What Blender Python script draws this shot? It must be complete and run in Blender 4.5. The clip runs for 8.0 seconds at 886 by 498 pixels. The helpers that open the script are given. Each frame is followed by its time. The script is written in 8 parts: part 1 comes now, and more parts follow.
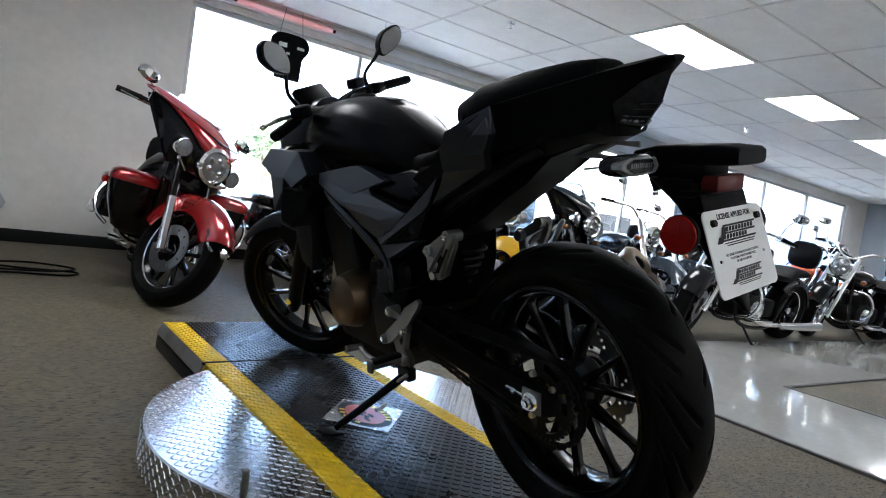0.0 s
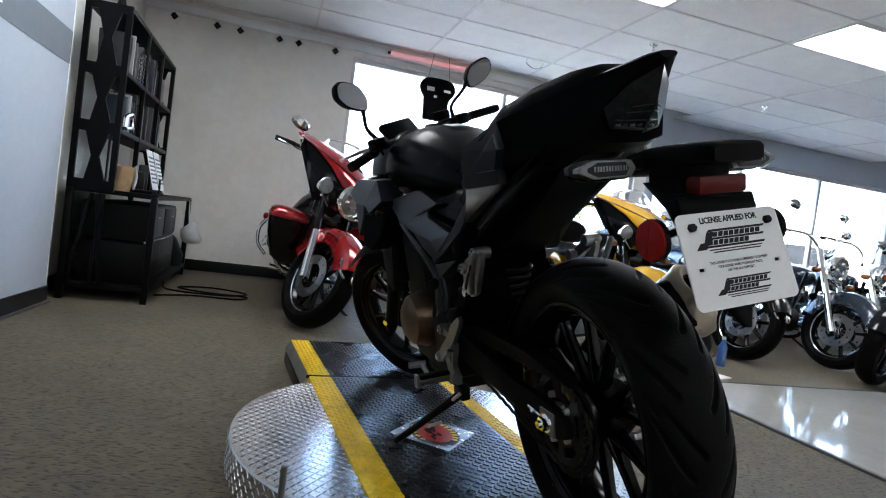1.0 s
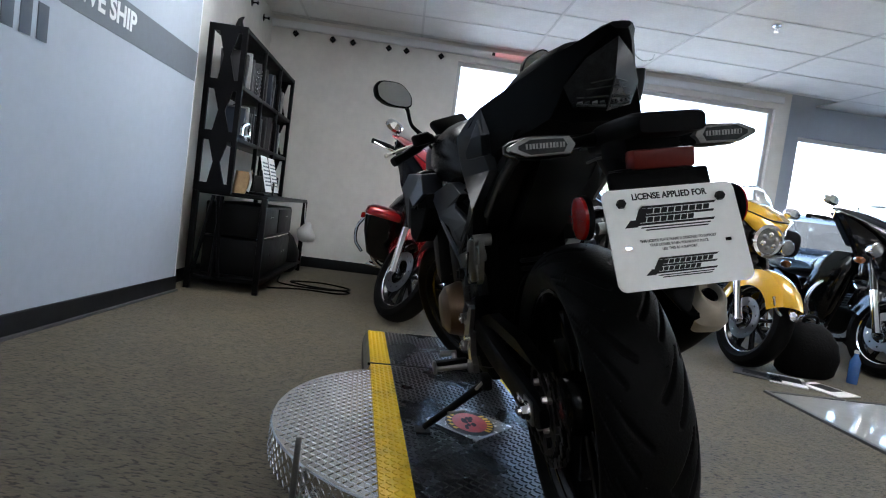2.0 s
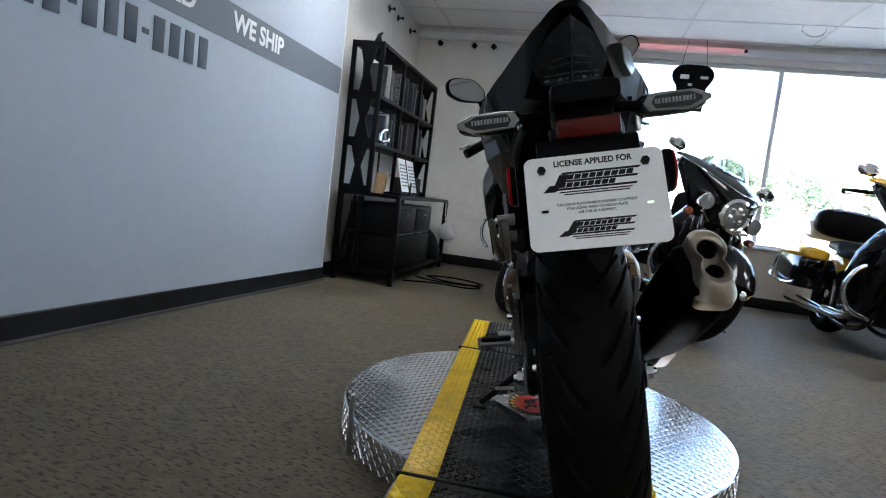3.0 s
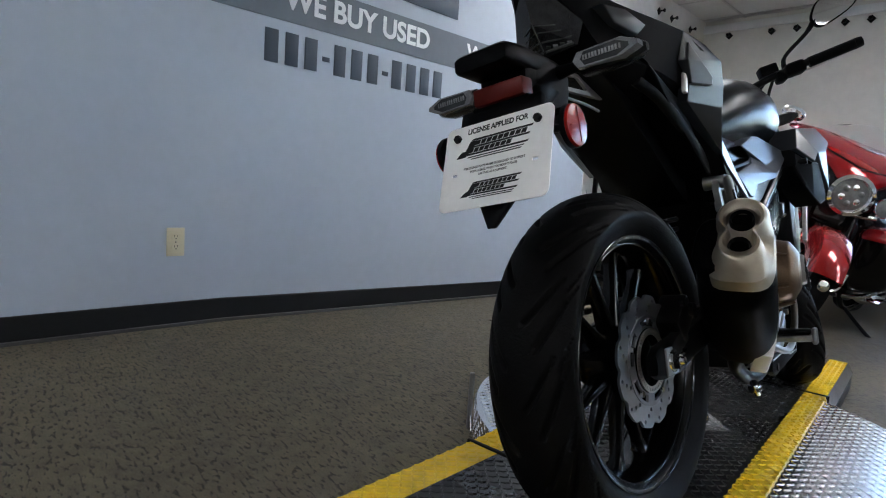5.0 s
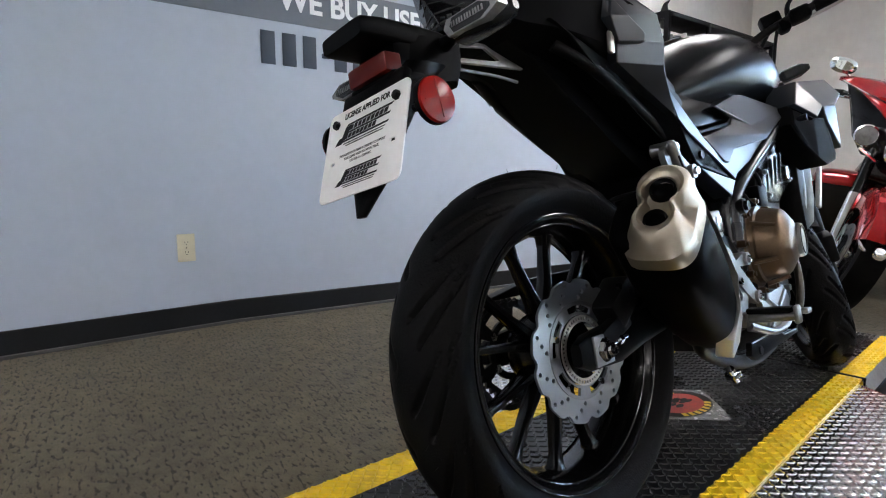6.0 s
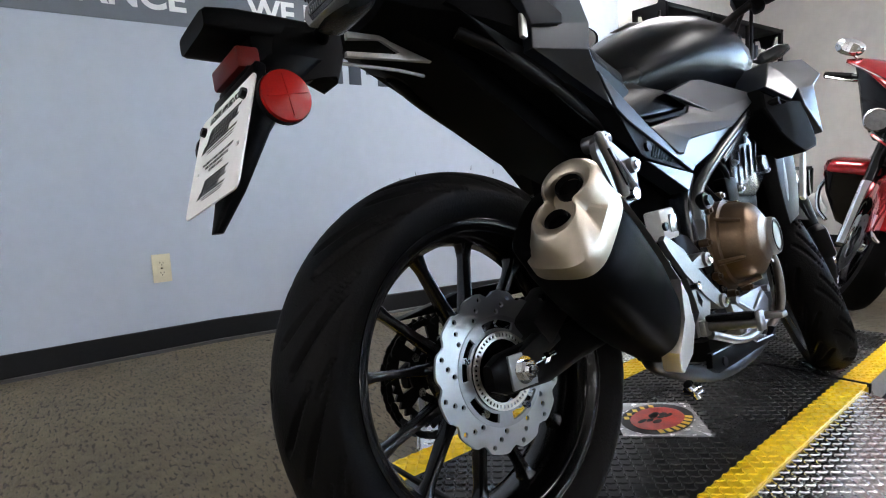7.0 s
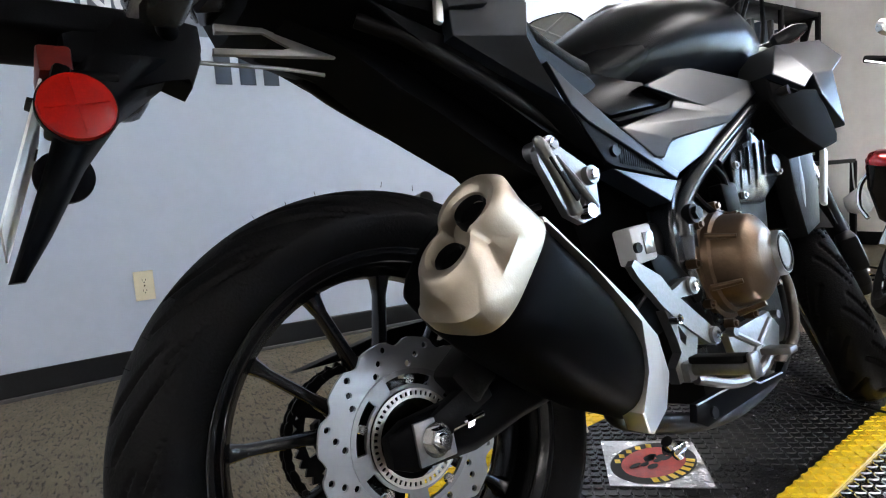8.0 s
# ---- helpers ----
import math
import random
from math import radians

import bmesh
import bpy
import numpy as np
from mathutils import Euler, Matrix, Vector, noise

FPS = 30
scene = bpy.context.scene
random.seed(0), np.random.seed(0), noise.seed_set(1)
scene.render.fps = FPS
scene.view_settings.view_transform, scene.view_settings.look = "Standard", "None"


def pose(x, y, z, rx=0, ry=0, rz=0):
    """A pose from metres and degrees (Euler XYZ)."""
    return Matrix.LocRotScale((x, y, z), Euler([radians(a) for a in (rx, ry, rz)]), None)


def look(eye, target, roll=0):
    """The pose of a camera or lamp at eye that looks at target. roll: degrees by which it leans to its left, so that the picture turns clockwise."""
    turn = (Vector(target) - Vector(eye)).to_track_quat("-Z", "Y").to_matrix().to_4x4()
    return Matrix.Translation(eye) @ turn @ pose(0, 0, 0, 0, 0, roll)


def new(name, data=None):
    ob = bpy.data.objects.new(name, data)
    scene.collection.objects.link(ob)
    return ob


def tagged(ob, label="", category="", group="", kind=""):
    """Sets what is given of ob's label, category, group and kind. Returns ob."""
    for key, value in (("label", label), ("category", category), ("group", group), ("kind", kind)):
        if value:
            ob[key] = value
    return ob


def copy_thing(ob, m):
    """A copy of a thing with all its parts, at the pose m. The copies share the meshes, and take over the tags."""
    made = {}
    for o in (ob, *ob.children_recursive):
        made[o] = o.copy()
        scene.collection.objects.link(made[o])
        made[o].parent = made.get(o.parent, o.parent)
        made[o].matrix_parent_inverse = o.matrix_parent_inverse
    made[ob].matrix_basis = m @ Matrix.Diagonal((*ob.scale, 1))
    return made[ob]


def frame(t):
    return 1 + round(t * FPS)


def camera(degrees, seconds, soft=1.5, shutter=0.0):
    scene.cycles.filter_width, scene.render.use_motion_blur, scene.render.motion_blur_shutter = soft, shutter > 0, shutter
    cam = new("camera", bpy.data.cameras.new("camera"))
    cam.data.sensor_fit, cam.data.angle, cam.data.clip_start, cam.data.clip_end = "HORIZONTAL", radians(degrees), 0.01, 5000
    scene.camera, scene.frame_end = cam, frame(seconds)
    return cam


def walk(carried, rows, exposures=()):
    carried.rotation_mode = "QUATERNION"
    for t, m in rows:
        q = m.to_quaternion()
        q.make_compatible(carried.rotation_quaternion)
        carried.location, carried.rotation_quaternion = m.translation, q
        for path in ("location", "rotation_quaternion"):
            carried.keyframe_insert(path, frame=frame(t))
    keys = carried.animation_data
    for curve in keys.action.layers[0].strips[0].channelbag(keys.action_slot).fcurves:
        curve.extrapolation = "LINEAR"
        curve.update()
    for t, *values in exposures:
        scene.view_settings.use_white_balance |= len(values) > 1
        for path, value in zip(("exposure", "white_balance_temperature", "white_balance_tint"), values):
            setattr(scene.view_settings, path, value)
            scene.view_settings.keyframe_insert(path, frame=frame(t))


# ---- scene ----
cam = camera(74.9, 8.0, soft=1.1)
PATH = [
    (0, (0.43, 0.336, 0.769), (1.561, 1.981, 0.653), 8.6),
    (0.5, (0.530, 0.248, 0.768), (1.465, 2.024, 0.618), 8.1),
    (1, (0.716, 0.164, 0.774), (1.302, 2.074, 0.696), 7.7),
    (1.5, (0.845, 0.123, 0.779), (1.209, 2.088, 0.696), 7.3),
    (2.8, (1.294, 0.008, 0.769), (0.99, 1.975, 0.575), 7.3),
    (3, (1.353, -0.004, 0.768), (0.924, 1.941, 0.583), 6.8),
    (3.5, (1.487, 0.005, 0.754), (0.839, 1.885, 0.546), 6.5),
    (4, (1.686, 0.069, 0.748), (0.745, 1.819, 0.516), 6.5),
    (4.5, (1.829, 0.124, 0.752), (0.648, 1.723, 0.531), 5.1),
    (4.7, (1.878, 0.137, 0.745), (0.598, 1.659, 0.53), 4.8),
    (5.8, (2.056, 0.398, 0.752), (0.511, 1.643, 0.503), 0.7),
    (6, (2.082, 0.433, 0.749), (0.53, 1.668, 0.489), -0.2),
    (6.5, (2.117, 0.537, 0.739), (0.547, 1.748, 0.48), -1.0),
    (7, (2.123, 0.646, 0.738), (0.514, 1.811, 0.508), -2.8),
    (7.5, (2.107, 0.751, 0.746), (0.458, 1.867, 0.558), -4.0),
    (8, (2.082, 0.888, 0.753), (0.402, 1.95, 0.532), -4.2),
]
walk(cam, [(t, look(eye, target, roll)) for t, eye, target, roll in PATH], [(0, 4.04, 6150, 10), (1.5, 3.95, 6100, 10), (3, 3.88, 6050, 10), (4.5, 3.80, 6050, 10), (6, 4.44, 6450, 14), (8, 4.69, 6450, 14)])

# ---- daylight ----
world = bpy.data.worlds.new("sky")
scene.world = world
world.use_nodes = True
_sky = world.node_tree.nodes.new("ShaderNodeTexSky")
_sky.sky_type, _sky.sun_disc = "NISHITA", False
_sky.sun_elevation, _sky.sun_rotation = radians(48), radians(200)
_bg = world.node_tree.nodes["Background"]
_bg.inputs["Strength"].default_value = 0.15
world.node_tree.links.new(_sky.outputs[0], _bg.inputs["Color"])
_sun = bpy.data.lights.new("sun", "SUN")
_sun.energy, _sun.angle, _sun.color = 4.5, radians(0.5), (1.0, 0.96, 0.9)
sun = new("sun", _sun)
# the sun stands behind the building: its light falls on the lot outside, away from the windows
sun.matrix_world = look((-4, -11, 14), (0, 0, 0))
# ---- building helpers ----
import collections

def material(name, base, rough=0.5, metal=0.0, vary=0.12, scale=12.0, bump=0.0, bscale=180.0, coat=0.0, coat_rough=0.05,
             dirt=None, dirt_amount=0.0, dirt_scale=4.0, rough_vary=0.1, aniso=0.0, spec=0.5):
    """Principled surface with colour variation at two scales, uneven gloss and fine relief."""
    m = bpy.data.materials.new(name)
    m.use_nodes = True
    nt = m.node_tree
    N, L = nt.nodes, nt.links
    p = N["Principled BSDF"]
    p.inputs["Metallic"].default_value = metal
    p.inputs["Specular IOR Level"].default_value = spec
    p.inputs["Coat Weight"].default_value = coat
    p.inputs["Coat Roughness"].default_value = coat_rough
    p.inputs["Anisotropic"].default_value = aniso
    tc = N.new("ShaderNodeTexCoord")
    n1 = N.new("ShaderNodeTexNoise")
    n1.inputs["Scale"].default_value, n1.inputs["Detail"].default_value = scale, 6
    L.new(tc.outputs["Object"], n1.inputs["Vector"])
    n2 = N.new("ShaderNodeTexNoise")
    n2.inputs["Scale"].default_value, n2.inputs["Detail"].default_value = scale * 9, 3
    L.new(tc.outputs["Object"], n2.inputs["Vector"])
    mix = N.new("ShaderNodeMath")
    mix.operation = "ADD"
    L.new(n1.outputs["Fac"], mix.inputs[0])
    L.new(n2.outputs["Fac"], mix.inputs[1])
    ramp = N.new("ShaderNodeMapRange")
    ramp.inputs["From Min"].default_value, ramp.inputs["From Max"].default_value = 0.7, 1.3
    ramp.inputs["To Min"].default_value, ramp.inputs["To Max"].default_value = 1 - vary, 1 + vary
    L.new(mix.outputs[0], ramp.inputs["Value"])
    col = N.new("ShaderNodeVectorMath")
    col.operation = "SCALE"
    col.inputs[0].default_value = base
    L.new(ramp.outputs[0], col.inputs["Scale"])
    out = col.outputs[0]
    if dirt:
        n3 = N.new("ShaderNodeTexNoise")
        n3.inputs["Scale"].default_value, n3.inputs["Detail"].default_value = dirt_scale, 8
        L.new(tc.outputs["Object"], n3.inputs["Vector"])
        r3 = N.new("ShaderNodeMapRange")
        r3.inputs["From Min"].default_value, r3.inputs["From Max"].default_value = 0.5, 0.72
        r3.inputs["To Max"].default_value = dirt_amount
        L.new(n3.outputs["Fac"], r3.inputs["Value"])
        mx = N.new("ShaderNodeMix")
        mx.data_type = "RGBA"
        mx.inputs["B"].default_value = (*dirt, 1)
        L.new(r3.outputs[0], mx.inputs["Factor"])
        L.new(out, mx.inputs["A"])
        out = mx.outputs["Result"]
    L.new(out, p.inputs["Base Color"])
    rr = N.new("ShaderNodeMapRange")
    rr.inputs["From Min"].default_value, rr.inputs["From Max"].default_value = 0.3, 0.7
    rr.inputs["To Min"].default_value, rr.inputs["To Max"].default_value = max(0.02, rough - rough_vary * rough), min(1, rough + rough_vary * rough)
    L.new(n1.outputs["Fac"], rr.inputs["Value"])
    L.new(rr.outputs[0], p.inputs["Roughness"])
    if bump:
        nb = N.new("ShaderNodeTexNoise")
        nb.inputs["Scale"].default_value, nb.inputs["Detail"].default_value = bscale, 4
        L.new(tc.outputs["Object"], nb.inputs["Vector"])
        b = N.new("ShaderNodeBump")
        b.inputs["Strength"].default_value, b.inputs["Distance"].default_value = bump, 0.004
        L.new(nb.outputs["Fac"], b.inputs["Height"])
        L.new(b.outputs[0], p.inputs["Normal"])
    return m


def glass(name, tint=(1, 1, 1), rough=0.0, ior=1.45):
    m = bpy.data.materials.new(name)
    m.use_nodes = True
    p = m.node_tree.nodes["Principled BSDF"]
    p.inputs["Base Color"].default_value = (*tint, 1)
    p.inputs["Transmission Weight"].default_value = 1.0
    p.inputs["Roughness"].default_value, p.inputs["IOR"].default_value = rough, ior
    return m


def glow(name, colour, strength):
    m = bpy.data.materials.new(name)
    m.use_nodes = True
    p = m.node_tree.nodes["Principled BSDF"]
    p.inputs["Base Color"].default_value = (0.8, 0.8, 0.8, 1)
    p.inputs["Emission Color"].default_value = (*colour, 1)
    p.inputs["Emission Strength"].default_value = strength
    return m


def to_mesh(name, bm, mat, sharp=35):
    bmesh.ops.recalc_face_normals(bm, faces=bm.faces[:])
    for f in bm.faces:
        f.smooth = True
    limit = radians(sharp)
    for e in bm.edges:
        e.smooth = len(e.link_faces) == 2 and e.calc_face_angle(0) < limit
    me = bpy.data.meshes.new(name)
    bm.to_mesh(me)
    bm.free()
    for k in (mat if isinstance(mat, (list, tuple)) else [mat]):
        me.materials.append(k)
    return me


def part(name, bm, mat, parent=None, label="", sharp=35):
    """One mesh object out of a bmesh, under its thing or part."""
    ob = new(name, to_mesh(name, bm, mat, sharp))
    ob.parent = parent
    if label:
        ob["label"] = label
    return ob


def thing(name, label, category, m=None, group="", kind=""):
    ob = new(name)
    ob.empty_display_size = 0.1
    if m is not None:
        ob.matrix_world = m
    return tagged(ob, label, category, group, kind)


def solo(name, bm, mat, label, category, m=None, group="", kind="", sharp=35):
    ob = new(name, to_mesh(name, bm, mat, sharp))
    if m is not None:
        ob.matrix_world = m
    return tagged(ob, label, category, group, kind)


def B():
    return bmesh.new()


def box(bm, c, s, rot=None, bevel=0.0, seg=2):
    """A box of full size s about c, its edges rounded."""
    m = Matrix.Translation(c) @ (rot.to_4x4() if rot else Matrix()) @ Matrix.Diagonal((*s, 1))
    g = bmesh.ops.create_cube(bm, size=1, matrix=m)
    if bevel:
        es = list({e for v in g["verts"] for e in v.link_edges})
        bmesh.ops.bevel(bm, geom=es, offset=bevel, segments=seg, profile=0.5, affect="EDGES", clamp_overlap=True)
    return bm


def frame_of(d):
    d = Vector(d).normalized()
    up = Vector((0, 0, 1)) if abs(d.z) < 0.95 else Vector((0, 1, 0))
    u = d.cross(up).normalized()
    return u, u.cross(d).normalized(), d


def loft(bm, rings, cap=True, close=True):
    """Skin over rings of equal length."""
    vs = [[bm.verts.new(p) for p in r] for r in rings]
    n = len(vs[0])
    for a, b in zip(vs, vs[1:]):
        for i in range(n if close else n - 1):
            j = (i + 1) % n
            bm.faces.new((a[i], a[j], b[j], b[i]))
    if cap:
        bm.faces.new(vs[0][::-1])
        bm.faces.new(vs[-1])
    return bm


def ring(c, u, v, a, b, e=2.0, n=20, turn=0.0):
    """A superellipse about c in the plane of u and v."""
    c, u, v, out = Vector(c), Vector(u), Vector(v), []
    for i in range(n):
        t = 2 * math.pi * i / n + turn
        ct, st = math.cos(t), math.sin(t)
        out.append(c + u * a * math.copysign(abs(ct) ** (2 / e), ct) + v * b * math.copysign(abs(st) ** (2 / e), st))
    return out


def rod(bm, p0, p1, r0, r1=None, n=14, cap=True):
    r1 = r0 if r1 is None else r1
    u, v, _ = frame_of(Vector(p1) - Vector(p0))
    return loft(bm, [ring(p0, u, v, r0, r0, n=n), ring(p1, u, v, r1, r1, n=n)], cap)


def smooth_path(pts, k=6):
    """Points along a smooth curve through pts."""
    P = [Vector(p) for p in pts]
    P = [2 * P[0] - P[1]] + P + [2 * P[-1] - P[-2]]
    out = []
    for i in range(1, len(P) - 2):
        for j in range(k):
            t = j / k
            a, b, c, d = P[i - 1:i + 3]
            out.append(0.5 * (2 * b + (c - a) * t + (2 * a - 5 * b + 4 * c - d) * t * t + (3 * b - a - 3 * c + d) * t ** 3))
    return out + [P[-2]]


def tube(bm, pts, r, n=10, smooth=True, k=6, flat=1.0):
    """A tube along pts; r may be one radius or one for each point."""
    path = smooth_path(pts, k) if smooth and len(pts) > 2 else [Vector(p) for p in pts]
    m = len(path)
    rs = [r] * m if isinstance(r, (int, float)) else [float(np.interp(i / (m - 1), np.linspace(0, 1, len(r)), r)) for i in range(m)]
    u = None
    rings = []
    for i in range(m):
        d = (path[min(i + 1, m - 1)] - path[max(i - 1, 0)]).normalized()
        if u is None:
            u, v, _ = frame_of(d)
        else:
            u = (u - d * u.dot(d)).normalized()
            v = u.cross(d)
        rings.append(ring(path[i], u, v, rs[i], rs[i] * flat, n=n))
    return loft(bm, rings)


def revolve(bm, profile, c, axis, n=48, close=False):
    """Turn a profile of (radius, along) about an axis through c."""
    u, v, d = frame_of(axis)
    c = Vector(c)
    rows = []
    for r, h in profile:
        rows.append([bm.verts.new(c + d * h + (u * math.cos(2 * math.pi * i / n) + v * math.sin(2 * math.pi * i / n)) * r) for i in range(n)])
    if close:
        rows.append(rows[0])
    for a, b in zip(rows, rows[1:]):
        for i in range(n):
            j = (i + 1) % n
            bm.faces.new((a[i], a[j], b[j], b[i]))
    return bm


def slab(bm, outline, x0, x1, bevel=0.004, seg=2):
    """A plate: an outline in y and z, between x0 and x1 (one number, or one for each corner), outer edge rounded."""
    n = len(outline)
    f0 = x0 if isinstance(x0, (list, tuple)) else [x0] * n
    f1 = x1 if isinstance(x1, (list, tuple)) else [x1] * n
    a = [bm.verts.new((f0[i], *outline[i])) for i in range(n)]
    b = [bm.verts.new((f1[i], *outline[i])) for i in range(n)]
    bm.faces.new(a[::-1])
    top = bm.faces.new(b)
    for i in range(n):
        bm.faces.new((a[i], a[(i + 1) % n], b[(i + 1) % n], b[i]))
    if bevel:
        bmesh.ops.bevel(bm, geom=list(top.edges), offset=bevel, segments=seg, profile=0.5, affect="EDGES", clamp_overlap=True)
    return bm


def faceted(bm, points, faces, thick, bevel=0.0015):
    """A moulded plate with flat facets: points (x, y, z) in front, the same set in by thick behind."""
    f = [bm.verts.new(p) for p in points]
    b = [bm.verts.new((p[0] - thick, p[1], p[2])) for p in points]
    count = collections.Counter()
    for q in faces:
        bm.faces.new([f[i] for i in q])
        bm.faces.new([b[i] for i in q][::-1])
        for i, j in zip(q, q[1:] + q[:1]):
            count[frozenset((i, j))] += 1
    for q in faces:
        for i, j in zip(q, q[1:] + q[:1]):
            if count[frozenset((i, j))] == 1:
                bm.faces.new((f[j], f[i], b[i], b[j]))
    if bevel:
        es = [e for e in bm.edges if e.verts[0] in f and e.verts[1] in f]
        bmesh.ops.bevel(bm, geom=es, offset=bevel, segments=2, profile=0.5, affect="EDGES", clamp_overlap=True)
    return bm


def circle2(cx, cy, r, n=12, turn=0.0):
    return [(cx + r * math.cos(turn + 2 * math.pi * i / n), cy + r * math.sin(turn + 2 * math.pi * i / n)) for i in range(n)]


def punched(bm, outer, holes, thick, m):
    """A flat plate with holes through it, in the plane z = 0 of m."""
    tmp = bmesh.new()
    es = []
    for loop in [outer] + list(holes):
        vs = [tmp.verts.new((x, y, 0)) for x, y in loop]
        es += [tmp.edges.new((vs[i], vs[(i + 1) % len(vs)])) for i in range(len(vs))]
    bmesh.ops.triangle_fill(tmp, use_beauty=True, use_dissolve=False, edges=es)
    g = bmesh.ops.extrude_face_region(tmp, geom=tmp.faces[:])
    bmesh.ops.translate(tmp, vec=(0, 0, thick), verts=[v for v in g["geom"] if isinstance(v, bmesh.types.BMVert)])
    bmesh.ops.transform(tmp, matrix=m, verts=tmp.verts[:])
    me = bpy.data.meshes.new("tmp")
    tmp.to_mesh(me)
    tmp.free()
    bm.from_mesh(me)
    bpy.data.meshes.remove(me)
    return bm


def arc_slot(r0, r1, a0, a1, n=8):
    A = [a0 + (a1 - a0) * i / n for i in range(n + 1)]
    return [(r1 * math.cos(a), r1 * math.sin(a)) for a in A] + [(r0 * math.cos(a), r0 * math.sin(a)) for a in A[::-1]]


def moved(bm, m):
    bmesh.ops.transform(bm, matrix=m, verts=bm.verts[:])
    return bm


def flipped(bm):
    bmesh.ops.scale(bm, vec=(-1, 1, 1), verts=bm.verts[:])
    bmesh.ops.reverse_faces(bm, faces=bm.faces[:])
    return bm


def lettering(name, text, size, m, mat, parent=None, depth=0.001, align="CENTER", wide=1.0, bold=0.0):
    """Words in the built-in font, as a mesh in the plane z = 0 of m."""
    cu = bpy.data.curves.new(name, "FONT")
    cu.body, cu.size, cu.extrude, cu.align_x, cu.align_y = text, size, depth, align, "CENTER"
    cu.offset = size * bold
    tmp = bpy.data.objects.new(name, cu)
    scene.collection.objects.link(tmp)
    me = bpy.data.meshes.new_from_object(tmp)
    bpy.data.objects.remove(tmp)
    me.transform(m @ Matrix.Diagonal((wide, 1, 1, 1)))
    me.name = name
    me.materials.clear()
    me.materials.append(mat)
    ob = new(name, me)
    ob.parent = parent
    return ob
# ---- materials ----
M_BLUE = material("blue_grey_wall_paint", (0.44, 0.49, 0.565), 0.75, vary=0.03, scale=2.0, bump=0.15, bscale=420)
M_WHITEWALL = material("off_white_wall_paint", (0.80, 0.78, 0.74), 0.8, vary=0.05, scale=1.6, bump=0.15, bscale=350, dirt=(0.55, 0.53, 0.48), dirt_amount=0.25, dirt_scale=2.2)
M_BAND = material("slate_band_paint", (0.155, 0.175, 0.205), 0.7, vary=0.05, scale=3)
M_WORD = material("white_vinyl_lettering", (0.86, 0.87, 0.88), 0.6, vary=0.03)
M_DIGIT = material("dark_vinyl", (0.035, 0.05, 0.075), 0.55, vary=0.05)
M_BASE = material("charcoal_rubber_skirting", (0.007, 0.0075, 0.0085), 0.5, vary=0.2, scale=8, bump=0.1, spec=0.3)
M_TAN = material("tan_wall_paint", (0.40, 0.355, 0.30), 0.75, vary=0.08, scale=3, bump=0.1)
M_CEIL = material("ceiling_tile", (0.84, 0.84, 0.83), 0.9, vary=0.05, scale=6, bump=0.5, bscale=130)
M_TEE = material("ceiling_tee", (0.70, 0.70, 0.69), 0.5, vary=0.03)
M_FRAME = material("window_aluminium", (0.62, 0.62, 0.61), 0.40, 0.25, vary=0.06)
M_LAMP = glow("lamp_diffuser", (1.0, 0.985, 0.965), 1.12)
M_TRIMGLOW = glow("red_trim_glow", (1.0, 0.22, 0.22), 0.028)
M_GLASS = glass("window_glass")
M_IVORY = material("ivory_plastic", (0.66, 0.60, 0.42), 0.4, vary=0.04)
M_DARK = material("dark_slot", (0.02, 0.02, 0.02), 0.6)
M_BLACKSTEEL = material("black_painted_steel", (0.0028, 0.0028, 0.0032), 0.42, vary=0.3, scale=9, bump=0.1, bscale=120, spec=0.12)
M_ALU = material("polished_checker_aluminium", (0.78, 0.79, 0.80), 0.20, 1.0, vary=0.05, scale=3, rough_vary=0.15, bump=0.05, bscale=90, dirt=(0.55, 0.55, 0.56), dirt_amount=0.2, dirt_scale=14)
M_DULLALU = material("dull_bare_aluminium", (0.30, 0.29, 0.28), 0.5, 0.8, vary=0.15, scale=8, bump=0.15, bscale=70, dirt=(0.10, 0.09, 0.08), dirt_amount=0.4, dirt_scale=9)
M_BLACKPLATE = material("black_painted_checker_plate", (0.0050, 0.0052, 0.0060), 0.29, 0.0, vary=0.3, scale=6, bump=0.1, bscale=140, rough_vary=0.3, spec=0.42, dirt=(0.014, 0.0135, 0.013), dirt_amount=0.6, dirt_scale=7)
M_YELLOW = material("yellow_safety_paint", (0.88, 0.59, 0.006), 0.42, vary=0.08, scale=7, bump=0.12, dirt=(0.24, 0.15, 0.01), dirt_amount=0.35, dirt_scale=16)
M_POLISHED = material("polished_white_floor_tile", (0.47, 0.465, 0.44), 0.085, vary=0.06, scale=2.5, rough_vary=0.4, coat=0.3, dirt=(0.4, 0.4, 0.37), dirt_amount=0.35, dirt_scale=1.5)
M_TRIM = material("dark_floor_trim", (0.05, 0.05, 0.05), 0.5)


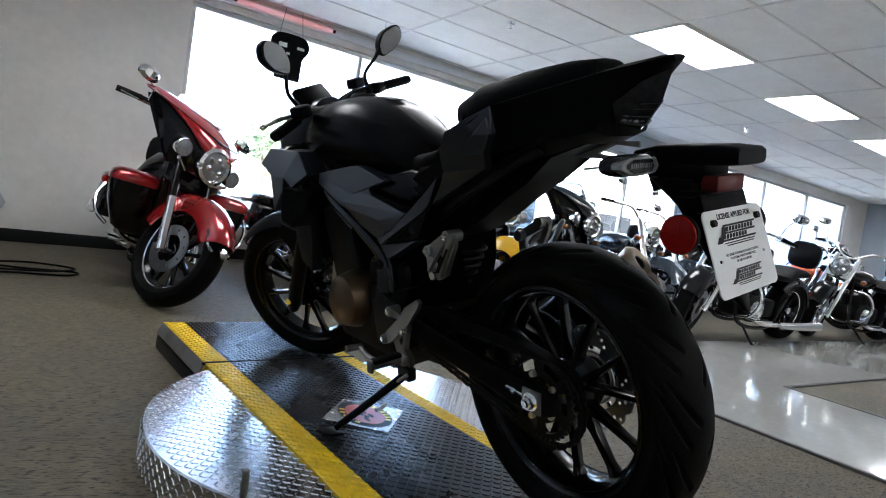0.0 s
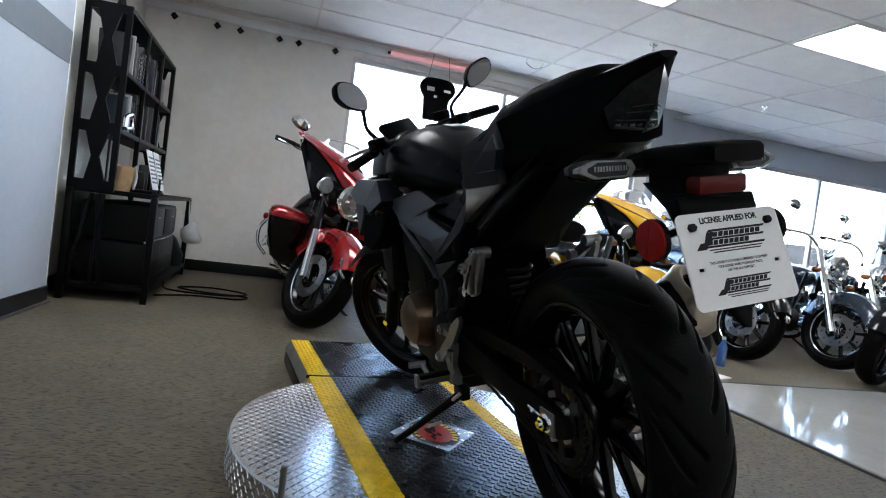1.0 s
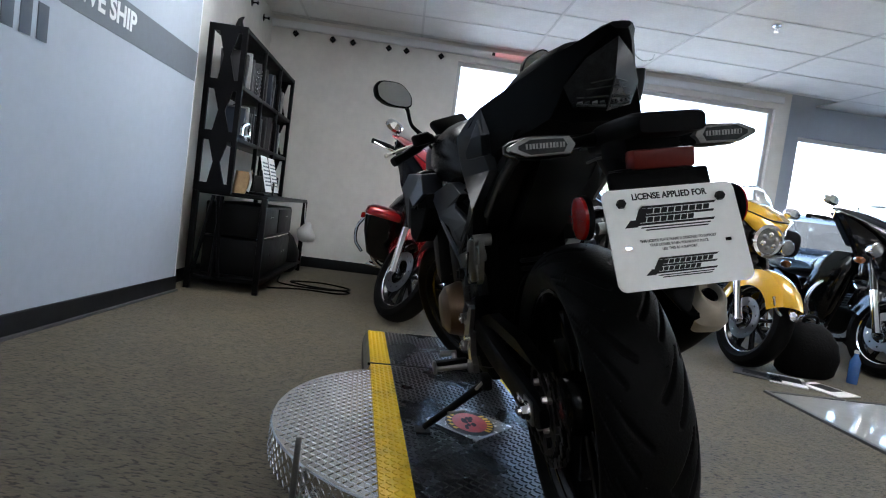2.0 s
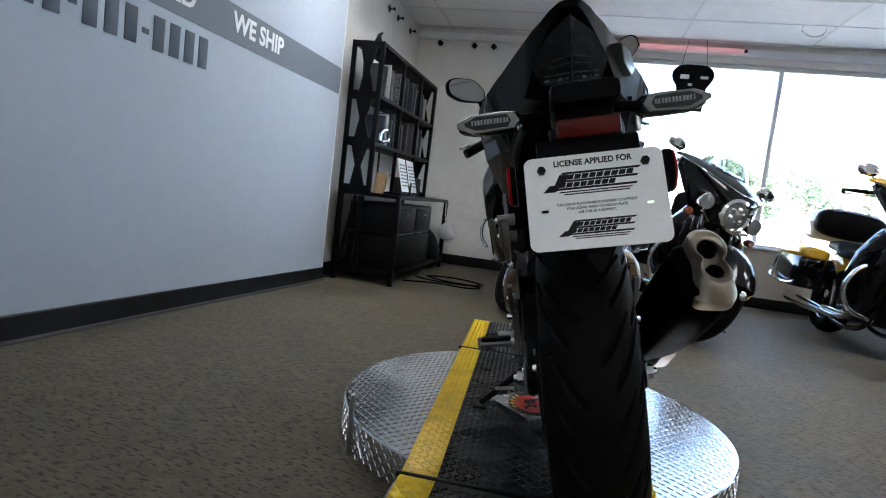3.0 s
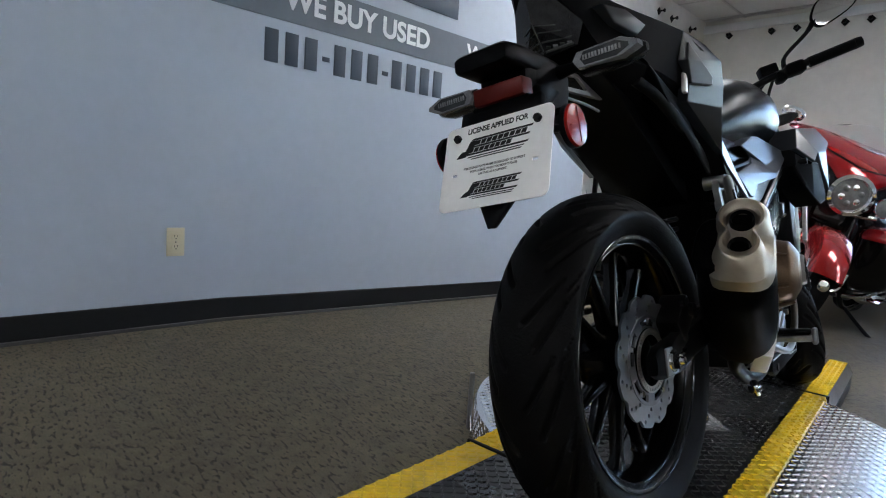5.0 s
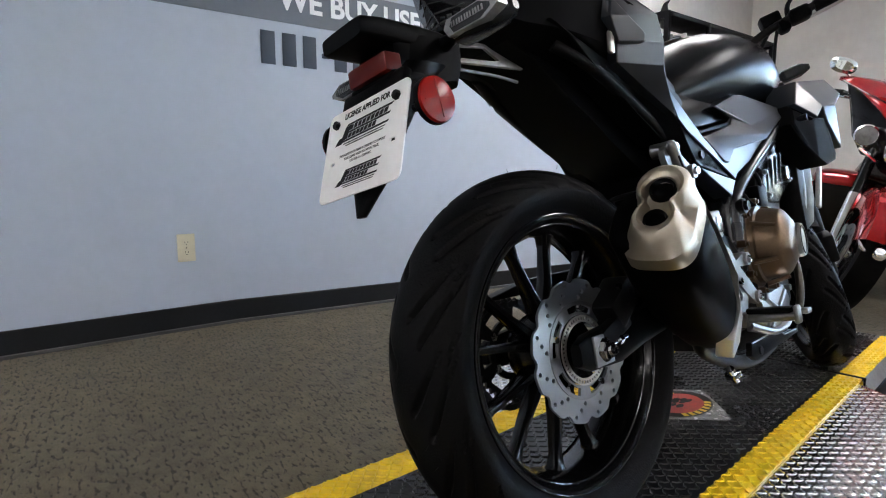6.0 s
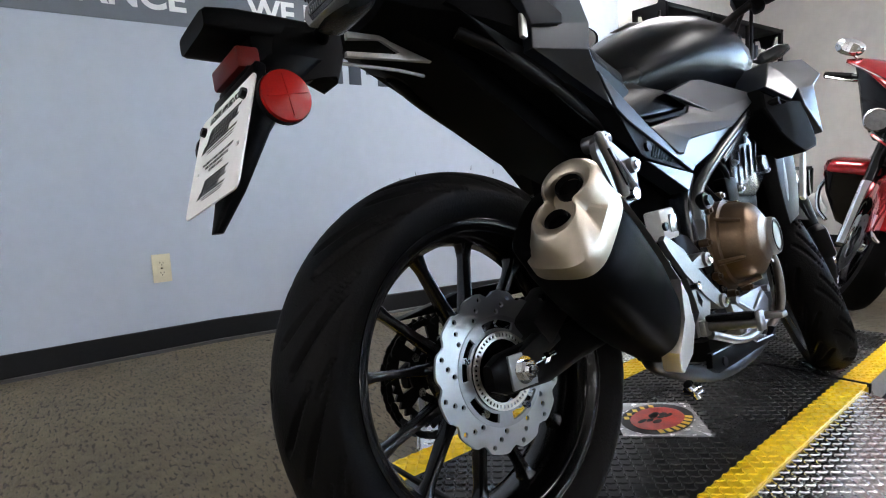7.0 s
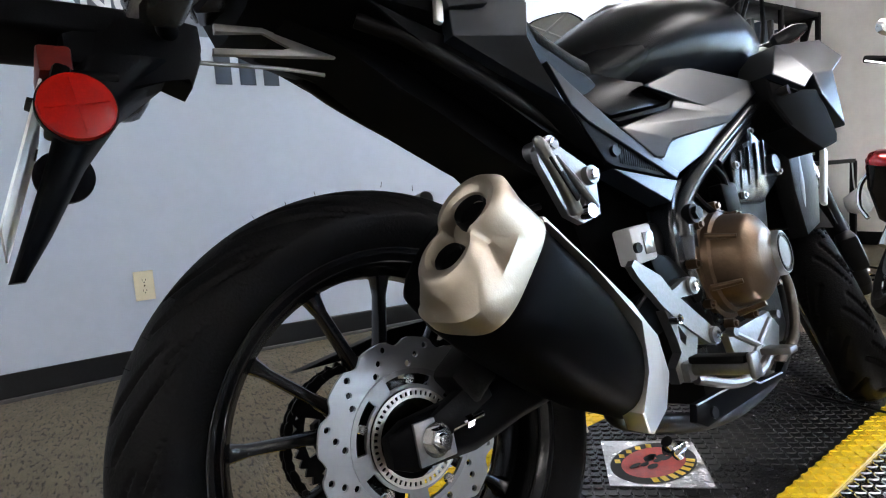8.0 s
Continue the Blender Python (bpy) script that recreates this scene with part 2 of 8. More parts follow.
def carpet_material():
    m = material("olive_brown_loop_carpet", (0.117, 0.099, 0.063), 0.62, vary=0.30, scale=2.2, bump=0.9, bscale=320, spec=0.4, dirt=(0.070, 0.057, 0.038), dirt_amount=0.5, dirt_scale=1.2)
    nt = m.node_tree
    N, L = nt.nodes, nt.links
    p = N["Principled BSDF"]
    p.inputs["Sheen Weight"].default_value, p.inputs["Sheen Roughness"].default_value = 0.03, 0.4
    tc = N.new("ShaderNodeTexCoord")
    mp = N.new("ShaderNodeMapping")
    mp.inputs["Scale"].default_value = (42, 98, 1)
    mp.inputs["Rotation"].default_value = (0, 0, 0.35)
    L.new(tc.outputs["Object"], mp.inputs["Vector"])
    n = N.new("ShaderNodeTexNoise")
    n.inputs["Scale"].default_value, n.inputs["Detail"].default_value = 1.0, 2.5
    L.new(mp.outputs[0], n.inputs["Vector"])
    r = N.new("ShaderNodeMapRange")
    r.inputs["From Min"].default_value, r.inputs["From Max"].default_value = 0.37, 0.46
    r.inputs["To Min"].default_value, r.inputs["To Max"].default_value = 0.26, 1.08
    L.new(n.outputs["Fac"], r.inputs["Value"])
    old = p.inputs["Base Color"].links[0].from_socket
    s = N.new("ShaderNodeVectorMath")
    s.operation = "SCALE"
    L.new(old, s.inputs[0])
    L.new(r.outputs[0], s.inputs["Scale"])
    L.new(s.outputs[0], p.inputs["Base Color"])
    b = N.new("ShaderNodeBump")
    b.inputs["Strength"].default_value, b.inputs["Distance"].default_value = 0.7, 0.006
    L.new(n.outputs["Fac"], b.inputs["Height"])
    L.new(p.inputs["Normal"].links[0].from_socket, b.inputs["Normal"])
    L.new(b.outputs[0], p.inputs["Normal"])
    return m


M_CARPET = carpet_material()
# motorcycles
M_TYRE = material("tyre_rubber", (0.0024, 0.0024, 0.0026), 0.58, vary=0.25, scale=14, bump=0.25, bscale=260, spec=0.085, dirt=(0.0045, 0.0043, 0.0041), dirt_amount=0.5, dirt_scale=6)
M_RIM = material("satin_black_rim", (0.0020, 0.0020, 0.0023), 0.20, 0.0, vary=0.15, spec=0.32)
M_MATGREY = material("matte_gunmetal_paint", (0.0075, 0.0105, 0.0155), 0.28, 0.0, vary=0.02, scale=20, spec=0.70, rough_vary=0.0)
M_MATDARK = material("matte_charcoal_plastic", (0.0018, 0.0020, 0.0024), 0.44, vary=0.12, bump=0.08, bscale=500, spec=0.05)
M_TANK = material("satin_black_tank_paint", (0.0030, 0.0035, 0.0045), 0.27, 0.0, vary=0.03, spec=0.085, rough_vary=0.0)
M_SEAT = material("black_vinyl_seat", (0.003, 0.003, 0.0034), 0.55, vary=0.15, bump=0.35, bscale=240, spec=0.09)
M_STEEL = material("brushed_steel", (0.62, 0.59, 0.54), 0.3, 1.0, vary=0.08, scale=9, bump=0.03, bscale=500)
M_SATIN = material("satin_nickel_end_cap", (0.44, 0.385, 0.31), 0.46, 1.0, vary=0.06, scale=10, bump=0.05, bscale=500)
M_SILVER = material("satin_silver_shield", (0.68, 0.66, 0.62), 0.42, 1.0, vary=0.04, scale=10)
# near-black colour for the unlit frame gap and the exhaust bores
M_VOID = material("unlit_black", (0.0015, 0.0015, 0.0015), 0.9, vary=0.1, spec=0.02)
M_ROTOR = material("ground_steel_disc", (0.38, 0.385, 0.39), 0.30, 1.0, vary=0.03, scale=30, rough_vary=0.03)
M_CHROME = material("chrome", (0.80, 0.81, 0.82), 0.07, 1.0, vary=0.03)
M_BRONZE = material("bronze_engine_cover", (0.125, 0.082, 0.050), 0.34, 0.8, vary=0.12, scale=20, bump=0.08)
M_CAST = material("cast_aluminium", (0.27, 0.268, 0.265), 0.42, 1.0, vary=0.1, scale=20, bump=0.1)
M_ENGINE = material("black_engine_case", (0.0025, 0.0025, 0.0028), 0.45, 0.0, vary=0.2, bump=0.1, spec=0.18)
M_MUFFLER = material("matte_black_muffler", (0.0014, 0.0014, 0.0016), 0.46, vary=0.12, bump=0.06, bscale=400, spec=0.018)
M_REDLENS = material("red_lens", (0.26, 0.004, 0.002), 0.22, vary=0.10, scale=60, spec=0.2)
M_DARKRED = material("dark_red_lens", (0.085, 0.006, 0.004), 0.35, vary=0.12, scale=50, spec=0.15)
M_CLEAR = material("clear_lens", (0.20, 0.205, 0.21), 0.16, 0.3, vary=0.25, scale=60, coat=1.0)
M_SMOKE = material("smoked_lens", (0.018, 0.020, 0.022), 0.22, vary=0.25, scale=50, spec=0.35)
M_MIRROR = material("mirror_glass", (0.50, 0.51, 0.52), 0.02, 1.0, vary=0.0)
M_PLATE = material("white_plate_card", (0.86, 0.86, 0.85), 0.45, vary=0.03)
M_INK = material("black_ink", (0.008, 0.008, 0.009), 0.5, spec=0.2)
M_WHITE = material("white_plastic", (0.62, 0.63, 0.63), 0.35, vary=0.04)
M_REDPAINT = material("candy_red_paint", (0.30, 0.005, 0.007), 0.14, 0.45, vary=0.06, coat=1.0, coat_rough=0.03)
M_YELPAINT = material("golden_yellow_paint", (0.70, 0.38, 0.015), 0.25, 0.2, vary=0.06, coat=1.0, coat_rough=0.03)
M_BLKPAINT = material("gloss_black_paint", (0.0025, 0.0027, 0.0034), 0.12, vary=0.06, spec=0.4)
M_BLUEPAINT = material("dark_blue_metallic_paint", (0.018, 0.030, 0.048), 0.25, 0.4, vary=0.06, coat=1.0)
M_WHITEPAINT = material("pearl_white_paint", (0.62, 0.62, 0.60), 0.25, vary=0.05, coat=1.0)
M_SCREEN = glass("clear_windscreen", (0.95, 0.96, 0.97), 0.0, 1.3)
M_AMBER = material("amber_lens", (0.20, 0.055, 0.010), 0.15, coat=1.0)
M_SMOKESCREEN = glass("smoked_windscreen", (0.25, 0.27, 0.29), 0.0, 1.3)
M_FRAMEPAINT = material("satin_black_frame_paint", (0.008, 0.0095, 0.012), 0.22, 0.0, vary=0.08, scale=15, spec=0.5)
M_DARKPIPE = material("heat_darkened_steel", (0.11, 0.095, 0.08), 0.42, 0.9, vary=0.2, scale=12)
M_TAILBAR = material("dim_tail_reflector", (0.045, 0.048, 0.05), 0.22, 0.2, vary=0.3, scale=60)
M_CLEARDIM = material("dim_clear_lens", (0.12, 0.125, 0.13), 0.15, 0.3, vary=0.3, scale=60)
M_LENSGREY = material("grey_smoked_lens", (0.014, 0.015, 0.017), 0.20, vary=0.5, scale=70, spec=0.28)
M_CARRIER = material("dull_machined_steel", (0.30, 0.305, 0.31), 0.35, 1.0, vary=0.08, scale=20)
# ---- the showroom ----
CEIL, BACK, BAY = 2.60, 6.42, 6.80      # ceiling height; window wall; recessed window bay
X0, X1, Y0 = -0.62, 17.0, -5.0


def structure(name, bm, mat, label, category="wall", sharp=35):
    return solo(name, bm, mat, label, category, kind="structure", sharp=sharp)


def floor_rise(x, y):
    """The old slab rises a few centimetres towards the partition."""
    u = min(1.0, max(0.0, (1.15 - x) / 1.45))
    v = min(1.0, max(0.0, (4.15 - y) / 2.85))
    return 0.086 * u * u * (3 - 2 * u) * v


FX0, FX1, FY0, FY1 = X0 - 0.3, X1 + 0.3, -5.3, 7.3
bm = B()
xs = [FX0] + [-0.6 + 0.1 * k for k in range(19)] + [FX1]
ys = [FY0] + [1.1 + 0.1 * k for k in range(31)] + [FY1]
top = [[bm.verts.new((x, y, floor_rise(x, y))) for y in ys] for x in xs]
for i in range(len(xs) - 1):
    for j in range(len(ys) - 1):
        bm.faces.new((top[i][j], top[i + 1][j], top[i + 1][j + 1], top[i][j + 1]))
low = [bm.verts.new((x, y, -0.12)) for x, y in ((FX0, FY0), (FX1, FY0), (FX1, FY1), (FX0, FY1))]
bm.faces.new(low[::-1])
rim = [[r[0] for r in top], top[-1], [r[-1] for r in top][::-1], top[0][::-1]]
for k in range(4):
    bm.faces.new([low[k], low[(k + 1) % 4]] + rim[k][::-1])
structure("floor", bm, M_CARPET, "olive brown flecked loop-pile carpet floor", "floor")

# polished aisle: one leg along the bikes, one towards the back of the shop
bm = B()
for (xa, xb, ya, yb) in ((3.20, 16.6, 2.07, 3.18), (3.20, 4.40, -4.9, 2.07)):
    box(bm, ((xa + xb) / 2, (ya + yb) / 2, 0.002), (xb - xa, yb - ya, 0.012))
structure("floor_aisle", bm, M_POLISHED, "glossy white polished tile aisle reflecting the windows", "floor")
bm = B()
for (xa, xb, ya, yb) in ((3.17, 3.20, -4.9, 3.21), (3.20, 16.6, 3.18, 3.21), (4.40, 16.6, 2.04, 2.07), (4.40, 4.43, -4.9, 2.04)):
    box(bm, ((xa + xb) / 2, (ya + yb) / 2, 0.003), (xb - xa, yb - ya, 0.018), bevel=0.003)
structure("floor_trim", bm, M_TRIM, "thin dark transition strip between carpet and tile", "trim")


def wall(name, x0, x1, y0, y1, z0, z1, mat, label):
    bm = B()
    box(bm, ((x0 + x1) / 2, (y0 + y1) / 2, (z0 + z1) / 2), (x1 - x0, y1 - y0, z1 - z0))
    return structure(name, bm, mat, label)


wall("wall_west", X0 - 0.2, X0, Y0, BACK, 0, CEIL + 0.3, M_WHITEWALL, "plain off-white painted side wall behind the rack")
wall("wall_panel", X0, -0.51, Y0, 4.157, 0.0, CEIL, M_BLUE, "blue-grey painted partition wall with lettering and outlet")
bm = B()
box(bm, (-0.565, 4.163, CEIL / 2), (0.118, 0.010, CEIL), bevel=0.002)
structure("trim_panel_edge", bm, M_WORD, "white edge trim closing the end of the partition", "trim")
wall("wall_south", X0 - 0.2, X1 + 0.2, Y0 - 0.2, Y0, 0, CEIL + 0.3, M_WHITEWALL, "plain off-white back wall of the shop")
wall("wall_east", X1, X1 + 0.2, Y0, 9.0, 0, CEIL + 0.3, M_BLUE, "grey painted far end wall of the showroom")


def window_wall(name, x0, x1, y, z0, z1, wx0, wx1, mullions, below, above, thick=0.2):
    """A wall with one wide glazed opening: pieces round the opening, then the glazing."""
    bm = B()
    for (xa, xb, za, zb) in ((x0, wx0, 0, CEIL + 0.3), (wx1, x1, 0, CEIL + 0.3), (wx0, wx1, z1, CEIL + 0.3)):
        if xb > xa:
            box(bm, ((xa + xb) / 2, y + thick / 2, (za + zb) / 2), (xb - xa, thick, zb - za))
    structure("wall_" + name, bm, above, "off-white wall around the wide shop window")
    bm = B()
    box(bm, ((wx0 + wx1) / 2, y + thick / 2, z0 / 2), (wx1 - wx0, thick, z0))
    structure("wall_below_" + name, bm, below, "tan painted low wall under the shop window")
    win = thing("window", "wide aluminium-framed shop window full of white daylight", "window", kind="structure")
    bm = B()
    f = 0.045
    for (xa, xb, za, zb) in ((wx0, wx1, z1 - f, z1), (wx0, wx1, z0, z0 + f), (wx0, wx0 + f, z0 + f, z1 - f), (wx1 - f, wx1, z0 + f, z1 - f)):
        box(bm, ((xa + xb) / 2, y + 0.08, (za + zb) / 2), (xb - xa, 0.07, zb - za), bevel=0.004)
    part("window_frame", bm, M_FRAME, win)
    edges = [wx0 + f] + [m for m in mullions] + [wx1 - f]
    for m in mullions:
        bm = B()
        box(bm, (m, y + 0.08, (z0 + z1) / 2), (0.045, 0.07, z1 - z0 - 2 * f), bevel=0.004)
        part("mullion", bm, M_FRAME, win)
    for a, b in zip(edges, edges[1:]):
        bm = B()
        box(bm, ((a + b) / 2, y + 0.09, (z0 + z1) / 2), (b - a - 0.03, 0.008, z1 - z0 - 2 * f))
        pane = part("pane", bm, M_GLASS, win)
        pane.visible_shadow = False
    bm = B()
    box(bm, ((wx0 + wx1) / 2, y + 0.005, z0 + 0.012), (wx1 - wx0 - 0.004, 0.09, 0.024), bevel=0.006)
    part("window_sill", bm, M_WORD, win, "white painted sill")
    return win


window_wall("north", X0 - 0.2, 5.15, BACK, 0.60, 2.42, 1.37, 4.98, [3.15], M_TAN, M_WHITEWALL)
window_wall("north_bay", 5.15, 10.2, BAY, 0.60, 2.24, 5.55, 9.95, [6.98, 8.45], M_TAN, M_BLUE)
window_wall("north_far", 10.2, X1 + 0.2, BACK, 0.60, 2.42, 10.45, 15.9, [12.2, 14.0], M_TAN, M_WHITEWALL)
bm = B()
for xa, xb in ((5.03, 5.15), (10.2, 10.32)):
    box(bm, ((xa + xb) / 2, (BACK + 0.2 + BAY) / 2, (CEIL + 0.3) / 2), (xb - xa, BAY - BACK - 0.2, CEIL + 0.3))
structure("wall_bay_return", bm, M_WHITEWALL, "short white return walls of the window bay")

# rubber skirting, a few centimetres proud at the foot; along the partition it follows the rise of the floor
def skirting(name, x0, x1, y0, y1, h=0.10):
    bm = B()
    box(bm, ((x0 + x1) / 2, (y0 + y1) / 2, h / 2), (x1 - x0, y1 - y0, h), bevel=0.003)
    structure(name, bm, M_BASE, "charcoal rubber cove skirting", "baseboard")


def along_panel(x0, x1, h):
    bm = B()
    ys = [Y0] + [1.1 + 0.1 * k for k in range(31)] + [4.168]
    rows = []
    for y in ys:
        z = floor_rise(-0.5, y)
        rows.append([Vector(q) for q in ((x0, y, z - 0.02), (x1, y, z - 0.02), (x1, y, z + h - 0.004), (x1 - 0.003, y, z + h), (x0, y, z + h))])
    return loft(bm, rows)


structure("baseboard_panel", along_panel(-0.51, -0.498, 0.10), M_BASE, "charcoal rubber cove skirting", "baseboard")
skirting("baseboard_west", X0, X0 + 0.012, 4.17, BACK - 0.012)
skirting("baseboard_north", X0, 5.15, BACK - 0.012, BACK, 0.11)
skirting("baseboard_bay", 5.15, 10.2, BAY - 0.012, BAY, 0.11)
bm = along_panel(-0.498, -0.480, 0.012)
structure("baseboard_toe", bm, M_TRIM, "dark edge of the carpet along the skirting", "trim")

# suspended ceiling on a 1.19 by 0.595 m grid, one lay-in lamp in every second bay of two rows
GX, GY, PX, PY = 2.14, 3.355, 1.19, 0.595
# row j = -10 is out of view, added to light the back of the shop
lamp_cells = {(2 * i, j) for i in range(-1, 6) for j in (0, -10)}
bm, bt = B(), B()
for i in range(-3, 13):
    for j in range(-15, 7):
        xa, ya = GX + i * PX, GY + j * PY
        xb, yb = xa + PX, ya + PY
        xa, xb = max(xa, X0), min(xb, X1)
        ya, yb = max(ya, Y0), min(yb, BAY if xa > 5.1 and xb < 10.4 else BACK)
        if xb - xa < 0.05 or yb - ya < 0.05 or (i, j) in lamp_cells:
            continue
        dz = random.uniform(-0.002, 0.002)
        box(bm, ((xa + xb) / 2, (ya + yb) / 2, CEIL + 0.012 + dz), (xb - xa - 0.006, yb - ya - 0.006, 0.016))
ceiling = structure("ceiling", bm, M_CEIL, "suspended ceiling of white mineral tiles in a grid", "ceiling")
for i in range(-3, 14):
    x = GX + i * PX
    if X0 < x < X1:
        box(bt, (x, (Y0 + BAY) / 2, CEIL + 0.002), (0.022, BAY - Y0, 0.006))
for j in range(-15, 8):
    y = GY + j * PY
    if Y0 < y < BAY:
        box(bt, ((X0 + X1) / 2, y, CEIL + 0.0025), (X1 - X0, 0.022, 0.006))
structure("ceiling_grid", bt, M_TEE, "thin white metal grid of the suspended ceiling", "ceiling")
bm = B()
box(bm, ((X0 + X1) / 2, 1.2, CEIL + 0.4), (X1 - X0 + 0.8, 13.2, 0.16))
structure("roof", bm, M_WHITEWALL, "flat roof slab closing the showroom", "roof")
bm = B()
box(bm, (2.2, BACK - 0.018, 2.52), (5.7, 0.036, 0.075), bevel=0.006)
structure("trim_window_head", bm, M_WORD, "white painted head trim above the shop window", "trim")

lamp0 = None
for (i, j) in sorted(lamp_cells):
    cx, cy = GX + (i + 0.5) * PX, GY + (j + 0.5) * PY
    if not (X0 + 0.6 < cx < X1 - 0.6):
        continue
    if lamp0 is None:
        lamp0 = thing("ceiling_light", "lit white rectangular lay-in ceiling light panel", "ceiling light", pose(cx, cy, CEIL), "ceiling lights")
        bm = B()
        for (px, py, sx, sy) in ((0, PY / 2 - 0.02, PX, 0.03), (0, -PY / 2 + 0.02, PX, 0.03), (PX / 2 - 0.02, 0, 0.03, PY - 0.07), (-PX / 2 + 0.02, 0, 0.03, PY - 0.07)):
            box(bm, (px, py, 0.008), (sx - 0.012, sy, 0.03), bevel=0.003)
        part("frame", bm, M_TEE, lamp0)
        bm = B()
        box(bm, (0, 0, 0.012), (PX - 0.07, PY - 0.07, 0.012))
        part("diffuser", bm, M_LAMP, lamp0, "glowing white diffuser")
    else:
        copy_thing(lamp0, pose(cx, cy, CEIL))

# sprinkler heads and a hook under the ceiling
def sprinkler(x, y):
    t = thing("sprinkler", "small chrome sprinkler head under the ceiling", "sprinkler", pose(x, y, CEIL), "sprinklers")
    bm = B()
    revolve(bm, [(0.0, 0), (0.035, 0), (0.033, -0.008), (0.012, -0.012), (0.01, -0.03), (0.0, -0.03)], (0, 0, 0), (0, 0, 1), 20)
    part("escutcheon", bm, M_CHROME, t)
    bm = B()
    rod(bm, (0, 0, -0.03), (0, 0, -0.05), 0.004)
    rod(bm, (0, 0, -0.05), (0, 0, -0.053), 0.016, n=12)
    part("deflector", bm, M_CHROME, t)


for x, y in ((3.75, 4.62), (5.9, 5.5), (8.3, 4.85)):
    sprinkler(x, y)
bm = B()
tube(bm, [(3.05, 5.75, CEIL), (3.06, 5.75, CEIL - 0.05), (3.14, 5.75, CEIL - 0.085), (3.22, 5.75, CEIL - 0.06), (3.24, 5.75, CEIL - 0.01)], 0.006)
solo("ceiling_hook", bm, M_CHROME, "bent wire hook hanging from the ceiling grid", "hook")

# dim glowing strip along the window head, standing in for red light on the trim
neon = thing("neon_tube", "dim red glowing strip standing in for red light on the trim above the shop window", "neon light", pose(2.25, BACK - 0.045, 2.53))
bm = B()
box(bm, (0, 0, 0), (1.0, 0.016, 0.046), bevel=0.007)
part("tube", bm, M_TRIMGLOW, neon)
for s in (-1, 1):
    bm = B()
    box(bm, (0.515 * s, 0.0, 0.0), (0.03, 0.028, 0.03), bevel=0.004)
    part("holder", bm, M_DARK, neon)

# ---- wall lettering ----
MW = Matrix(((0, 0, 1, -0.5075), (1, 0, 0, 0), (0, 1, 0, 0), (0, 0, 0, 1)))
def on_wall(y, z, dx=0.0):
    return Matrix.Translation((dx, y, z)) @ MW


sign = thing("wall_sign", "slate painted band with white lettering on the partition", "sign", kind="structure")
bm = B()
box(bm, (-0.5085, (4.157 + Y0) / 2, 1.525), (0.003, 4.157 - Y0, 0.19))
part("band", bm, M_BAND, sign)
for text, yc, width in (("WE SHIP", 3.015, 0.53), ("WE BUY USED", 2.0, 0.90), ("FINANCE", 0.99, 0.60)):
    ob = lettering("lettering", text, 0.140, Matrix(), M_WORD, sign, bold=0.028)
    xs = [v.co.x for v in ob.data.vertices]
    ob.data.transform(on_wall(yc, 1.532, 0.002) @ Matrix.Diagonal((width / (max(xs) - min(xs)), 1.0, 1, 1)))
# the line of figures below the band, as plain bars of their size
bm = B()
widths = [1, 1, 1, 0.6, 1, 1, 1, 0.6, 1, 1, 1, 1]
step = (2.585 - 1.45) / sum(widths)
y = 1.45
for w in widths:
    if w == 1:
        box(bm, (-0.5085, y + step * 0.45, 1.312), (0.003, step * 0.66, 0.145), bevel=0.0008)
    else:
        box(bm, (-0.5085, y + step * 0.27, 1.305), (0.003, step * 0.40, 0.022), bevel=0.0008)
    y += step * w
part("bars", bm, M_DIGIT, sign, "dark bars in a row")
# outlined mark higher on the wall
bm = B()
box(bm, (-0.5085, 2.35, 1.76), (0.003, 0.62, 0.12), bevel=0.001)
part("mark", bm, M_DIGIT, sign, "dark painted mark above the band")

# power outlet
out = thing("power_outlet", "ivory duplex power outlet on the blue-grey wall", "outlet", pose(-0.51, 1.098, 0.438))
bm = B()
box(bm, (0.003, 0, 0), (0.006, 0.072, 0.118), bevel=0.0028)
part("cover_plate", bm, M_IVORY, out)
for s in (-1, 1):
    bm = B()
    loft(bm, [ring((0.005, 0, 0.021 * s), (0, 1, 0), (0, 0, 1), 0.017, 0.014, 3.5), ring((0.0085, 0, 0.021 * s), (0, 1, 0), (0, 0, 1), 0.0165, 0.0135, 3.5)])
    sock = part("socket", bm, M_IVORY, out)
    bm = B()
    for dy in (-0.006, 0.006):
        box(bm, (0.0086, dy, 0.021 * s + 0.003), (0.001, 0.002, 0.008))
    rod(bm, (0.008, 0, 0.021 * s - 0.007), (0.0091, 0, 0.021 * s - 0.007), 0.0024, n=10)
    part("slot", bm, M_DARK, sock)
bm = B()
rod(bm, (0.005, 0, 0), (0.0072, 0, 0), 0.003, n=12)
part("screw", bm, M_CHROME, out)

# diamond pegs on the walls near the ceiling
def peg(m):
    t = thing("wall_peg", "small black diamond-headed display peg on the wall", "peg", m, "wall pegs")
    bm = B()
    box(bm, (0, 0, 0.004), (0.052, 0.052, 0.008), Euler((0, 0, radians(45))).to_matrix(), bevel=0.002)
    part("head", bm, M_BLACKSTEEL, t)
    bm = B()
    rod(bm, (0, 0, 0.008), (0, 0, 0.05), 0.007)
    rod(bm, (0, 0, 0.05), (0, 0, 0.06), 0.016)
    part("stem", bm, M_BLACKSTEEL, t)
    return t


P0 = peg(pose(-0.37, BACK, 2.44, 90, 0, 0))
for x in (0.02, 0.235, 0.615, 0.805, 1.18):
    copy_thing(P0, pose(x, BACK, 2.435, 90, 0, 0))
for y in (5.35, 5.62, 6.05):
    copy_thing(P0, pose(X0, y, 2.45, 0, 90, 0))
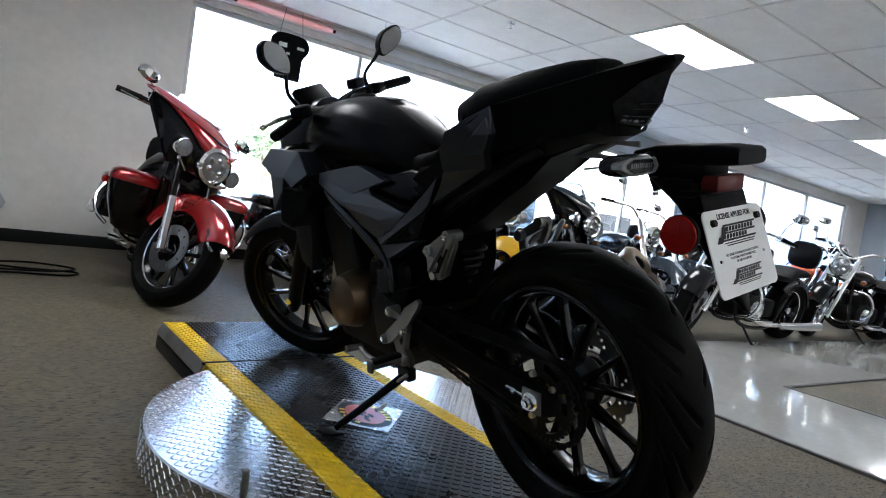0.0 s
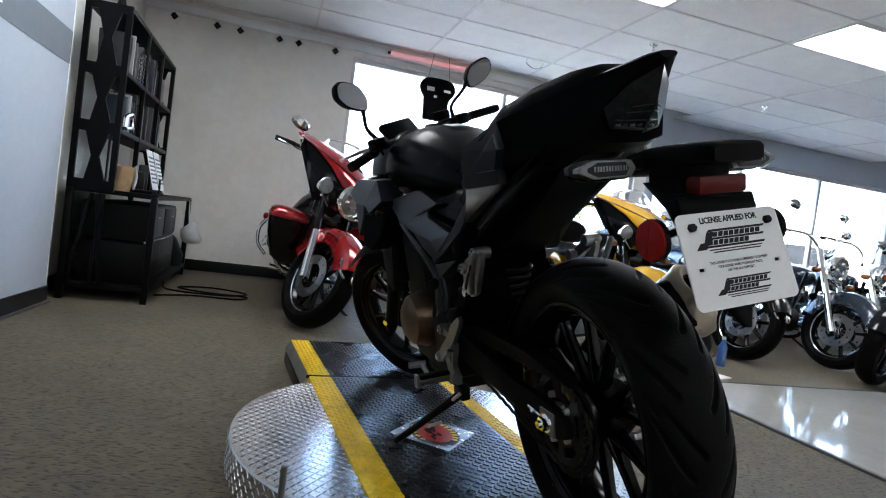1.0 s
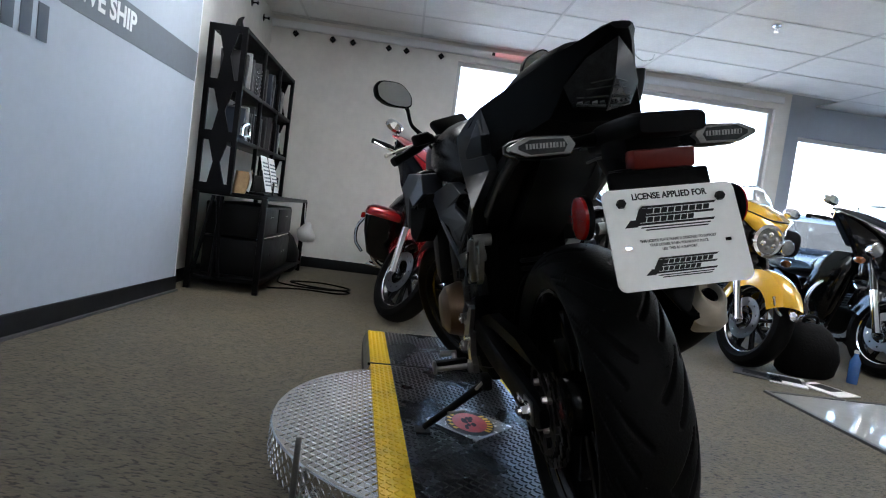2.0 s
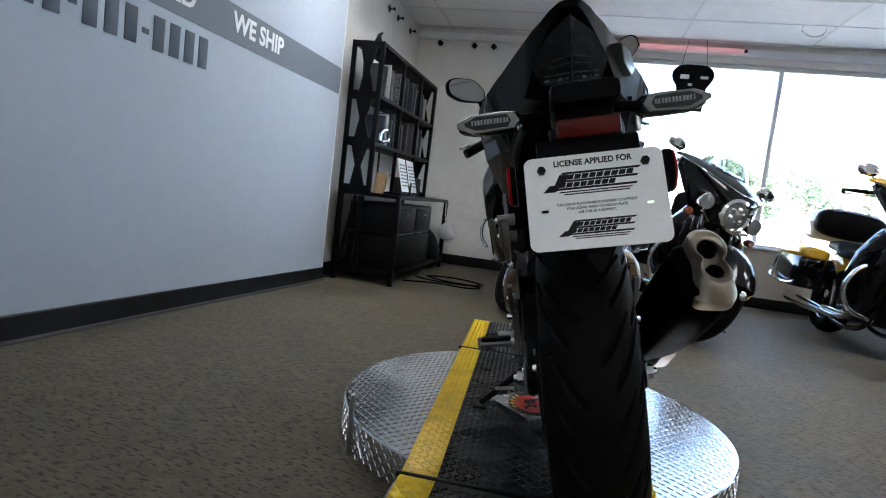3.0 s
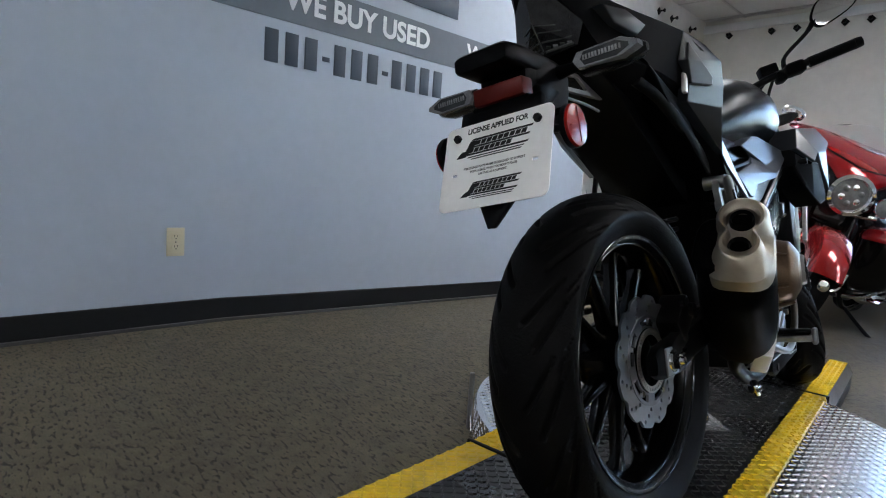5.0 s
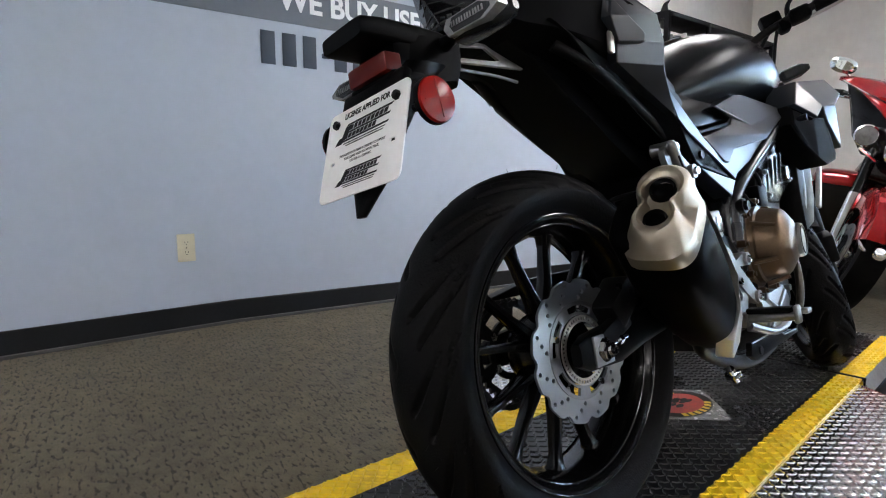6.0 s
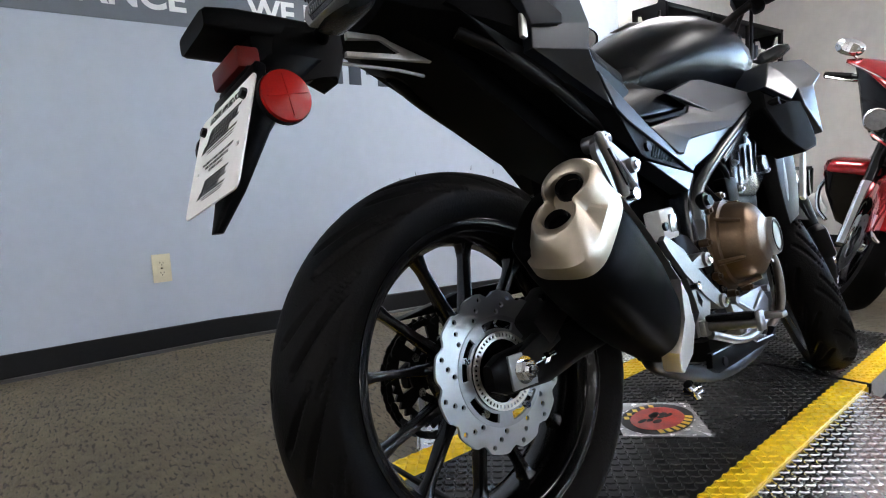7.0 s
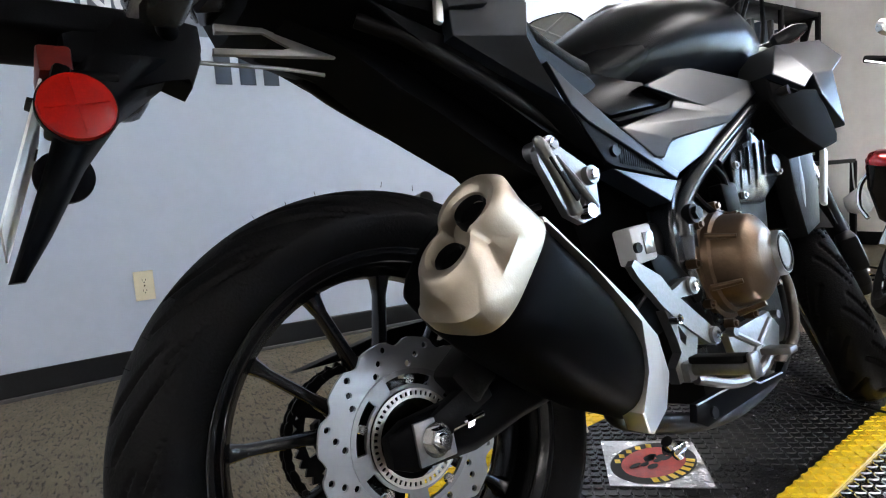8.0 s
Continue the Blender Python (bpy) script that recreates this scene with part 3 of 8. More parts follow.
# little cast wall plates low on the back wall
for x in (-0.08, 0.38, 0.62):
    bm = B()
    for k in range(5):
        a = 2 * math.pi * k / 5
        rod(bm, (0.024 * math.cos(a), 0.024 * math.sin(a), 0), (0.024 * math.cos(a), 0.024 * math.sin(a), 0.004), 0.014, 0.011, n=12)
    rod(bm, (0, 0, 0), (0, 0, 0.007), 0.014, n=14)
    solo("wall_rosette", bm, M_WHITEWALL, "pale flower-shaped cover plate low on the wall", "cover plate", pose(x, BACK, 0.30, 90, 0, 0), "wall rosettes")

# black cut-out hanging in the window
hang = thing("hanging_display", "black jacket-shaped display board hanging in the window", "display board", pose(2.30, BACK - 0.10, 2.08))
bm = B()
outline = [(0.0, 0.275), (-0.125, 0.270), (-0.190, 0.225), (-0.205, 0.160), (-0.180, 0.100), (-0.142, 0.055), (-0.132, -0.02), (0.132, -0.02), (0.142, 0.055), (0.180, 0.100), (0.205, 0.160), (0.190, 0.225), (0.125, 0.270)]
for _ in range(2):                       # rounded shoulders
    outline = [(a[0] * (1 - f) + b[0] * f, a[1] * (1 - f) + b[1] * f) for a, b in zip(outline, outline[1:] + outline[:1]) for f in (0.25, 0.75)]
outline = outline[-1:] + outline[:-1]
outline = [p for p in outline if p[1] > 0.02 and p[0] < 0] + [(-0.131, -0.185), (0.131, -0.185)] + [p for p in outline if p[1] > 0.02 and p[0] > 0]
slab(bm, outline, -0.012, 0.012, 0.006)
part("board", moved(bm, pose(0, 0, 0, 0, 0, 90)), M_MATDARK, hang)
for x, z, w, h in ((-0.078, 0.150, 0.082, 0.042), (0.108, 0.150, 0.072, 0.026), (-0.018, 0.075, 0.036, 0.024)):
    bm = B()
    box(bm, (x, -0.0155, z), (w, 0.005, h), bevel=0.001)
    part("tag", bm, M_WHITE, hang, "small pale tag")
for x in (-0.12, 0.12):
    part("cord", rod(B(), (x, 0, 0.265), (x * 0.7, 0, 0.52), 0.0025, n=6), M_DARK, hang)
# ---- turntable with its runway ----
TT = Vector((1.30, 1.906, 0.0))
HEAD = 4.5                                # degrees that runway and bike are turned
TOP, DECK = 0.109, 0.1165                 # disc top; runway top


def lugs(spots, z, mat, name, parent, high=0.0027):
    """Raised lozenges of a checker plate, each a small bevelled bar lying one way or the other."""
    prof = [(-0.0108, 0, 0), (0, -0.0036, 0), (0.0108, 0, 0), (0, 0.0036, 0), (-0.0080, 0, 1), (0, -0.0017, 1), (0.0080, 0, 1), (0, 0.0017, 1)]
    quads = [(0, 1, 5, 4), (1, 2, 6, 5), (2, 3, 7, 6), (3, 0, 4, 7), (4, 5, 6, 7)]
    V, Fc = [], []
    for (x, y, a) in spots:
        c, s, k = math.cos(a), math.sin(a), len(V)
        V += [(x + px * c - py * s, y + px * s + py * c, z + pz * high) for px, py, pz in prof]
        Fc += [tuple(i + k for i in q) for q in quads]
    me = bpy.data.meshes.new(name)
    me.from_pydata(V, [], Fc)
    me.materials.append(mat)
    ob = new(name, me)
    ob.parent = parent
    ob["kind"] = "stuff"
    return ob


def checker(inside, x0, x1, y0, y1, pitch=0.0178):
    out = []
    for i in range(int((x1 - x0) / pitch) + 1):
        for j in range(int((y1 - y0) / pitch) + 1):
            x, y = x0 + i * pitch, y0 + j * pitch
            if inside(x, y):
                out.append((x, y, radians(45 if (i + j) % 2 else -45)))
    return out


turntable = thing("turntable", "round checker-plate motorcycle turntable with black runway and yellow edges", "turntable", pose(*TT, 0, 0, HEAD))
R = 0.622
bm = B()
revolve(bm, [(0.0, TOP), (R - 0.004, TOP), (R, TOP - 0.004), (R, 0.012), (R - 0.01, 0.006), (0.0, 0.006)], (0, 0, 0), (0, 0, 1), 128)
part("disc", bm, M_ALU, turntable, "polished aluminium checker plate disc")
HW, SW, END = 0.312, 0.085, 1.21          # half width, stripe width, half length
EDGE = {-1: HW, 1: 0.291}                 # outer edges; the right stripe is the narrower one
lugs(checker(lambda x, y: math.hypot(x, y) < R - 0.014 and not -HW - 0.004 < x < EDGE[1] + 0.004, -R, R, -R, R), TOP - 0.0001, M_ALU, "disc_pattern", turntable, 0.0019)
# skirt pattern round the rim
V, Fc = [], []
for k in range(200):
    a = 2 * math.pi * k / 200
    for row in range(5):
        tilt = 1 if (k + row) % 2 else -1
        zc = 0.024 + 0.0185 * row
        pts = []
        for (p, q, h) in ((-0.0098, 0, 0), (0, -0.0036, 0), (0.0098, 0, 0), (0, 0.0036, 0), (-0.0070, 0, 1), (0, -0.0018, 1), (0.0070, 0, 1), (0, 0.0018, 1)):
            c = 0.7071
            pp, qq = p * c - q * c * tilt, p * c * tilt + q * c
            aa = a + pp / R
            rr = R - 0.0003 + 0.0018 * h
            pts.append((rr * math.cos(aa), rr * math.sin(aa), zc + qq))
        n = len(V)
        V += pts
        Fc += [tuple(i + n for i in q) for q in ((0, 1, 5, 4), (1, 2, 6, 5), (2, 3, 7, 6), (3, 0, 4, 7), (4, 5, 6, 7))]
me = bpy.data.meshes.new("skirt_pattern")
me.from_pydata(V, [], Fc)
me.materials.append(M_ALU)
sk = new("skirt_pattern", me)
sk.parent = turntable
sk["kind"] = "stuff"
# three sections of the runway, with hinge bars between; the fixed near ramp stands a little askew to the turned middle
HY = (0.588, -0.632)
ASKEW = Matrix.Translation((-HW, HY[1], 0)) @ Matrix.Rotation(radians(-2.6), 4, "Z") @ Matrix.Translation((HW, -HY[1], 0))
for (ya, yb, low) in ((-END, HY[1] - 0.006, 0.0), (HY[1] + 0.006, HY[0] - 0.006, TOP + 0.0005), (HY[0] + 0.006, END, 0.0)):
    section = []
    sec = B()
    box(sec, (0, (ya + yb) / 2, (DECK + low) / 2), (2 * (HW - SW), yb - ya, DECK - low))
    deck = part("runway", sec, M_BLACKPLATE, turntable, "black painted checker plate runway")
    section += [deck, lugs(checker(lambda x, y: True, -(HW - SW) + 0.009, HW - SW - 0.006, ya + 0.012, yb - 0.012), DECK - 0.0001, M_BLACKPLATE, "runway_pattern", deck)]
    for s in (-1, 1):
        st = B()
        sw = EDGE[s] - (HW - SW)
        mid = s * (HW - SW + sw / 2)
        box(st, (mid, (ya + yb) / 2, (DECK + low) / 2), (sw, yb - ya, DECK - low), bevel=0.0015)
        stripe = part("stripe", st, [M_YELLOW], turntable, "worn yellow edge stripe")
        n = 2.0 if s < 0 else 1.5
        section += [stripe, lugs(checker(lambda x, y: True, mid - n * 0.0178, mid + n * 0.0178 + 0.001, ya + 0.010, yb - 0.010), DECK - 0.0001, M_YELLOW, "stripe_pattern", stripe)]
    if low == 0.0:
        for s in (-1, 1):
            fl = B()
            loft(fl, [[Vector((s * (EDGE[s] + x), y, z)) for x, z in ((0.001, DECK - 0.003), (0.022, 0.074), (0.022, 0.068), (0.018, 0.066), (0.001, 0.100))] for y in (ya, yb)])
            section.append(part("side_flange", fl, M_DULLALU, turntable, "dull bare aluminium sloping side flange"))
            # the shadow gap under the flange, made as a black strip
            fl = B()
            box(fl, (s * (EDGE[s] + 0.011), (ya + yb) / 2, 0.028), (0.020, yb - ya, 0.054), bevel=0.003)
            section.append(part("side_rail", fl, M_BLACKSTEEL, turntable, "black strip for the shaded gap below the flange"))
        e = -1 if ya < 0 else 1
        fl = B()
        loft(fl, [[Vector((x, e * y, z)) for y, z in ((END + 0.001, DECK - 0.003), (END + 0.030, 0.068), (END + 0.030, 0.062), (END + 0.001, 0.058))] for x in (-HW, EDGE[1])])
        section.append(part("end_flange", fl, M_DULLALU, turntable, "dull bare aluminium sloping end flange"))
    if ya == -END:
        for ob in section:
            ob.data.transform(ASKEW)
for y in HY:
    bm = B()
    box(bm, ((EDGE[1] - HW) / 2 - 0.004, y, DECK - 0.003), (HW + EDGE[1] + 0.015, 0.012, 0.012), bevel=0.003)
    box(bm, (EDGE[1] + 0.006, y, DECK - 0.012), (0.006, 0.012, 0.030), bevel=0.002)
    part("hinge_bar", bm, M_BLACKSTEEL, turntable, "black hinge bar across the runway")
# latch pin with its clip at the rim
a = math.atan2(1.49 - TT.y, 0.816 - TT.x) - radians(HEAD)
px, py = (R + 0.014) * math.cos(a), (R + 0.014) * math.sin(a)
bm = B()
rod(bm, (px, py, 0.002), (px, py, 0.182), 0.008, n=14)
rod(bm, (px, py, 0.182), (px, py, 0.185), 0.008, 0.006, n=14)
part("latch_pin", bm, M_CAST, turntable, "steel latch pin")
bm = B()
for k, (dx, dz) in enumerate(((0.03, 0.055), (0.05, 0.045), (0.04, 0.03), (0.065, 0.035))):
    q = a + 0.05 + dx
    tube(bm, [((R + 0.012) * math.cos(q + t), (R + 0.012) * math.sin(q + t), dz + h) for t, h in ((-0.02, 0), (0, 0.012), (0.02, 0), (0, -0.012), (-0.02, 0))], 0.0035, n=8)
part("latch_clip", bm, M_CHROME, turntable, "chrome snap clip")
# sticker in the middle: an oval picture on a silver square, set cornerwise
sticker = thing("deck_sticker", "silver square sticker with red and yellow oval on the runway", "sticker", pose(1.296, 1.886, DECK + 0.0026, 0, 0, 45.0 + 2))
bm = B()
box(bm, (0, 0, 0), (0.205, 0.205, 0.0012))
part("base", bm, material("silver_sticker", (0.60, 0.60, 0.61), 0.26, 0.6, vary=0.2, scale=40, bump=0.8, bscale=70), sticker)
bm = B()
e1, e2 = Vector((0.7071, 0.7071, 0)), Vector((-0.7071, 0.7071, 0))
loft(bm, [ring((0, 0, 0.0012), e1, e2, 0.107, 0.078, n=40), ring((0, 0, 0.0014), e1, e2, 0.107, 0.078, n=40)])
part("rim", bm, M_INK, sticker)
bm = B()
loft(bm, [ring((0, 0, 0.0018), e1, e2, 0.082, 0.056, n=40), ring((0, 0, 0.002), e1, e2, 0.082, 0.056, n=40)])
part("oval", bm, material("sticker_red", (0.42, 0.03, 0.015), 0.35, vary=0.35, scale=40), sticker)
yl = material("sticker_yellow", (0.75, 0.50, 0.03), 0.4)
# yellow bars round the lower rim
for k in range(7):
    a = radians(-90 - 42 + 14 * k)
    c = e1 * (0.0925 * math.cos(a)) + e2 * (0.065 * math.sin(a))
    tang = (e1 * (-0.0925 * math.sin(a)) + e2 * (0.065 * math.cos(a))).normalized()
    part("printed_bar", box(B(), (c.x, c.y, 0.0022), (0.013, 0.018, 0.0004), Euler((0, 0, math.atan2(tang.y, tang.x))).to_matrix()), yl, sticker)
bm = B()
for k in range(5):
    a = radians(90 + 36 - 18 * k)
    c = e1 * (0.0925 * math.cos(a)) + e2 * (0.065 * math.sin(a))
    box(bm, (c.x, c.y, 0.0021), (0.012, 0.016, 0.0004))
part("bars", bm, yl, sticker)
rg = random.Random(3)
bm = B()
for k in range(9):                                  # dark worn drawing in the oval
    c = e1 * rg.uniform(-0.045, 0.045) + e2 * rg.uniform(-0.012, 0.020)
    loft(bm, [ring((c.x, c.y, z), e1, e2, rg.uniform(0.008, 0.018), rg.uniform(0.004, 0.009), 2.0, 10, 0.4 * k) for z in (0.0022, 0.0024)])
part("drawing", bm, M_INK, sticker, "worn dark drawing")
# ---- the naked motorcycle on the turntable: x right, y forward, z up from the rear tyre's foot ----
BIKE = Matrix.Translation((1.497, 1.193, DECK + 0.001)) @ Matrix.Rotation(radians(HEAD), 4, "Z") @ Matrix.Rotation(radians(-12.5), 4, "Y")
bike = thing("motorcycle", "matte gunmetal and black naked motorcycle leaning on its side stand", "motorcycle", BIKE)
WR, WF, BASE = 0.320, 0.303, 1.365
RAKE, STEER = radians(25.5), radians(30)
AXIS_P = Vector((0, BASE + 0.102, 0.0))
AXIS_D = Vector((0, -math.sin(RAKE), math.cos(RAKE)))
STEERED = Matrix.Translation(AXIS_P + Vector((0.012, 0, -0.010))) @ Matrix.Rotation(STEER, 4, AXIS_D) @ Matrix.Translation(-AXIS_P)


def tyre_mesh(name, c, outer, width, rim, m, groove, around=560, across=56):
    """A sport tyre turned about x: rounded crown, sidewalls down to the rim, sipes cut in by groove(angle, side)."""
    V, Fc = [], []
    half = width / 2
    # arc of the section: parameter s from -1 to 1
    prof = []
    for k in range(across + 1):
        s = -1 + 2 * k / across
        a = abs(s)
        if a < 0.66:                                   # tread
            t = a / 0.66
            x, r = half * math.sin(t * 1.22) / math.sin(1.22), outer - (outer - rim) * 0.50 * (1 - math.cos(t * 1.22)) / (1 - math.cos(1.22))
        else:                                          # sidewall
            t = (a - 0.66) / 0.34
            x, r = half * (1.0 - 0.30 * t ** 1.6 + 0.03 * math.sin(math.pi * t)), outer - (outer - rim) * (0.50 + 0.50 * t)
        prof.append((math.copysign(x, s) if s else 0.0, r, s))
    for i in range(around):
        th = 2 * math.pi * i / around
        for (x, r, s) in prof:
            d = groove(th, s) if abs(s) < 0.64 else 0.0
            if abs(abs(s) - 0.80) < 0.012:
                d = 0.0012
            rr = r - d
            V.append((c[0] + x * (1 - d * 3), c[1] + rr * math.sin(th), c[2] + rr * math.cos(th)))
    n = across + 1
    for i in range(around):
        j = (i + 1) % around
        for k in range(across):
            Fc.append((i * n + k, j * n + k, j * n + k + 1, i * n + k + 1))
    me = bpy.data.meshes.new(name)
    me.from_pydata(V, [], Fc)
    me.transform(m)
    me.polygons.foreach_set("use_smooth", [True] * len(me.polygons))
    me.materials.append(M_TYRE)
    return me


def sipes(count, lean):
    """Curved grooves that sweep back from the crown to the shoulder, long and short in turn."""
    def groove(th, s):
        a = abs(s) / 0.66
        depth = 0.0
        for shift, lo, hi, w in ((0.0, 0.10, 0.66, 0.085), (0.5, 0.36, 0.93, 0.10), (0.27, 0.74, 0.97, 0.06)):
            if not lo < a < hi:
                continue
            u = (a - lo) / (hi - lo)
            ph = count * th / (2 * math.pi) + shift + (0.5 if s < 0 else 0.0) - lean * (a ** 1.5) * 1.3
            f = abs(ph - round(ph))
            ww = w * (0.35 + 0.65 * math.sin(math.pi * min(1, 0.12 + u)))
            if f < ww:
                q = min(1.0, (ww - f) / (ww * 0.6))
                depth = max(depth, 0.0085 * q * q * (3 - 2 * q))
        return depth
    return groove


def wheel(name, c, outer, width, spokes, m):
    """Cast wheel: barrel with lips; hub and forked spokes are its parts."""
    bm = B()
    h = width / 2
    prof = [(outer, -h), (outer + 0.004, -h + 0.004), (outer - 0.002, -h + 0.012), (outer - 0.014, -h + 0.02), (outer - 0.022, -h * 0.4), (outer - 0.022, h * 0.4),
            (outer - 0.014, h - 0.02), (outer - 0.002, h - 0.012), (outer + 0.004, h - 0.004), (outer, h), (outer - 0.006, h - 0.001), (outer - 0.016, h - 0.012),
            (outer - 0.021, h - 0.024), (outer - 0.029, h * 0.4), (outer - 0.029, -h * 0.4), (outer - 0.021, -h + 0.024), (outer - 0.016, -h + 0.012), (outer - 0.006, -h + 0.001)]
    revolve(bm, prof, c, (1, 0, 0), 96, close=True)
    rim = part(name, moved(bm, m), M_RIM, bike, "satin black cast wheel with forked spokes")
    for s in (-1, 1):                                  # polished round edges of the lip and of the well
        for rr, xx in ((outer + 0.0005, h), (outer - 0.0155, h - 0.0115)):
            bm = B()
            revolve(bm, [(rr + 0.0020 * math.cos(a), xx * s + 0.0020 * math.sin(a)) for a in np.linspace(0, 2 * math.pi, 8, endpoint=False)], c, (1, 0, 0), 96, close=True)
            part("rim_edge", moved(bm, m), M_BLKPAINT, rim, "gloss black rounded rim edge")
    C = Vector(c)
    for k in range(spokes):
        a0 = 2 * math.pi * k / spokes - 0.096
        for s in (-1, 1):
            bm = B()
            a1, a2 = a0 + s * 0.13, a0 + s * 0.253
            pa = C + Vector((0, math.sin(a1) * 0.058, math.cos(a1) * 0.058))
            pb = C + Vector((0, math.sin(a2) * (outer - 0.024), math.cos(a2) * (outer - 0.024)))
            d = (pb - pa).normalized()
            side = Vector((1, 0, 0)).cross(d)
            loft(bm, [ring(pa.lerp(pb, t), side, (1, 0, 0), w, th, 3.2, 12) for t, w, th in ((0, 0.011, 0.020), (0.4, 0.0072, 0.015), (0.8, 0.0070, 0.013), (0.94, 0.011, 0.016), (1.0, 0.020, 0.020))])
            part("spoke", moved(bm, m), M_RIM, rim)
    bm = B()
    revolve(bm, [(0.02, -0.055), (0.055, -0.052), (0.066, -0.03), (0.062, 0), (0.066, 0.03), (0.055, 0.052), (0.02, 0.055), (0.012, 0.055), (0.012, -0.055)], c, (1, 0, 0), 40, close=True)
    part("hub", moved(bm, m), M_RIM, rim)
    return rim


def wave_disc(r_out, r_in, lobes, holes_r, m, thick=0.005):
    outer = []
    n = lobes * 10
    for i in range(n):
        a = 2 * math.pi * i / n
        ph = (i % 10) / 10
        dip = 0.0085 * max(0.0, math.cos(2 * math.pi * ph)) ** 1.5
        outer.append(((r_out - dip) * math.cos(a), (r_out - dip) * math.sin(a)))
    hs = [circle2(0, 0, r_in, 48)]
    for k in range(lobes):
        for j, hr in enumerate(holes_r):
            a = 2 * math.pi * (k + 0.30 + 0.22 * j) / lobes
            hs.append(circle2(hr * math.cos(a), hr * math.sin(a), 0.0040, 10))
    return punched(B(), outer, hs, thick, m)


def at_x(x, c):
    """A pose that lays the plane z = 0 square to the x axis at x, about the centre c."""
    return Matrix.Translation((x, c[1], c[2])) @ Matrix.Rotation(radians(90), 4, "Y")


I4 = Matrix()
RC = (0, 0, WR)
RW = Matrix.Translation((-0.004, 0.012, 0.010)) @ Matrix.Translation(RC) @ Matrix.Rotation(radians(-3.0), 4, "Z") @ Matrix.Translation((0, 0, -WR))
# rear wheel
rear = wheel("rear_wheel", RC, 0.232, 0.125, 6, I4)
ty = new("tyre", tyre_mesh("tyre", RC, WR, 0.160, 0.229, I4, sipes(15, 1.0), 900, 92))
ty.parent = rear
bm = B()
rng = random.Random(4)
for k in range(46):
    th = 2 * math.pi * k / 46 + rng.uniform(-0.03, 0.03)
    s = rng.choice((-0.05, -0.028, 0.0, 0.03, 0.052))
    rr = WR - 0.001 - 1.9 * s * s
    p = Vector((s, rr * math.sin(th), WR + rr * math.cos(th)))
    d = Vector((s * 2, math.sin(th) + rng.uniform(-0.3, 0.3), math.cos(th) + rng.uniform(-0.3, 0.3))).normalized()
    rod(bm, p, p + d * rng.uniform(0.004, 0.009), 0.0006, 0.0003, n=5)
nub = part("mould_nibs", bm, M_TYRE, rear)
nub["kind"] = "stuff"
rot = part("brake_disc", wave_disc(0.120, 0.079, 12, (0.111, 0.099, 0.088), at_x(0.066, RC)), M_ROTOR, rear, "silver wave-edged drilled brake disc")
bm = B()
slots = [arc_slot(0.0630, 0.0755, radians(72 * k + 4), radians(72 * k + 54)) for k in range(5)]
punched(bm, circle2(0, 0, 0.082, 72), [circle2(0, 0, 0.0585, 48)] + slots, 0.005, at_x(0.0675, RC))
part("disc_carrier", bm, M_CARRIER, rot, "dull machined carrier")
bm = B()
teeth = [arc_slot(0.0500, 0.0552, 2 * math.pi * k / 48, 2 * math.pi * (k + 0.5) / 48, 2) for k in range(48)]
punched(bm, circle2(0, 0, 0.0582, 64), [circle2(0, 0, 0.0465, 40)] + teeth, 0.002, at_x(0.075, RC))
part("sensor_ring", bm, M_STEEL, rot, "slotted steel sensor ring")
for k in range(5):
    a = radians(72 * k - 6)
    bm = B()
    rod(bm, (0.072, 0.070 * math.cos(a + 1.57), WR + 0.070 * math.sin(a + 1.57)), (0.077, 0.070 * math.cos(a + 1.57), WR + 0.070 * math.sin(a + 1.57)), 0.0062, 0.0056, n=12)
    part("bolt", bm, M_CHROME, rot)
bm = B()
tooth = []
for i in range(160):
    a = 2 * math.pi * i / 160
    tooth.append(((0.094 + 0.004 * math.cos(40 * a)) * math.cos(a), (0.094 + 0.004 * math.cos(40 * a)) * math.sin(a)))
punched(bm, tooth, [circle2(0, 0, 0.045, 32)] + [arc_slot(0.058, 0.080, radians(60 * k + 6), radians(60 * k + 46)) for k in range(6)], 0.006, at_x(-0.098, RC))
spk = part("sprocket", bm, M_ENGINE, rear, "black chain sprocket")
for k in range(5):
    a = radians(72 * k)
    bm = B()
    rod(bm, (-0.092, 0.05 * math.cos(a), WR + 0.05 * math.sin(a)), (-0.108, 0.05 * math.cos(a), WR + 0.05 * math.sin(a)), 0.008, 0.007, n=6)
    part("nut", bm, M_STEEL, spk)
for ob in [rear] + list(rear.children_recursive):
    ob.data.transform(RW)
# chain: links along the two runs and round both sprockets
bm = B()
FS = Vector((0, 0.545, 0.372))
loop = []
for i in range(17):
    a = radians(90 + 180 * i / 16)
    loop.append(Vector((0, 0.094 * math.cos(a), WR + 0.094 * math.sin(a))))
for i in range(9):
    a = radians(-90 + 180 * i / 8)
    loop.append(Vector((0, FS.y + 0.034 * math.cos(a), FS.z + 0.034 * math.sin(a))))
loop.append(loop[0])
L_, pts = 0.0, []
for a, b in zip(loop, loop[1:]):
    d = b - a
    s = -L_ % 0.0159
    while s < d.length:
        pts.append((a + d * (s / d.length), d.normalized()))
        s += 0.0159
    L_ += d.length
for i, (p, d) in enumerate(pts):
    side = d.cross(Vector((1, 0, 0)))
    for x in ((-0.103, -0.087) if i % 2 else (-0.101, -0.089)):
        loft(bm, [ring((x - 0.001, p.y, p.z), d, side, 0.0115, 0.0062, 2.2, 8), ring((x + 0.001, p.y, p.z), d, side, 0.0115, 0.0062, 2.2, 8)])
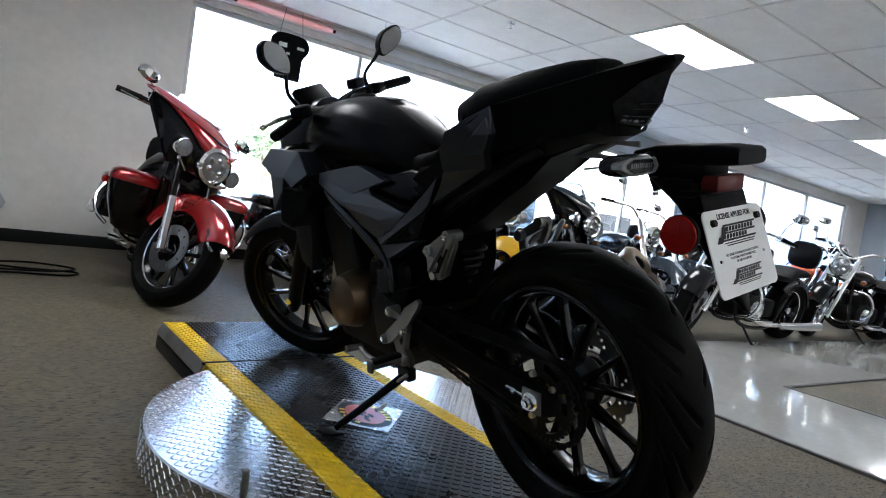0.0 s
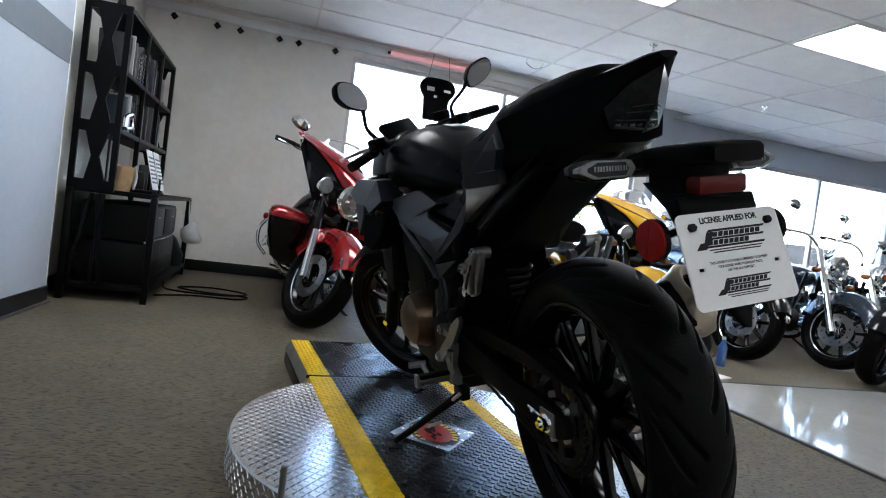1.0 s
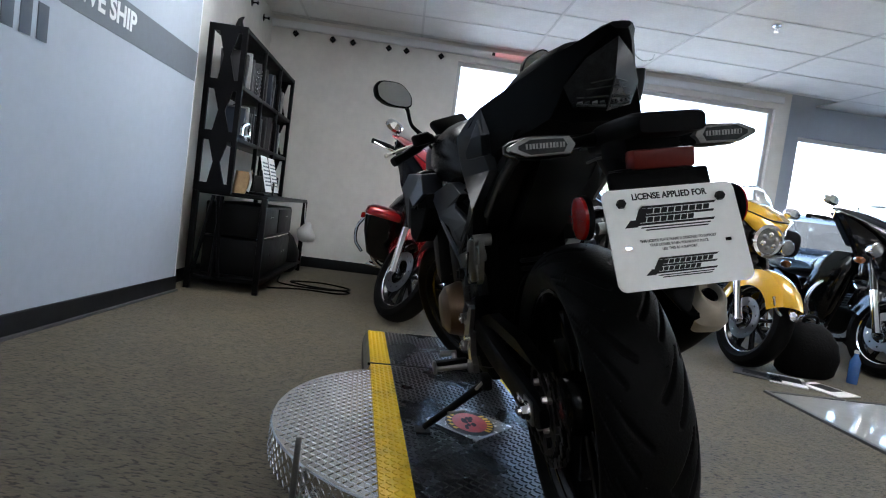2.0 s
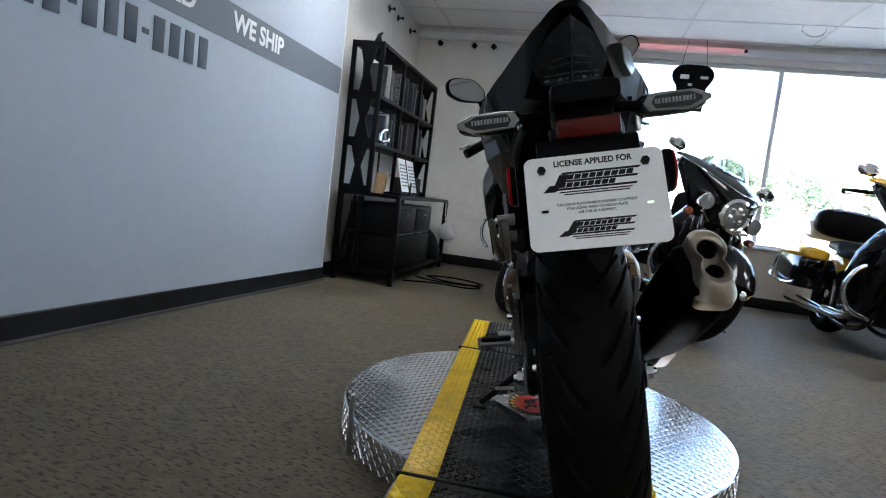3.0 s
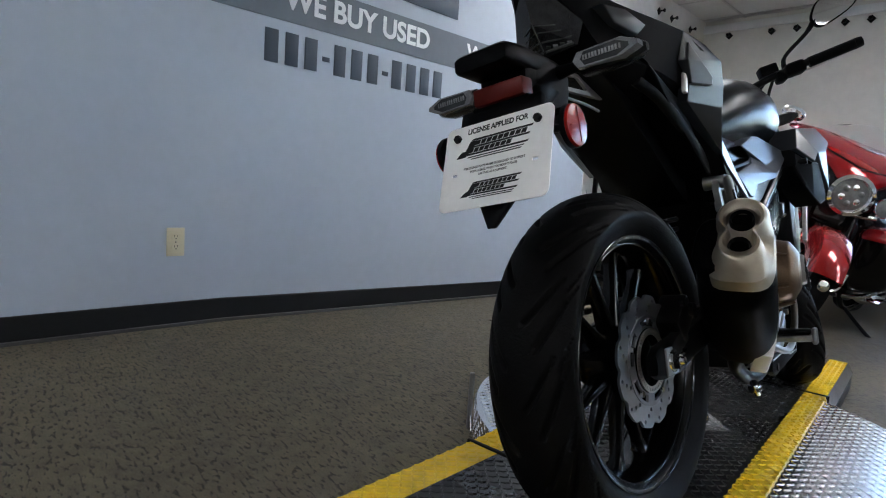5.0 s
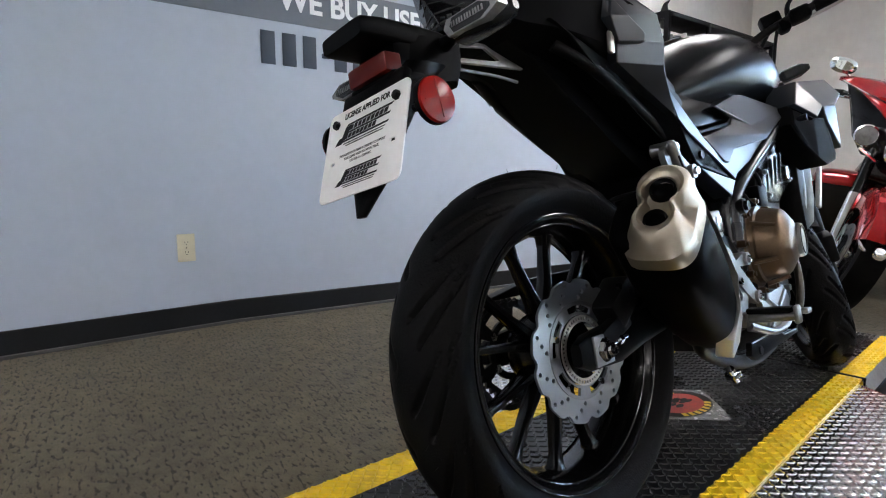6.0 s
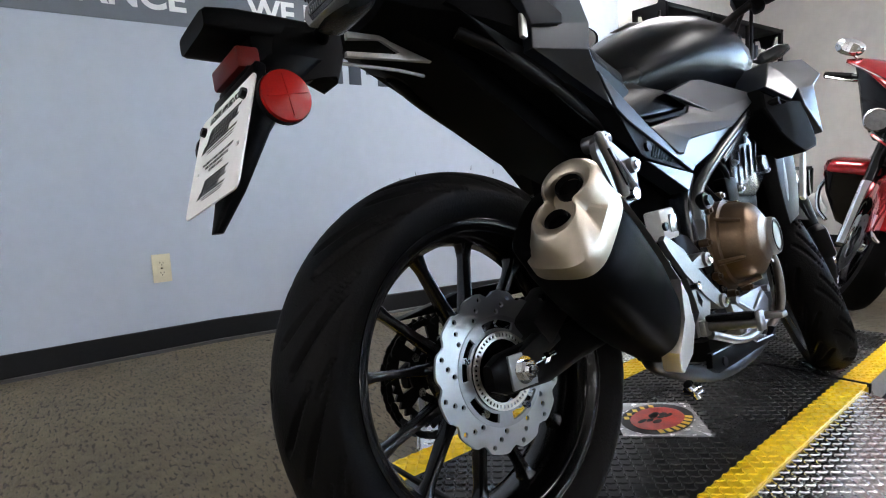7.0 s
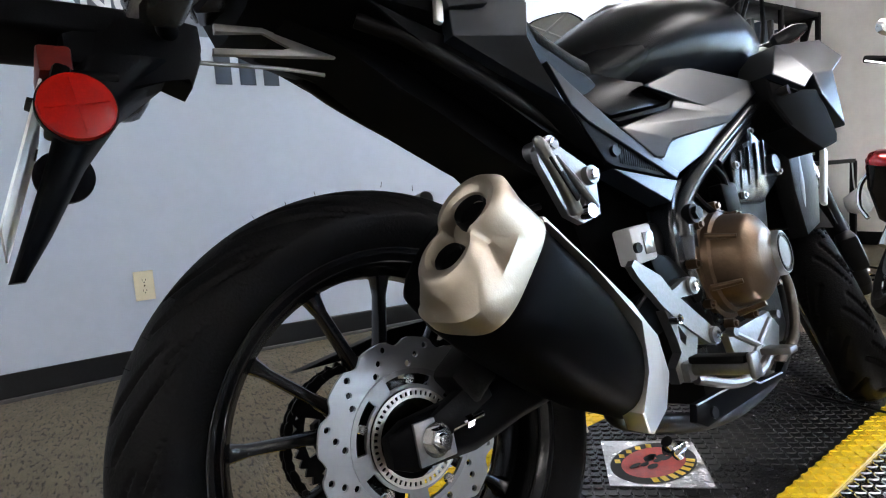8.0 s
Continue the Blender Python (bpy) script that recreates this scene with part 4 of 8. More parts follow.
ch = part("chain", bm, M_ENGINE, bike, "dark roller chain")
ch["kind"] = "stuff"
# swingarm with adjusters
for s in (-1, 1):
    bm = B()
    x = 0.104 * s - 0.012
    rings = []
    for y, z, a, b in ((-0.055, WR, 0.010, 0.018), (-0.03, WR, 0.013, 0.030), (0.06, WR + 0.002, 0.014, 0.036), (0.14, WR + 0.012, 0.016, 0.030), (0.30, WR + 0.035, 0.019, 0.032), (0.48, WR + 0.062, 0.021, 0.036), (0.57, WR + 0.075, 0.02, 0.036)):
        rings.append(ring((x + (0.006 * s if y > 0.2 else 0), y + 0.012, z + 0.010), (1, 0, 0), (0, 0, 1), a, b, 4.0, 16))
    loft(bm, rings)
    arm = part("swingarm", bm, M_MATDARK, bike, "black box-section swingarm")
    bm = B()
    box(bm, (0.119 * s - 0.012, 0.012, WR + 0.010), (0.005, 0.052, 0.050), bevel=0.0015)
    plate = part("adjuster_plate", bm, M_CAST, arm, "silver chain adjuster plate")
    bm = B()
    rod(bm, (0.119 * s - 0.012, 0.012, WR + 0.010), (0.1245 * s - 0.012, 0.012, WR + 0.010), 0.021, 0.020, n=24)
    rod(bm, (0.1245 * s - 0.012, 0.012, WR + 0.010), (0.136 * s - 0.012, 0.012, WR + 0.010), 0.0155, 0.0145, n=6)
    rod(bm, (0.136 * s - 0.012, 0.012, WR + 0.010), (0.143 * s - 0.012, 0.012, WR + 0.010), 0.0085, 0.0075, n=14)
    part("axle_nut", bm, M_CHROME, plate)
    bm = B()
    rod(bm, (0.119 * s - 0.012, 0.038, WR + 0.014), (0.119 * s - 0.012, 0.087, WR + 0.018), 0.004, n=10)
    rod(bm, (0.119 * s - 0.012, 0.058, WR + 0.0158), (0.119 * s - 0.012, 0.068, WR + 0.0166), 0.0085, n=6)
    part("adjuster_bolt", bm, M_CHROME, plate)
bm = B()
box(bm, (0, 0.50, 0.385), (0.22, 0.09, 0.06), bevel=0.012)
box(bm, (0, 0.34, 0.355), (0.225, 0.05, 0.045), bevel=0.01)
part("swingarm_bridge", bm, M_MATDARK, bike)
# rear caliper and its hose
bm = B()
box(bm, (0.086, 0.098, WR + 0.075), (0.055, 0.085, 0.055), Euler((radians(35), 0, 0)).to_matrix(), bevel=0.008)
box(bm, (0.10, 0.06, WR + 0.035), (0.022, 0.09, 0.035), Euler((radians(20), 0, 0)).to_matrix(), bevel=0.005)
rod(bm, (0.11, 0.12, WR + 0.09), (0.122, 0.12, WR + 0.09), 0.013, n=16)
cal = part("rear_caliper", bm, M_ENGINE, bike, "black rear brake caliper")
for y, z in ((0.075, 0.105), (0.135, 0.075)):
    bm = B()
    rod(bm, (0.112, y, WR + z), (0.118, y, WR + z), 0.006, n=6)
    part("bolt", bm, M_CHROME, cal)
bm = B()
tube(bm, [(0.11, 0.13, WR + 0.08), (0.13, 0.22, WR + 0.10), (0.135, 0.34, WR + 0.075), (0.12, 0.46, WR + 0.12), (0.115, 0.47, WR + 0.2)], 0.0045, n=8)
part("brake_hose", bm, M_ENGINE, bike)
# chain guard
bm = B()
slab(bm, [(-0.06, 0.425), (0.10, 0.452), (0.36, 0.455), (0.45, 0.43), (0.45, 0.415), (0.30, 0.425), (0.08, 0.425)], -0.125, -0.095, 0.003)
part("chain_guard", bm, M_MATDARK, bike)
# block added to close the frame gap, its shade put into near-black colour
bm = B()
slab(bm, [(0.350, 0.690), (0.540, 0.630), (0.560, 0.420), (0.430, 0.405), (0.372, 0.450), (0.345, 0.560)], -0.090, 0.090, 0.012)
part("battery_box", bm, M_VOID, bike, "near-black block added to fill the dark gap in the frame")
# hugger over the front of the rear wheel and spring
bm = B()
rings = []
for a in np.linspace(radians(28), radians(88), 12):
    r = WR + 0.014
    c = Vector((0, r * math.sin(a), WR + r * math.cos(a)))
    n = Vector((0, math.sin(a), math.cos(a)))
    rings.append([c + Vector((x, 0, 0)) - n * (6.0 * x * x) + n * o for x, o in ((-0.085, 0), (-0.05, 0), (0, 0), (0.05, 0), (0.085, 0), (0.085, 0.003), (0.05, 0.004), (0, 0.004), (-0.05, 0.004), (-0.085, 0.003))])
loft(bm, rings)
part("inner_fender", bm, M_MATDARK, bike)
bm = B()
hel = [(0.0 + 0.032 * math.cos(t), 0.44 + 0.032 * math.sin(t) - 0.012 * t / 6.28, 0.42 + 0.022 * t / 6.28 * 1.0) for t in np.linspace(0, 2 * math.pi * 8, 120)]
tube(bm, hel, 0.006, n=8, smooth=False)
part("shock_spring", bm, M_ENGINE, bike)

# ---- exhaust ----
MP, MD = Vector((0.236, -0.006, 0.535)), Vector((-0.21, 0.77, -0.655)).normalized()
MN = Vector((0.0, 0.646, 0.763))
MX = MN.cross(MD).normalized()
MX = MX if MX.x > 0 else -MX


def mring(along, top, bottom, wide, shift=0.0, slant=0.0, e=2.6, n=28, inward=0.0):
    """A ring of the muffler: from -bottom to top across, wide to both sides; slant sets the top further along."""
    out = []
    mid, hh = (top - bottom) / 2, (top + bottom) / 2
    for i in range(n):
        t = 2 * math.pi * i / n
        ct, st = math.cos(t), math.sin(t)
        a = wide * math.copysign(abs(ct) ** (2 / e), ct)
        b = mid + hh * math.copysign(abs(st) ** (2 / e), st)
        a *= 1.0 - 0.10 * (b / 0.1) * (1 if ct < 0 else 0.6)
        out.append(MP + MD * (along + slant * b / 0.1) + MN * b + MX * (a + shift))
    return out


bm = B()
loft(bm, [mring(0.008, 0.052, 0.050, 0.036, -0.024, 0.004, e=3.0), mring(0.014, 0.062, 0.058, 0.043, -0.020, 0.006, e=3.2), mring(0.050, 0.076, 0.068, 0.056, -0.002, 0.012, e=3.4), mring(0.054, 0.0785, 0.070, 0.0585, slant=0.012, e=3.4), mring(0.12, 0.083, 0.068, 0.062, slant=0.004, e=3.2), mring(0.22, 0.087, 0.057, 0.064, e=3.0), mring(0.30, 0.083, 0.041, 0.061),
          mring(0.36, 0.064, 0.022, 0.052, -0.004), mring(0.395, 0.042, 0.012, 0.038, -0.008), mring(0.41, 0.026, 0.004, 0.022, -0.01)])
muf = part("muffler", bm, M_MUFFLER, bike, "matte black upswept muffler", sharp=50)


def figure_eight(along, k, dip=0.0, n=72):
    """Outline of the two joined outlets, scaled about their middle; dip sinks a crease outwards from the waist."""
    mid, out = 0.012, []
    for i in range(n):
        t = 2 * math.pi * i / n
        dx, db, far = math.cos(t), math.sin(t), 0.0
        for b0, r in ((0.041 - mid, 0.0365), (-0.016 - mid, 0.0325)):
            along_ray = db * b0
            disc = along_ray * along_ray - b0 * b0 + r * r
            if disc > 0:
                far = max(far, along_ray + math.sqrt(disc))
        far = max(far, 0.024) * k
        sink = dip * math.exp(-(db / 0.24) ** 2) if dx > 0 else 0.0
        out.append(MP + MD * (along + sink) + MN * (mid + far * db) + MX * (far * dx * 0.92 + 0.009))
    return out


def cap_ring(along, top, bottom, wide, slant, e=2.6, n=72):
    return mring(along, top, bottom, wide * 0.86, wide * 0.145, slant, e + 1.0, n)


bm = B()
loft(bm, [cap_ring(0.054, 0.0795, 0.071, 0.0595, 0.012), cap_ring(0.050, 0.0805, 0.072, 0.0600, 0.012), cap_ring(0.022, 0.080, 0.073, 0.0565, 0.006, 2.3), figure_eight(-0.001, 1.20, 0.013), figure_eight(-0.012, 1.06, 0.010), figure_eight(-0.0145, 0.98, 0.004), figure_eight(-0.0140, 0.84), figure_eight(-0.010, 0.74), figure_eight(0.004, 0.66)])
cap = part("end_cap", bm, M_SATIN, muf, "satin nickel end cap with two outlets", sharp=32)
for off, r in ((0.041, 0.0180), (-0.016, 0.0164)):
    c = MP + MN * off + MX * 0.009
    bm = B()
    revolve(bm, [(r * 0.86, 0.030), (r * 0.88, -0.004), (r * 0.98, -0.008), (r * 1.08, -0.004), (r * 1.10, 0.006)], c, MD, 32)
    part("outlet_ring", bm, M_BLACKSTEEL, cap, "dark outlet tube")
    # disc across the bore, the darkness of its depth put into colour
    bm = B()
    revolve(bm, [(0.0, 0.0025), (r * 0.87, 0.0025), (r * 0.87, 0.0010), (0.0, 0.0010)], c, MD, 28)
    part("outlet", bm, M_VOID, cap, "near-black disc for the shaded depth of the outlet")


def on_muffler(a, b, x):
    return MP + MD * a + MN * b + MX * x


# heat shield: a thin strip along the top edge that widens into a blade
bm = B()
sh = [(0.060, 0.070), (0.064, 0.0815), (0.16, 0.090), (0.27, 0.098), (0.345, 0.092), (0.395, 0.062), (0.420, 0.020), (0.405, -0.022), (0.385, -0.028), (0.338, -0.020), (0.318, 0.030), (0.275, 0.076), (0.16, 0.082)]
xo = [0.050, 0.042, 0.042, 0.044, 0.050, 0.052, 0.047, 0.044, 0.046, 0.056, 0.064, 0.062, 0.052]
lo = [bm.verts.new(on_muffler(a, b, x - 0.030)) for (a, b), x in zip(sh, xo)]
hi = [bm.verts.new(on_muffler(a, b, x)) for (a, b), x in zip(sh, xo)]
bm.faces.new(lo[::-1])
tf = bm.faces.new(hi)
for i in range(len(sh)):
    j = (i + 1) % len(sh)
    bm.faces.new((lo[i], lo[j], hi[j], hi[i]))
bmesh.ops.bevel(bm, geom=list(tf.edges), offset=0.003, segments=2, profile=0.5, affect="EDGES")
part("heat_shield", bm, M_SILVER, muf, "satin silver heat shield strip")
bm = B()
tube(bm, [on_muffler(0.37, 0.012, -0.01), on_muffler(0.43, 0.0, -0.015), (0.10, 0.54, 0.19), (0.09, 0.72, 0.175), (0.06, 0.95, 0.20), (0.05, 1.04, 0.32), (0.05, 0.99, 0.46)], 0.016, n=16)
part("exhaust_pipe", bm, M_ENGINE, bike, "sooty black exhaust pipe")
bm = B()
tube(bm, [(0.06, 0.95, 0.20), (-0.05, 1.02, 0.26), (-0.05, 1.00, 0.46)], 0.019, n=14)
part("exhaust_header", bm, M_STEEL, bike)
bm = B()
rod(bm, (0.15, 0.372, 0.215), (0.15, 0.395, 0.188), 0.009, n=12)
box(bm, (0.148, 0.388, 0.20), (0.024, 0.030, 0.014), bevel=0.003)
part("pipe_clamp", bm, M_CHROME, bike)
# ---- bodywork ----
def body_ring(y, z0, z1, hw, e=2.6, n=28, cx=0.0, low=1.0):
    """A section of bodywork square to y; low narrows its lower half."""
    out = []
    zc, h = (z0 + z1) / 2, (z1 - z0) / 2
    for i in range(n):
        t = 2 * math.pi * i / n
        ct, st = math.cos(t), math.sin(t)
        x = hw * math.copysign(abs(ct) ** (2 / e), ct)
        if st < 0:
            x *= 1 + (low - 1) * (-st)
        out.append(Vector((cx + x, y, zc + h * math.copysign(abs(st) ** (2 / e), st))))
    return out


bm = B()
loft(bm, [body_ring(y, a, b, w, e, low=l) for y, a, b, w, e, l in (
    (0.40, 0.765, 0.835, 0.052, 2.2, 1), (0.44, 0.74, 0.868, 0.075, 2.3, 0.9), (0.52, 0.73, 0.910, 0.102, 2.4, 0.8), (0.60, 0.73, 0.955, 0.132, 2.5, 0.66), (0.70, 0.73, 0.990, 0.156, 2.6, 0.55),
    (0.80, 0.73, 1.004, 0.168, 2.6, 0.52), (0.90, 0.74, 1.000, 0.170, 2.6, 0.55), (0.98, 0.76, 0.980, 0.156, 2.5, 0.65), (1.03, 0.79, 0.950, 0.125, 2.3, 0.8), (1.055, 0.82, 0.915, 0.08, 2.2, 1))])
tank = part("fuel_tank", bm, M_TANK, bike, "satin dark fuel tank", sharp=60)
bm = B()
revolve(bm, [(0.0, 0.012), (0.036, 0.011), (0.042, 0.004), (0.043, -0.004)], (0, 0.86, 1.003), (0, -0.02, 1), 32)
part("filler_cap", bm, M_ENGINE, tank, "black filler cap")
bm = B()
box(bm, (0, 0.70, 0.992), (0.055, 0.075, 0.002), Euler((radians(10), 0, 0)).to_matrix(), bevel=0.0006)
part("sticker", bm, M_WHITE, tank, "small pale warning sticker")


def both(name, make, mat, parent, label="", sharp=35):
    """A part on the right and its mirror image on the left."""
    r = part(name, make(), mat, parent, label, sharp)
    l = part(name, flipped(make()), mat, parent, label, sharp)
    return r, l


def tank_side():
    pts = [(0.142, 0.538, 0.765), (0.146, 0.651, 0.800), (0.150, 0.692, 0.802), (0.176, 0.888, 0.772), (0.180, 0.856, 0.750), (0.180, 0.739, 0.702), (0.150, 0.434, 0.689), (0.150, 0.591, 0.724), (0.146, 0.612, 0.743),
           (0.176, 0.729, 0.689), (0.168, 0.541, 0.662), (0.162, 0.517, 0.633), (0.160, 0.498, 0.635), (0.164, 0.678, 0.723)]
    return faceted(B(), pts, [[0, 1, 2, 3, 13], [0, 13, 8], [8, 13, 5, 7], [13, 3, 5], [3, 4, 5], [6, 7, 5], [6, 5, 9, 10], [6, 10, 11, 12], [5, 4, 9]], 0.045, 0.0022)


both("tank_cover", tank_side, M_MATGREY, bike, "matte gunmetal side cover", sharp=14)


def side_inset():
    pts = [(0.153, 0.562, 0.664), (0.160, 0.780, 0.706), (0.156, 0.700, 0.655), (0.152, 0.556, 0.604), (0.150, 0.522, 0.634)]
    return faceted(B(), pts, [[0, 1, 2], [0, 2, 3, 4]], 0.04, 0.0015)


both("cover_inset", side_inset, M_MATGREY, bike, "recessed lower part of the side cover", sharp=14)


def knee_piece():
    bm = B()
    o = [(0.451, 0.714), (0.609, 0.738), (0.627, 0.752), (0.560, 0.778), (0.46, 0.800), (0.38, 0.785), (0.36, 0.750)]
    return slab(bm, o, [0.06] * 7, [0.130, 0.132, 0.130, 0.124, 0.108, 0.100, 0.112], 0.010)


both("knee_panel", knee_piece, M_TANK, bike, "satin black knee panel")


def knee_band():
    bm = B()
    o = [(0.429, 0.705), (0.588, 0.729), (0.607, 0.741), (0.532, 0.764), (0.545, 0.768), (0.622, 0.746), (0.604, 0.724), (0.440, 0.699)]
    return slab(bm, o, [0.07] * 8, [0.142, 0.144, 0.143, 0.140, 0.141, 0.144, 0.146, 0.145], 0.002)


both("knee_edge", knee_band, M_MATDARK, bike, "black raised edge round the knee panel")


def cover_strip():
    pts = [(0.150, 0.297, 0.787), (0.152, 0.338, 0.752), (0.152, 0.431, 0.685), (0.156, 0.509, 0.633), (0.160, 0.554, 0.607), (0.158, 0.545, 0.597), (0.152, 0.356, 0.699), (0.150, 0.330, 0.722)]
    return faceted(B(), pts, [[0, 1, 7], [1, 2, 6, 7], [2, 3, 6], [3, 4, 5, 6]], 0.05, 0.0015)


both("frame_cover", cover_strip, M_MATGREY, bike, "gunmetal strip of the frame cover", sharp=14)


def triangle_panel():
    bm = B()
    o = [(0.334, 0.715), (0.358, 0.697), (0.545, 0.596), (0.398, 0.628), (0.380, 0.634), (0.350, 0.690)]
    return slab(bm, o, [0.08] * 6, [0.147, 0.147, 0.152, 0.149, 0.148, 0.147], 0.003)


tr = both("cover_grille", triangle_panel, M_MATDARK, bike, "black ribbed triangular panel")
for ob, s in zip(tr, (1, -1)):
    bm = B()
    rod(bm, (0.128 * s, 0.404, 0.650), (0.1545 * s, 0.404, 0.650), 0.010, 0.009, n=16)
    part("cover_bolt", bm, M_ENGINE, ob)
    bm = B()
    for k in range(24):
        y = 0.418 + 0.0050 * k
        lo_, hi_ = 0.632 - 0.1925 * (y - 0.398), 0.694 - 0.5025 * (y - 0.358)
        box(bm, ((0.1488 + 0.020 * (y - 0.398)) * s, y, (lo_ + hi_) / 2), (0.0022, 0.0022, max(0.003, hi_ - lo_ - 0.004)), Euler((radians(-12), 0, 0)).to_matrix())
    rb = part("ribs", bm, M_MATDARK, ob)
    rb["kind"] = "stuff"


def cover_point():
    pts = [(0.152, 0.390, 0.623), (0.157, 0.546, 0.594), (0.157, 0.513, 0.560)]
    return faceted(B(), pts, [[0, 1, 2]], 0.04, 0.0015)


both("cover_point", cover_point, M_MATGREY, bike, "gunmetal lower tip of the frame cover", sharp=14)


def lower_side():
    bm = B()
    o = [(0.230, 0.785), (0.330, 0.722), (0.378, 0.636), (0.386, 0.626), (0.270, 0.738), (0.168, 0.807), (0.150, 0.825)]
    return slab(bm, o, [0.07] * 7, [0.150, 0.146, 0.146, 0.144, 0.096, 0.094, 0.130], 0.003)


both("lower_side_panel", lower_side, M_MATDARK, bike, "charcoal plastic panel below the seat")


# seat and tail
def facet_ring(y, zt, te, sh, lo, zb):
    """A five-sided half section and its mirror image: top, top edge, shoulder, lower edge, bottom."""
    half = [te, sh, lo]
    pts = [(0.0, zt)] + half + [(lo[0] * 0.55, zb)] + [(-lo[0] * 0.55, zb)] + [(-x, z) for x, z in half[::-1]]
    return [Vector((x, y, z)) for x, z in pts]


# same body as the gunmetal tail panel, its shade put into charcoal colour
bm = B()
loft(bm, [facet_ring(*r) for r in (
    (0.53, 0.805, (0.070, 0.800), (0.094, 0.745), (0.088, 0.690), 0.66), (0.42, 0.828, (0.085, 0.822), (0.118, 0.785), (0.108, 0.725), 0.69), (0.31, 0.850, (0.085, 0.845), (0.128, 0.826), (0.122, 0.768), 0.735),
    (0.235, 0.893, (0.110, 0.890), (0.168, 0.866), (0.146, 0.805), 0.765), (0.19, 0.905, (0.130, 0.902), (0.188, 0.886), (0.142, 0.822), 0.785), (0.147, 0.924, (0.142, 0.920), (0.180, 0.906), (0.140, 0.836), 0.800),
    (0.102, 0.944, (0.136, 0.942), (0.162, 0.936), (0.138, 0.846), 0.815), (0.052, 0.957, (0.116, 0.956), (0.140, 0.949), (0.130, 0.856), 0.832), (0.007, 0.969, (0.094, 0.968), (0.118, 0.961), (0.118, 0.864), 0.843),
    (-0.044, 0.981, (0.072, 0.980), (0.096, 0.973), (0.098, 0.872), 0.855), (-0.091, 0.993, (0.050, 0.992), (0.074, 0.985), (0.084, 0.882), 0.872), (-0.105, 0.995, (0.047, 0.994), (0.069, 0.987), (0.074, 0.905), 0.900),
    (-0.118, 0.998, (0.044, 0.998), (0.064, 0.990), (0.063, 0.936), 0.931), (-0.150, 1.004, (0.034, 1.003), (0.047, 0.996), (0.044, 0.967), 0.962), (-0.183, 1.009, (0.024, 1.008), (0.033, 1.002), (0.026, 0.989), 0.986), (-0.204, 1.010, (0.014, 1.009), (0.019, 1.006), (0.012, 1.000), 0.998))])
bmesh.ops.bevel(bm, geom=[e for e in bm.edges if len(e.link_faces) == 2 and e.calc_face_angle(0) > 0.5], offset=0.004, segments=2, profile=0.5, affect="EDGES", clamp_overlap=True)
part("tail_cowl", bm, M_MATDARK, bike, "pointed tail cowl, charcoal for the shaded part of the gunmetal tail", sharp=28)
bm = B()
loft(bm, [body_ring(y, a, b, w, 3.0) for y, a, b, w in ((0.555, 0.785, 0.828, 0.045), (0.52, 0.785, 0.838, 0.075), (0.42, 0.79, 0.842, 0.105), (0.34, 0.81, 0.856, 0.122), (0.285, 0.84, 0.900, 0.120), (0.26, 0.85, 0.945, 0.105))])
part("rider_seat", bm, M_SEAT, bike, "black vinyl rider seat", sharp=60)
bm = B()
loft(bm, [body_ring(y, a, b, w, 2.8) for y, a, b, w in ((0.30, 0.89, 0.935, 0.075), (0.285, 0.89, 0.965, 0.096), (0.22, 0.90, 0.994, 0.100), (0.10, 0.93, 1.012, 0.090), (0.0, 0.955, 1.020, 0.070), (-0.06, 0.975, 1.018, 0.052), (-0.075, 0.98, 1.008, 0.038))])
part("pillion_seat", bm, M_SEAT, bike, "black vinyl pillion seat", sharp=60)


def tail_panel():
    """Gunmetal blade along the tail."""
    pts = [(0.198, 0.205, 0.888), (0.190, 0.234, 0.845), (0.185, 0.228, 0.802), (0.174, 0.253, 0.772), (0.156, 0.310, 0.722), (0.146, 0.134, 0.811), (0.156, 0.128, 0.845), (0.162, 0.100, 0.883), (0.163, 0.102, 0.937), (0.186, 0.150, 0.913)]
    return faceted(B(), pts, [[0, 7, 6, 1], [0, 9, 8, 7], [1, 6, 5, 2], [2, 5, 4, 3]], 0.02, 0.0015)


both("tail_panel", tail_panel, M_MATGREY, bike, "matte gunmetal tail side panel", sharp=14)


def tail_step():
    """Raised step at the rear of the blade."""
    pts = [(0.161, 0.124, 0.841), (0.187, 0.166, 0.837), (0.189, 0.168, 0.852), (0.181, 0.138, 0.879), (0.169, 0.108, 0.914), (0.167, 0.099, 0.881)]
    return faceted(B(), pts, [[0, 1, 2, 3, 5], [3, 4, 5]], 0.012, 0.0015)


both("tail_step", tail_step, M_MATGREY, bike, "raised gunmetal step on the tail panel", sharp=14)


# right side only: light falling on this facet is put into its lighter paint
def tail_fin():
    bm = B()
    o = [(-0.095, 0.958), (-0.050, 0.952), (-0.005, 0.930), (-0.020, 0.912), (-0.070, 0.928)]
    return slab(bm, o, [0.05, 0.08, 0.10, 0.09, 0.06], [0.095, 0.117, 0.133, 0.122, 0.102], 0.003)


part("tail_fin", tail_fin(), M_MATGREY, bike, "gunmetal facet beside the tail lamp, on the lit right side only")
# silver piece added in place of light showing through a gap
bm = B()
box(bm, (0.151, 0.114, 0.842), (0.010, 0.012, 0.042), Euler((radians(-12), 0, 0)).to_matrix(), bevel=0.003)
part("strap_hook", bm, M_SILVER, bike, "small silver piece for the bright gap beside the tail panel")


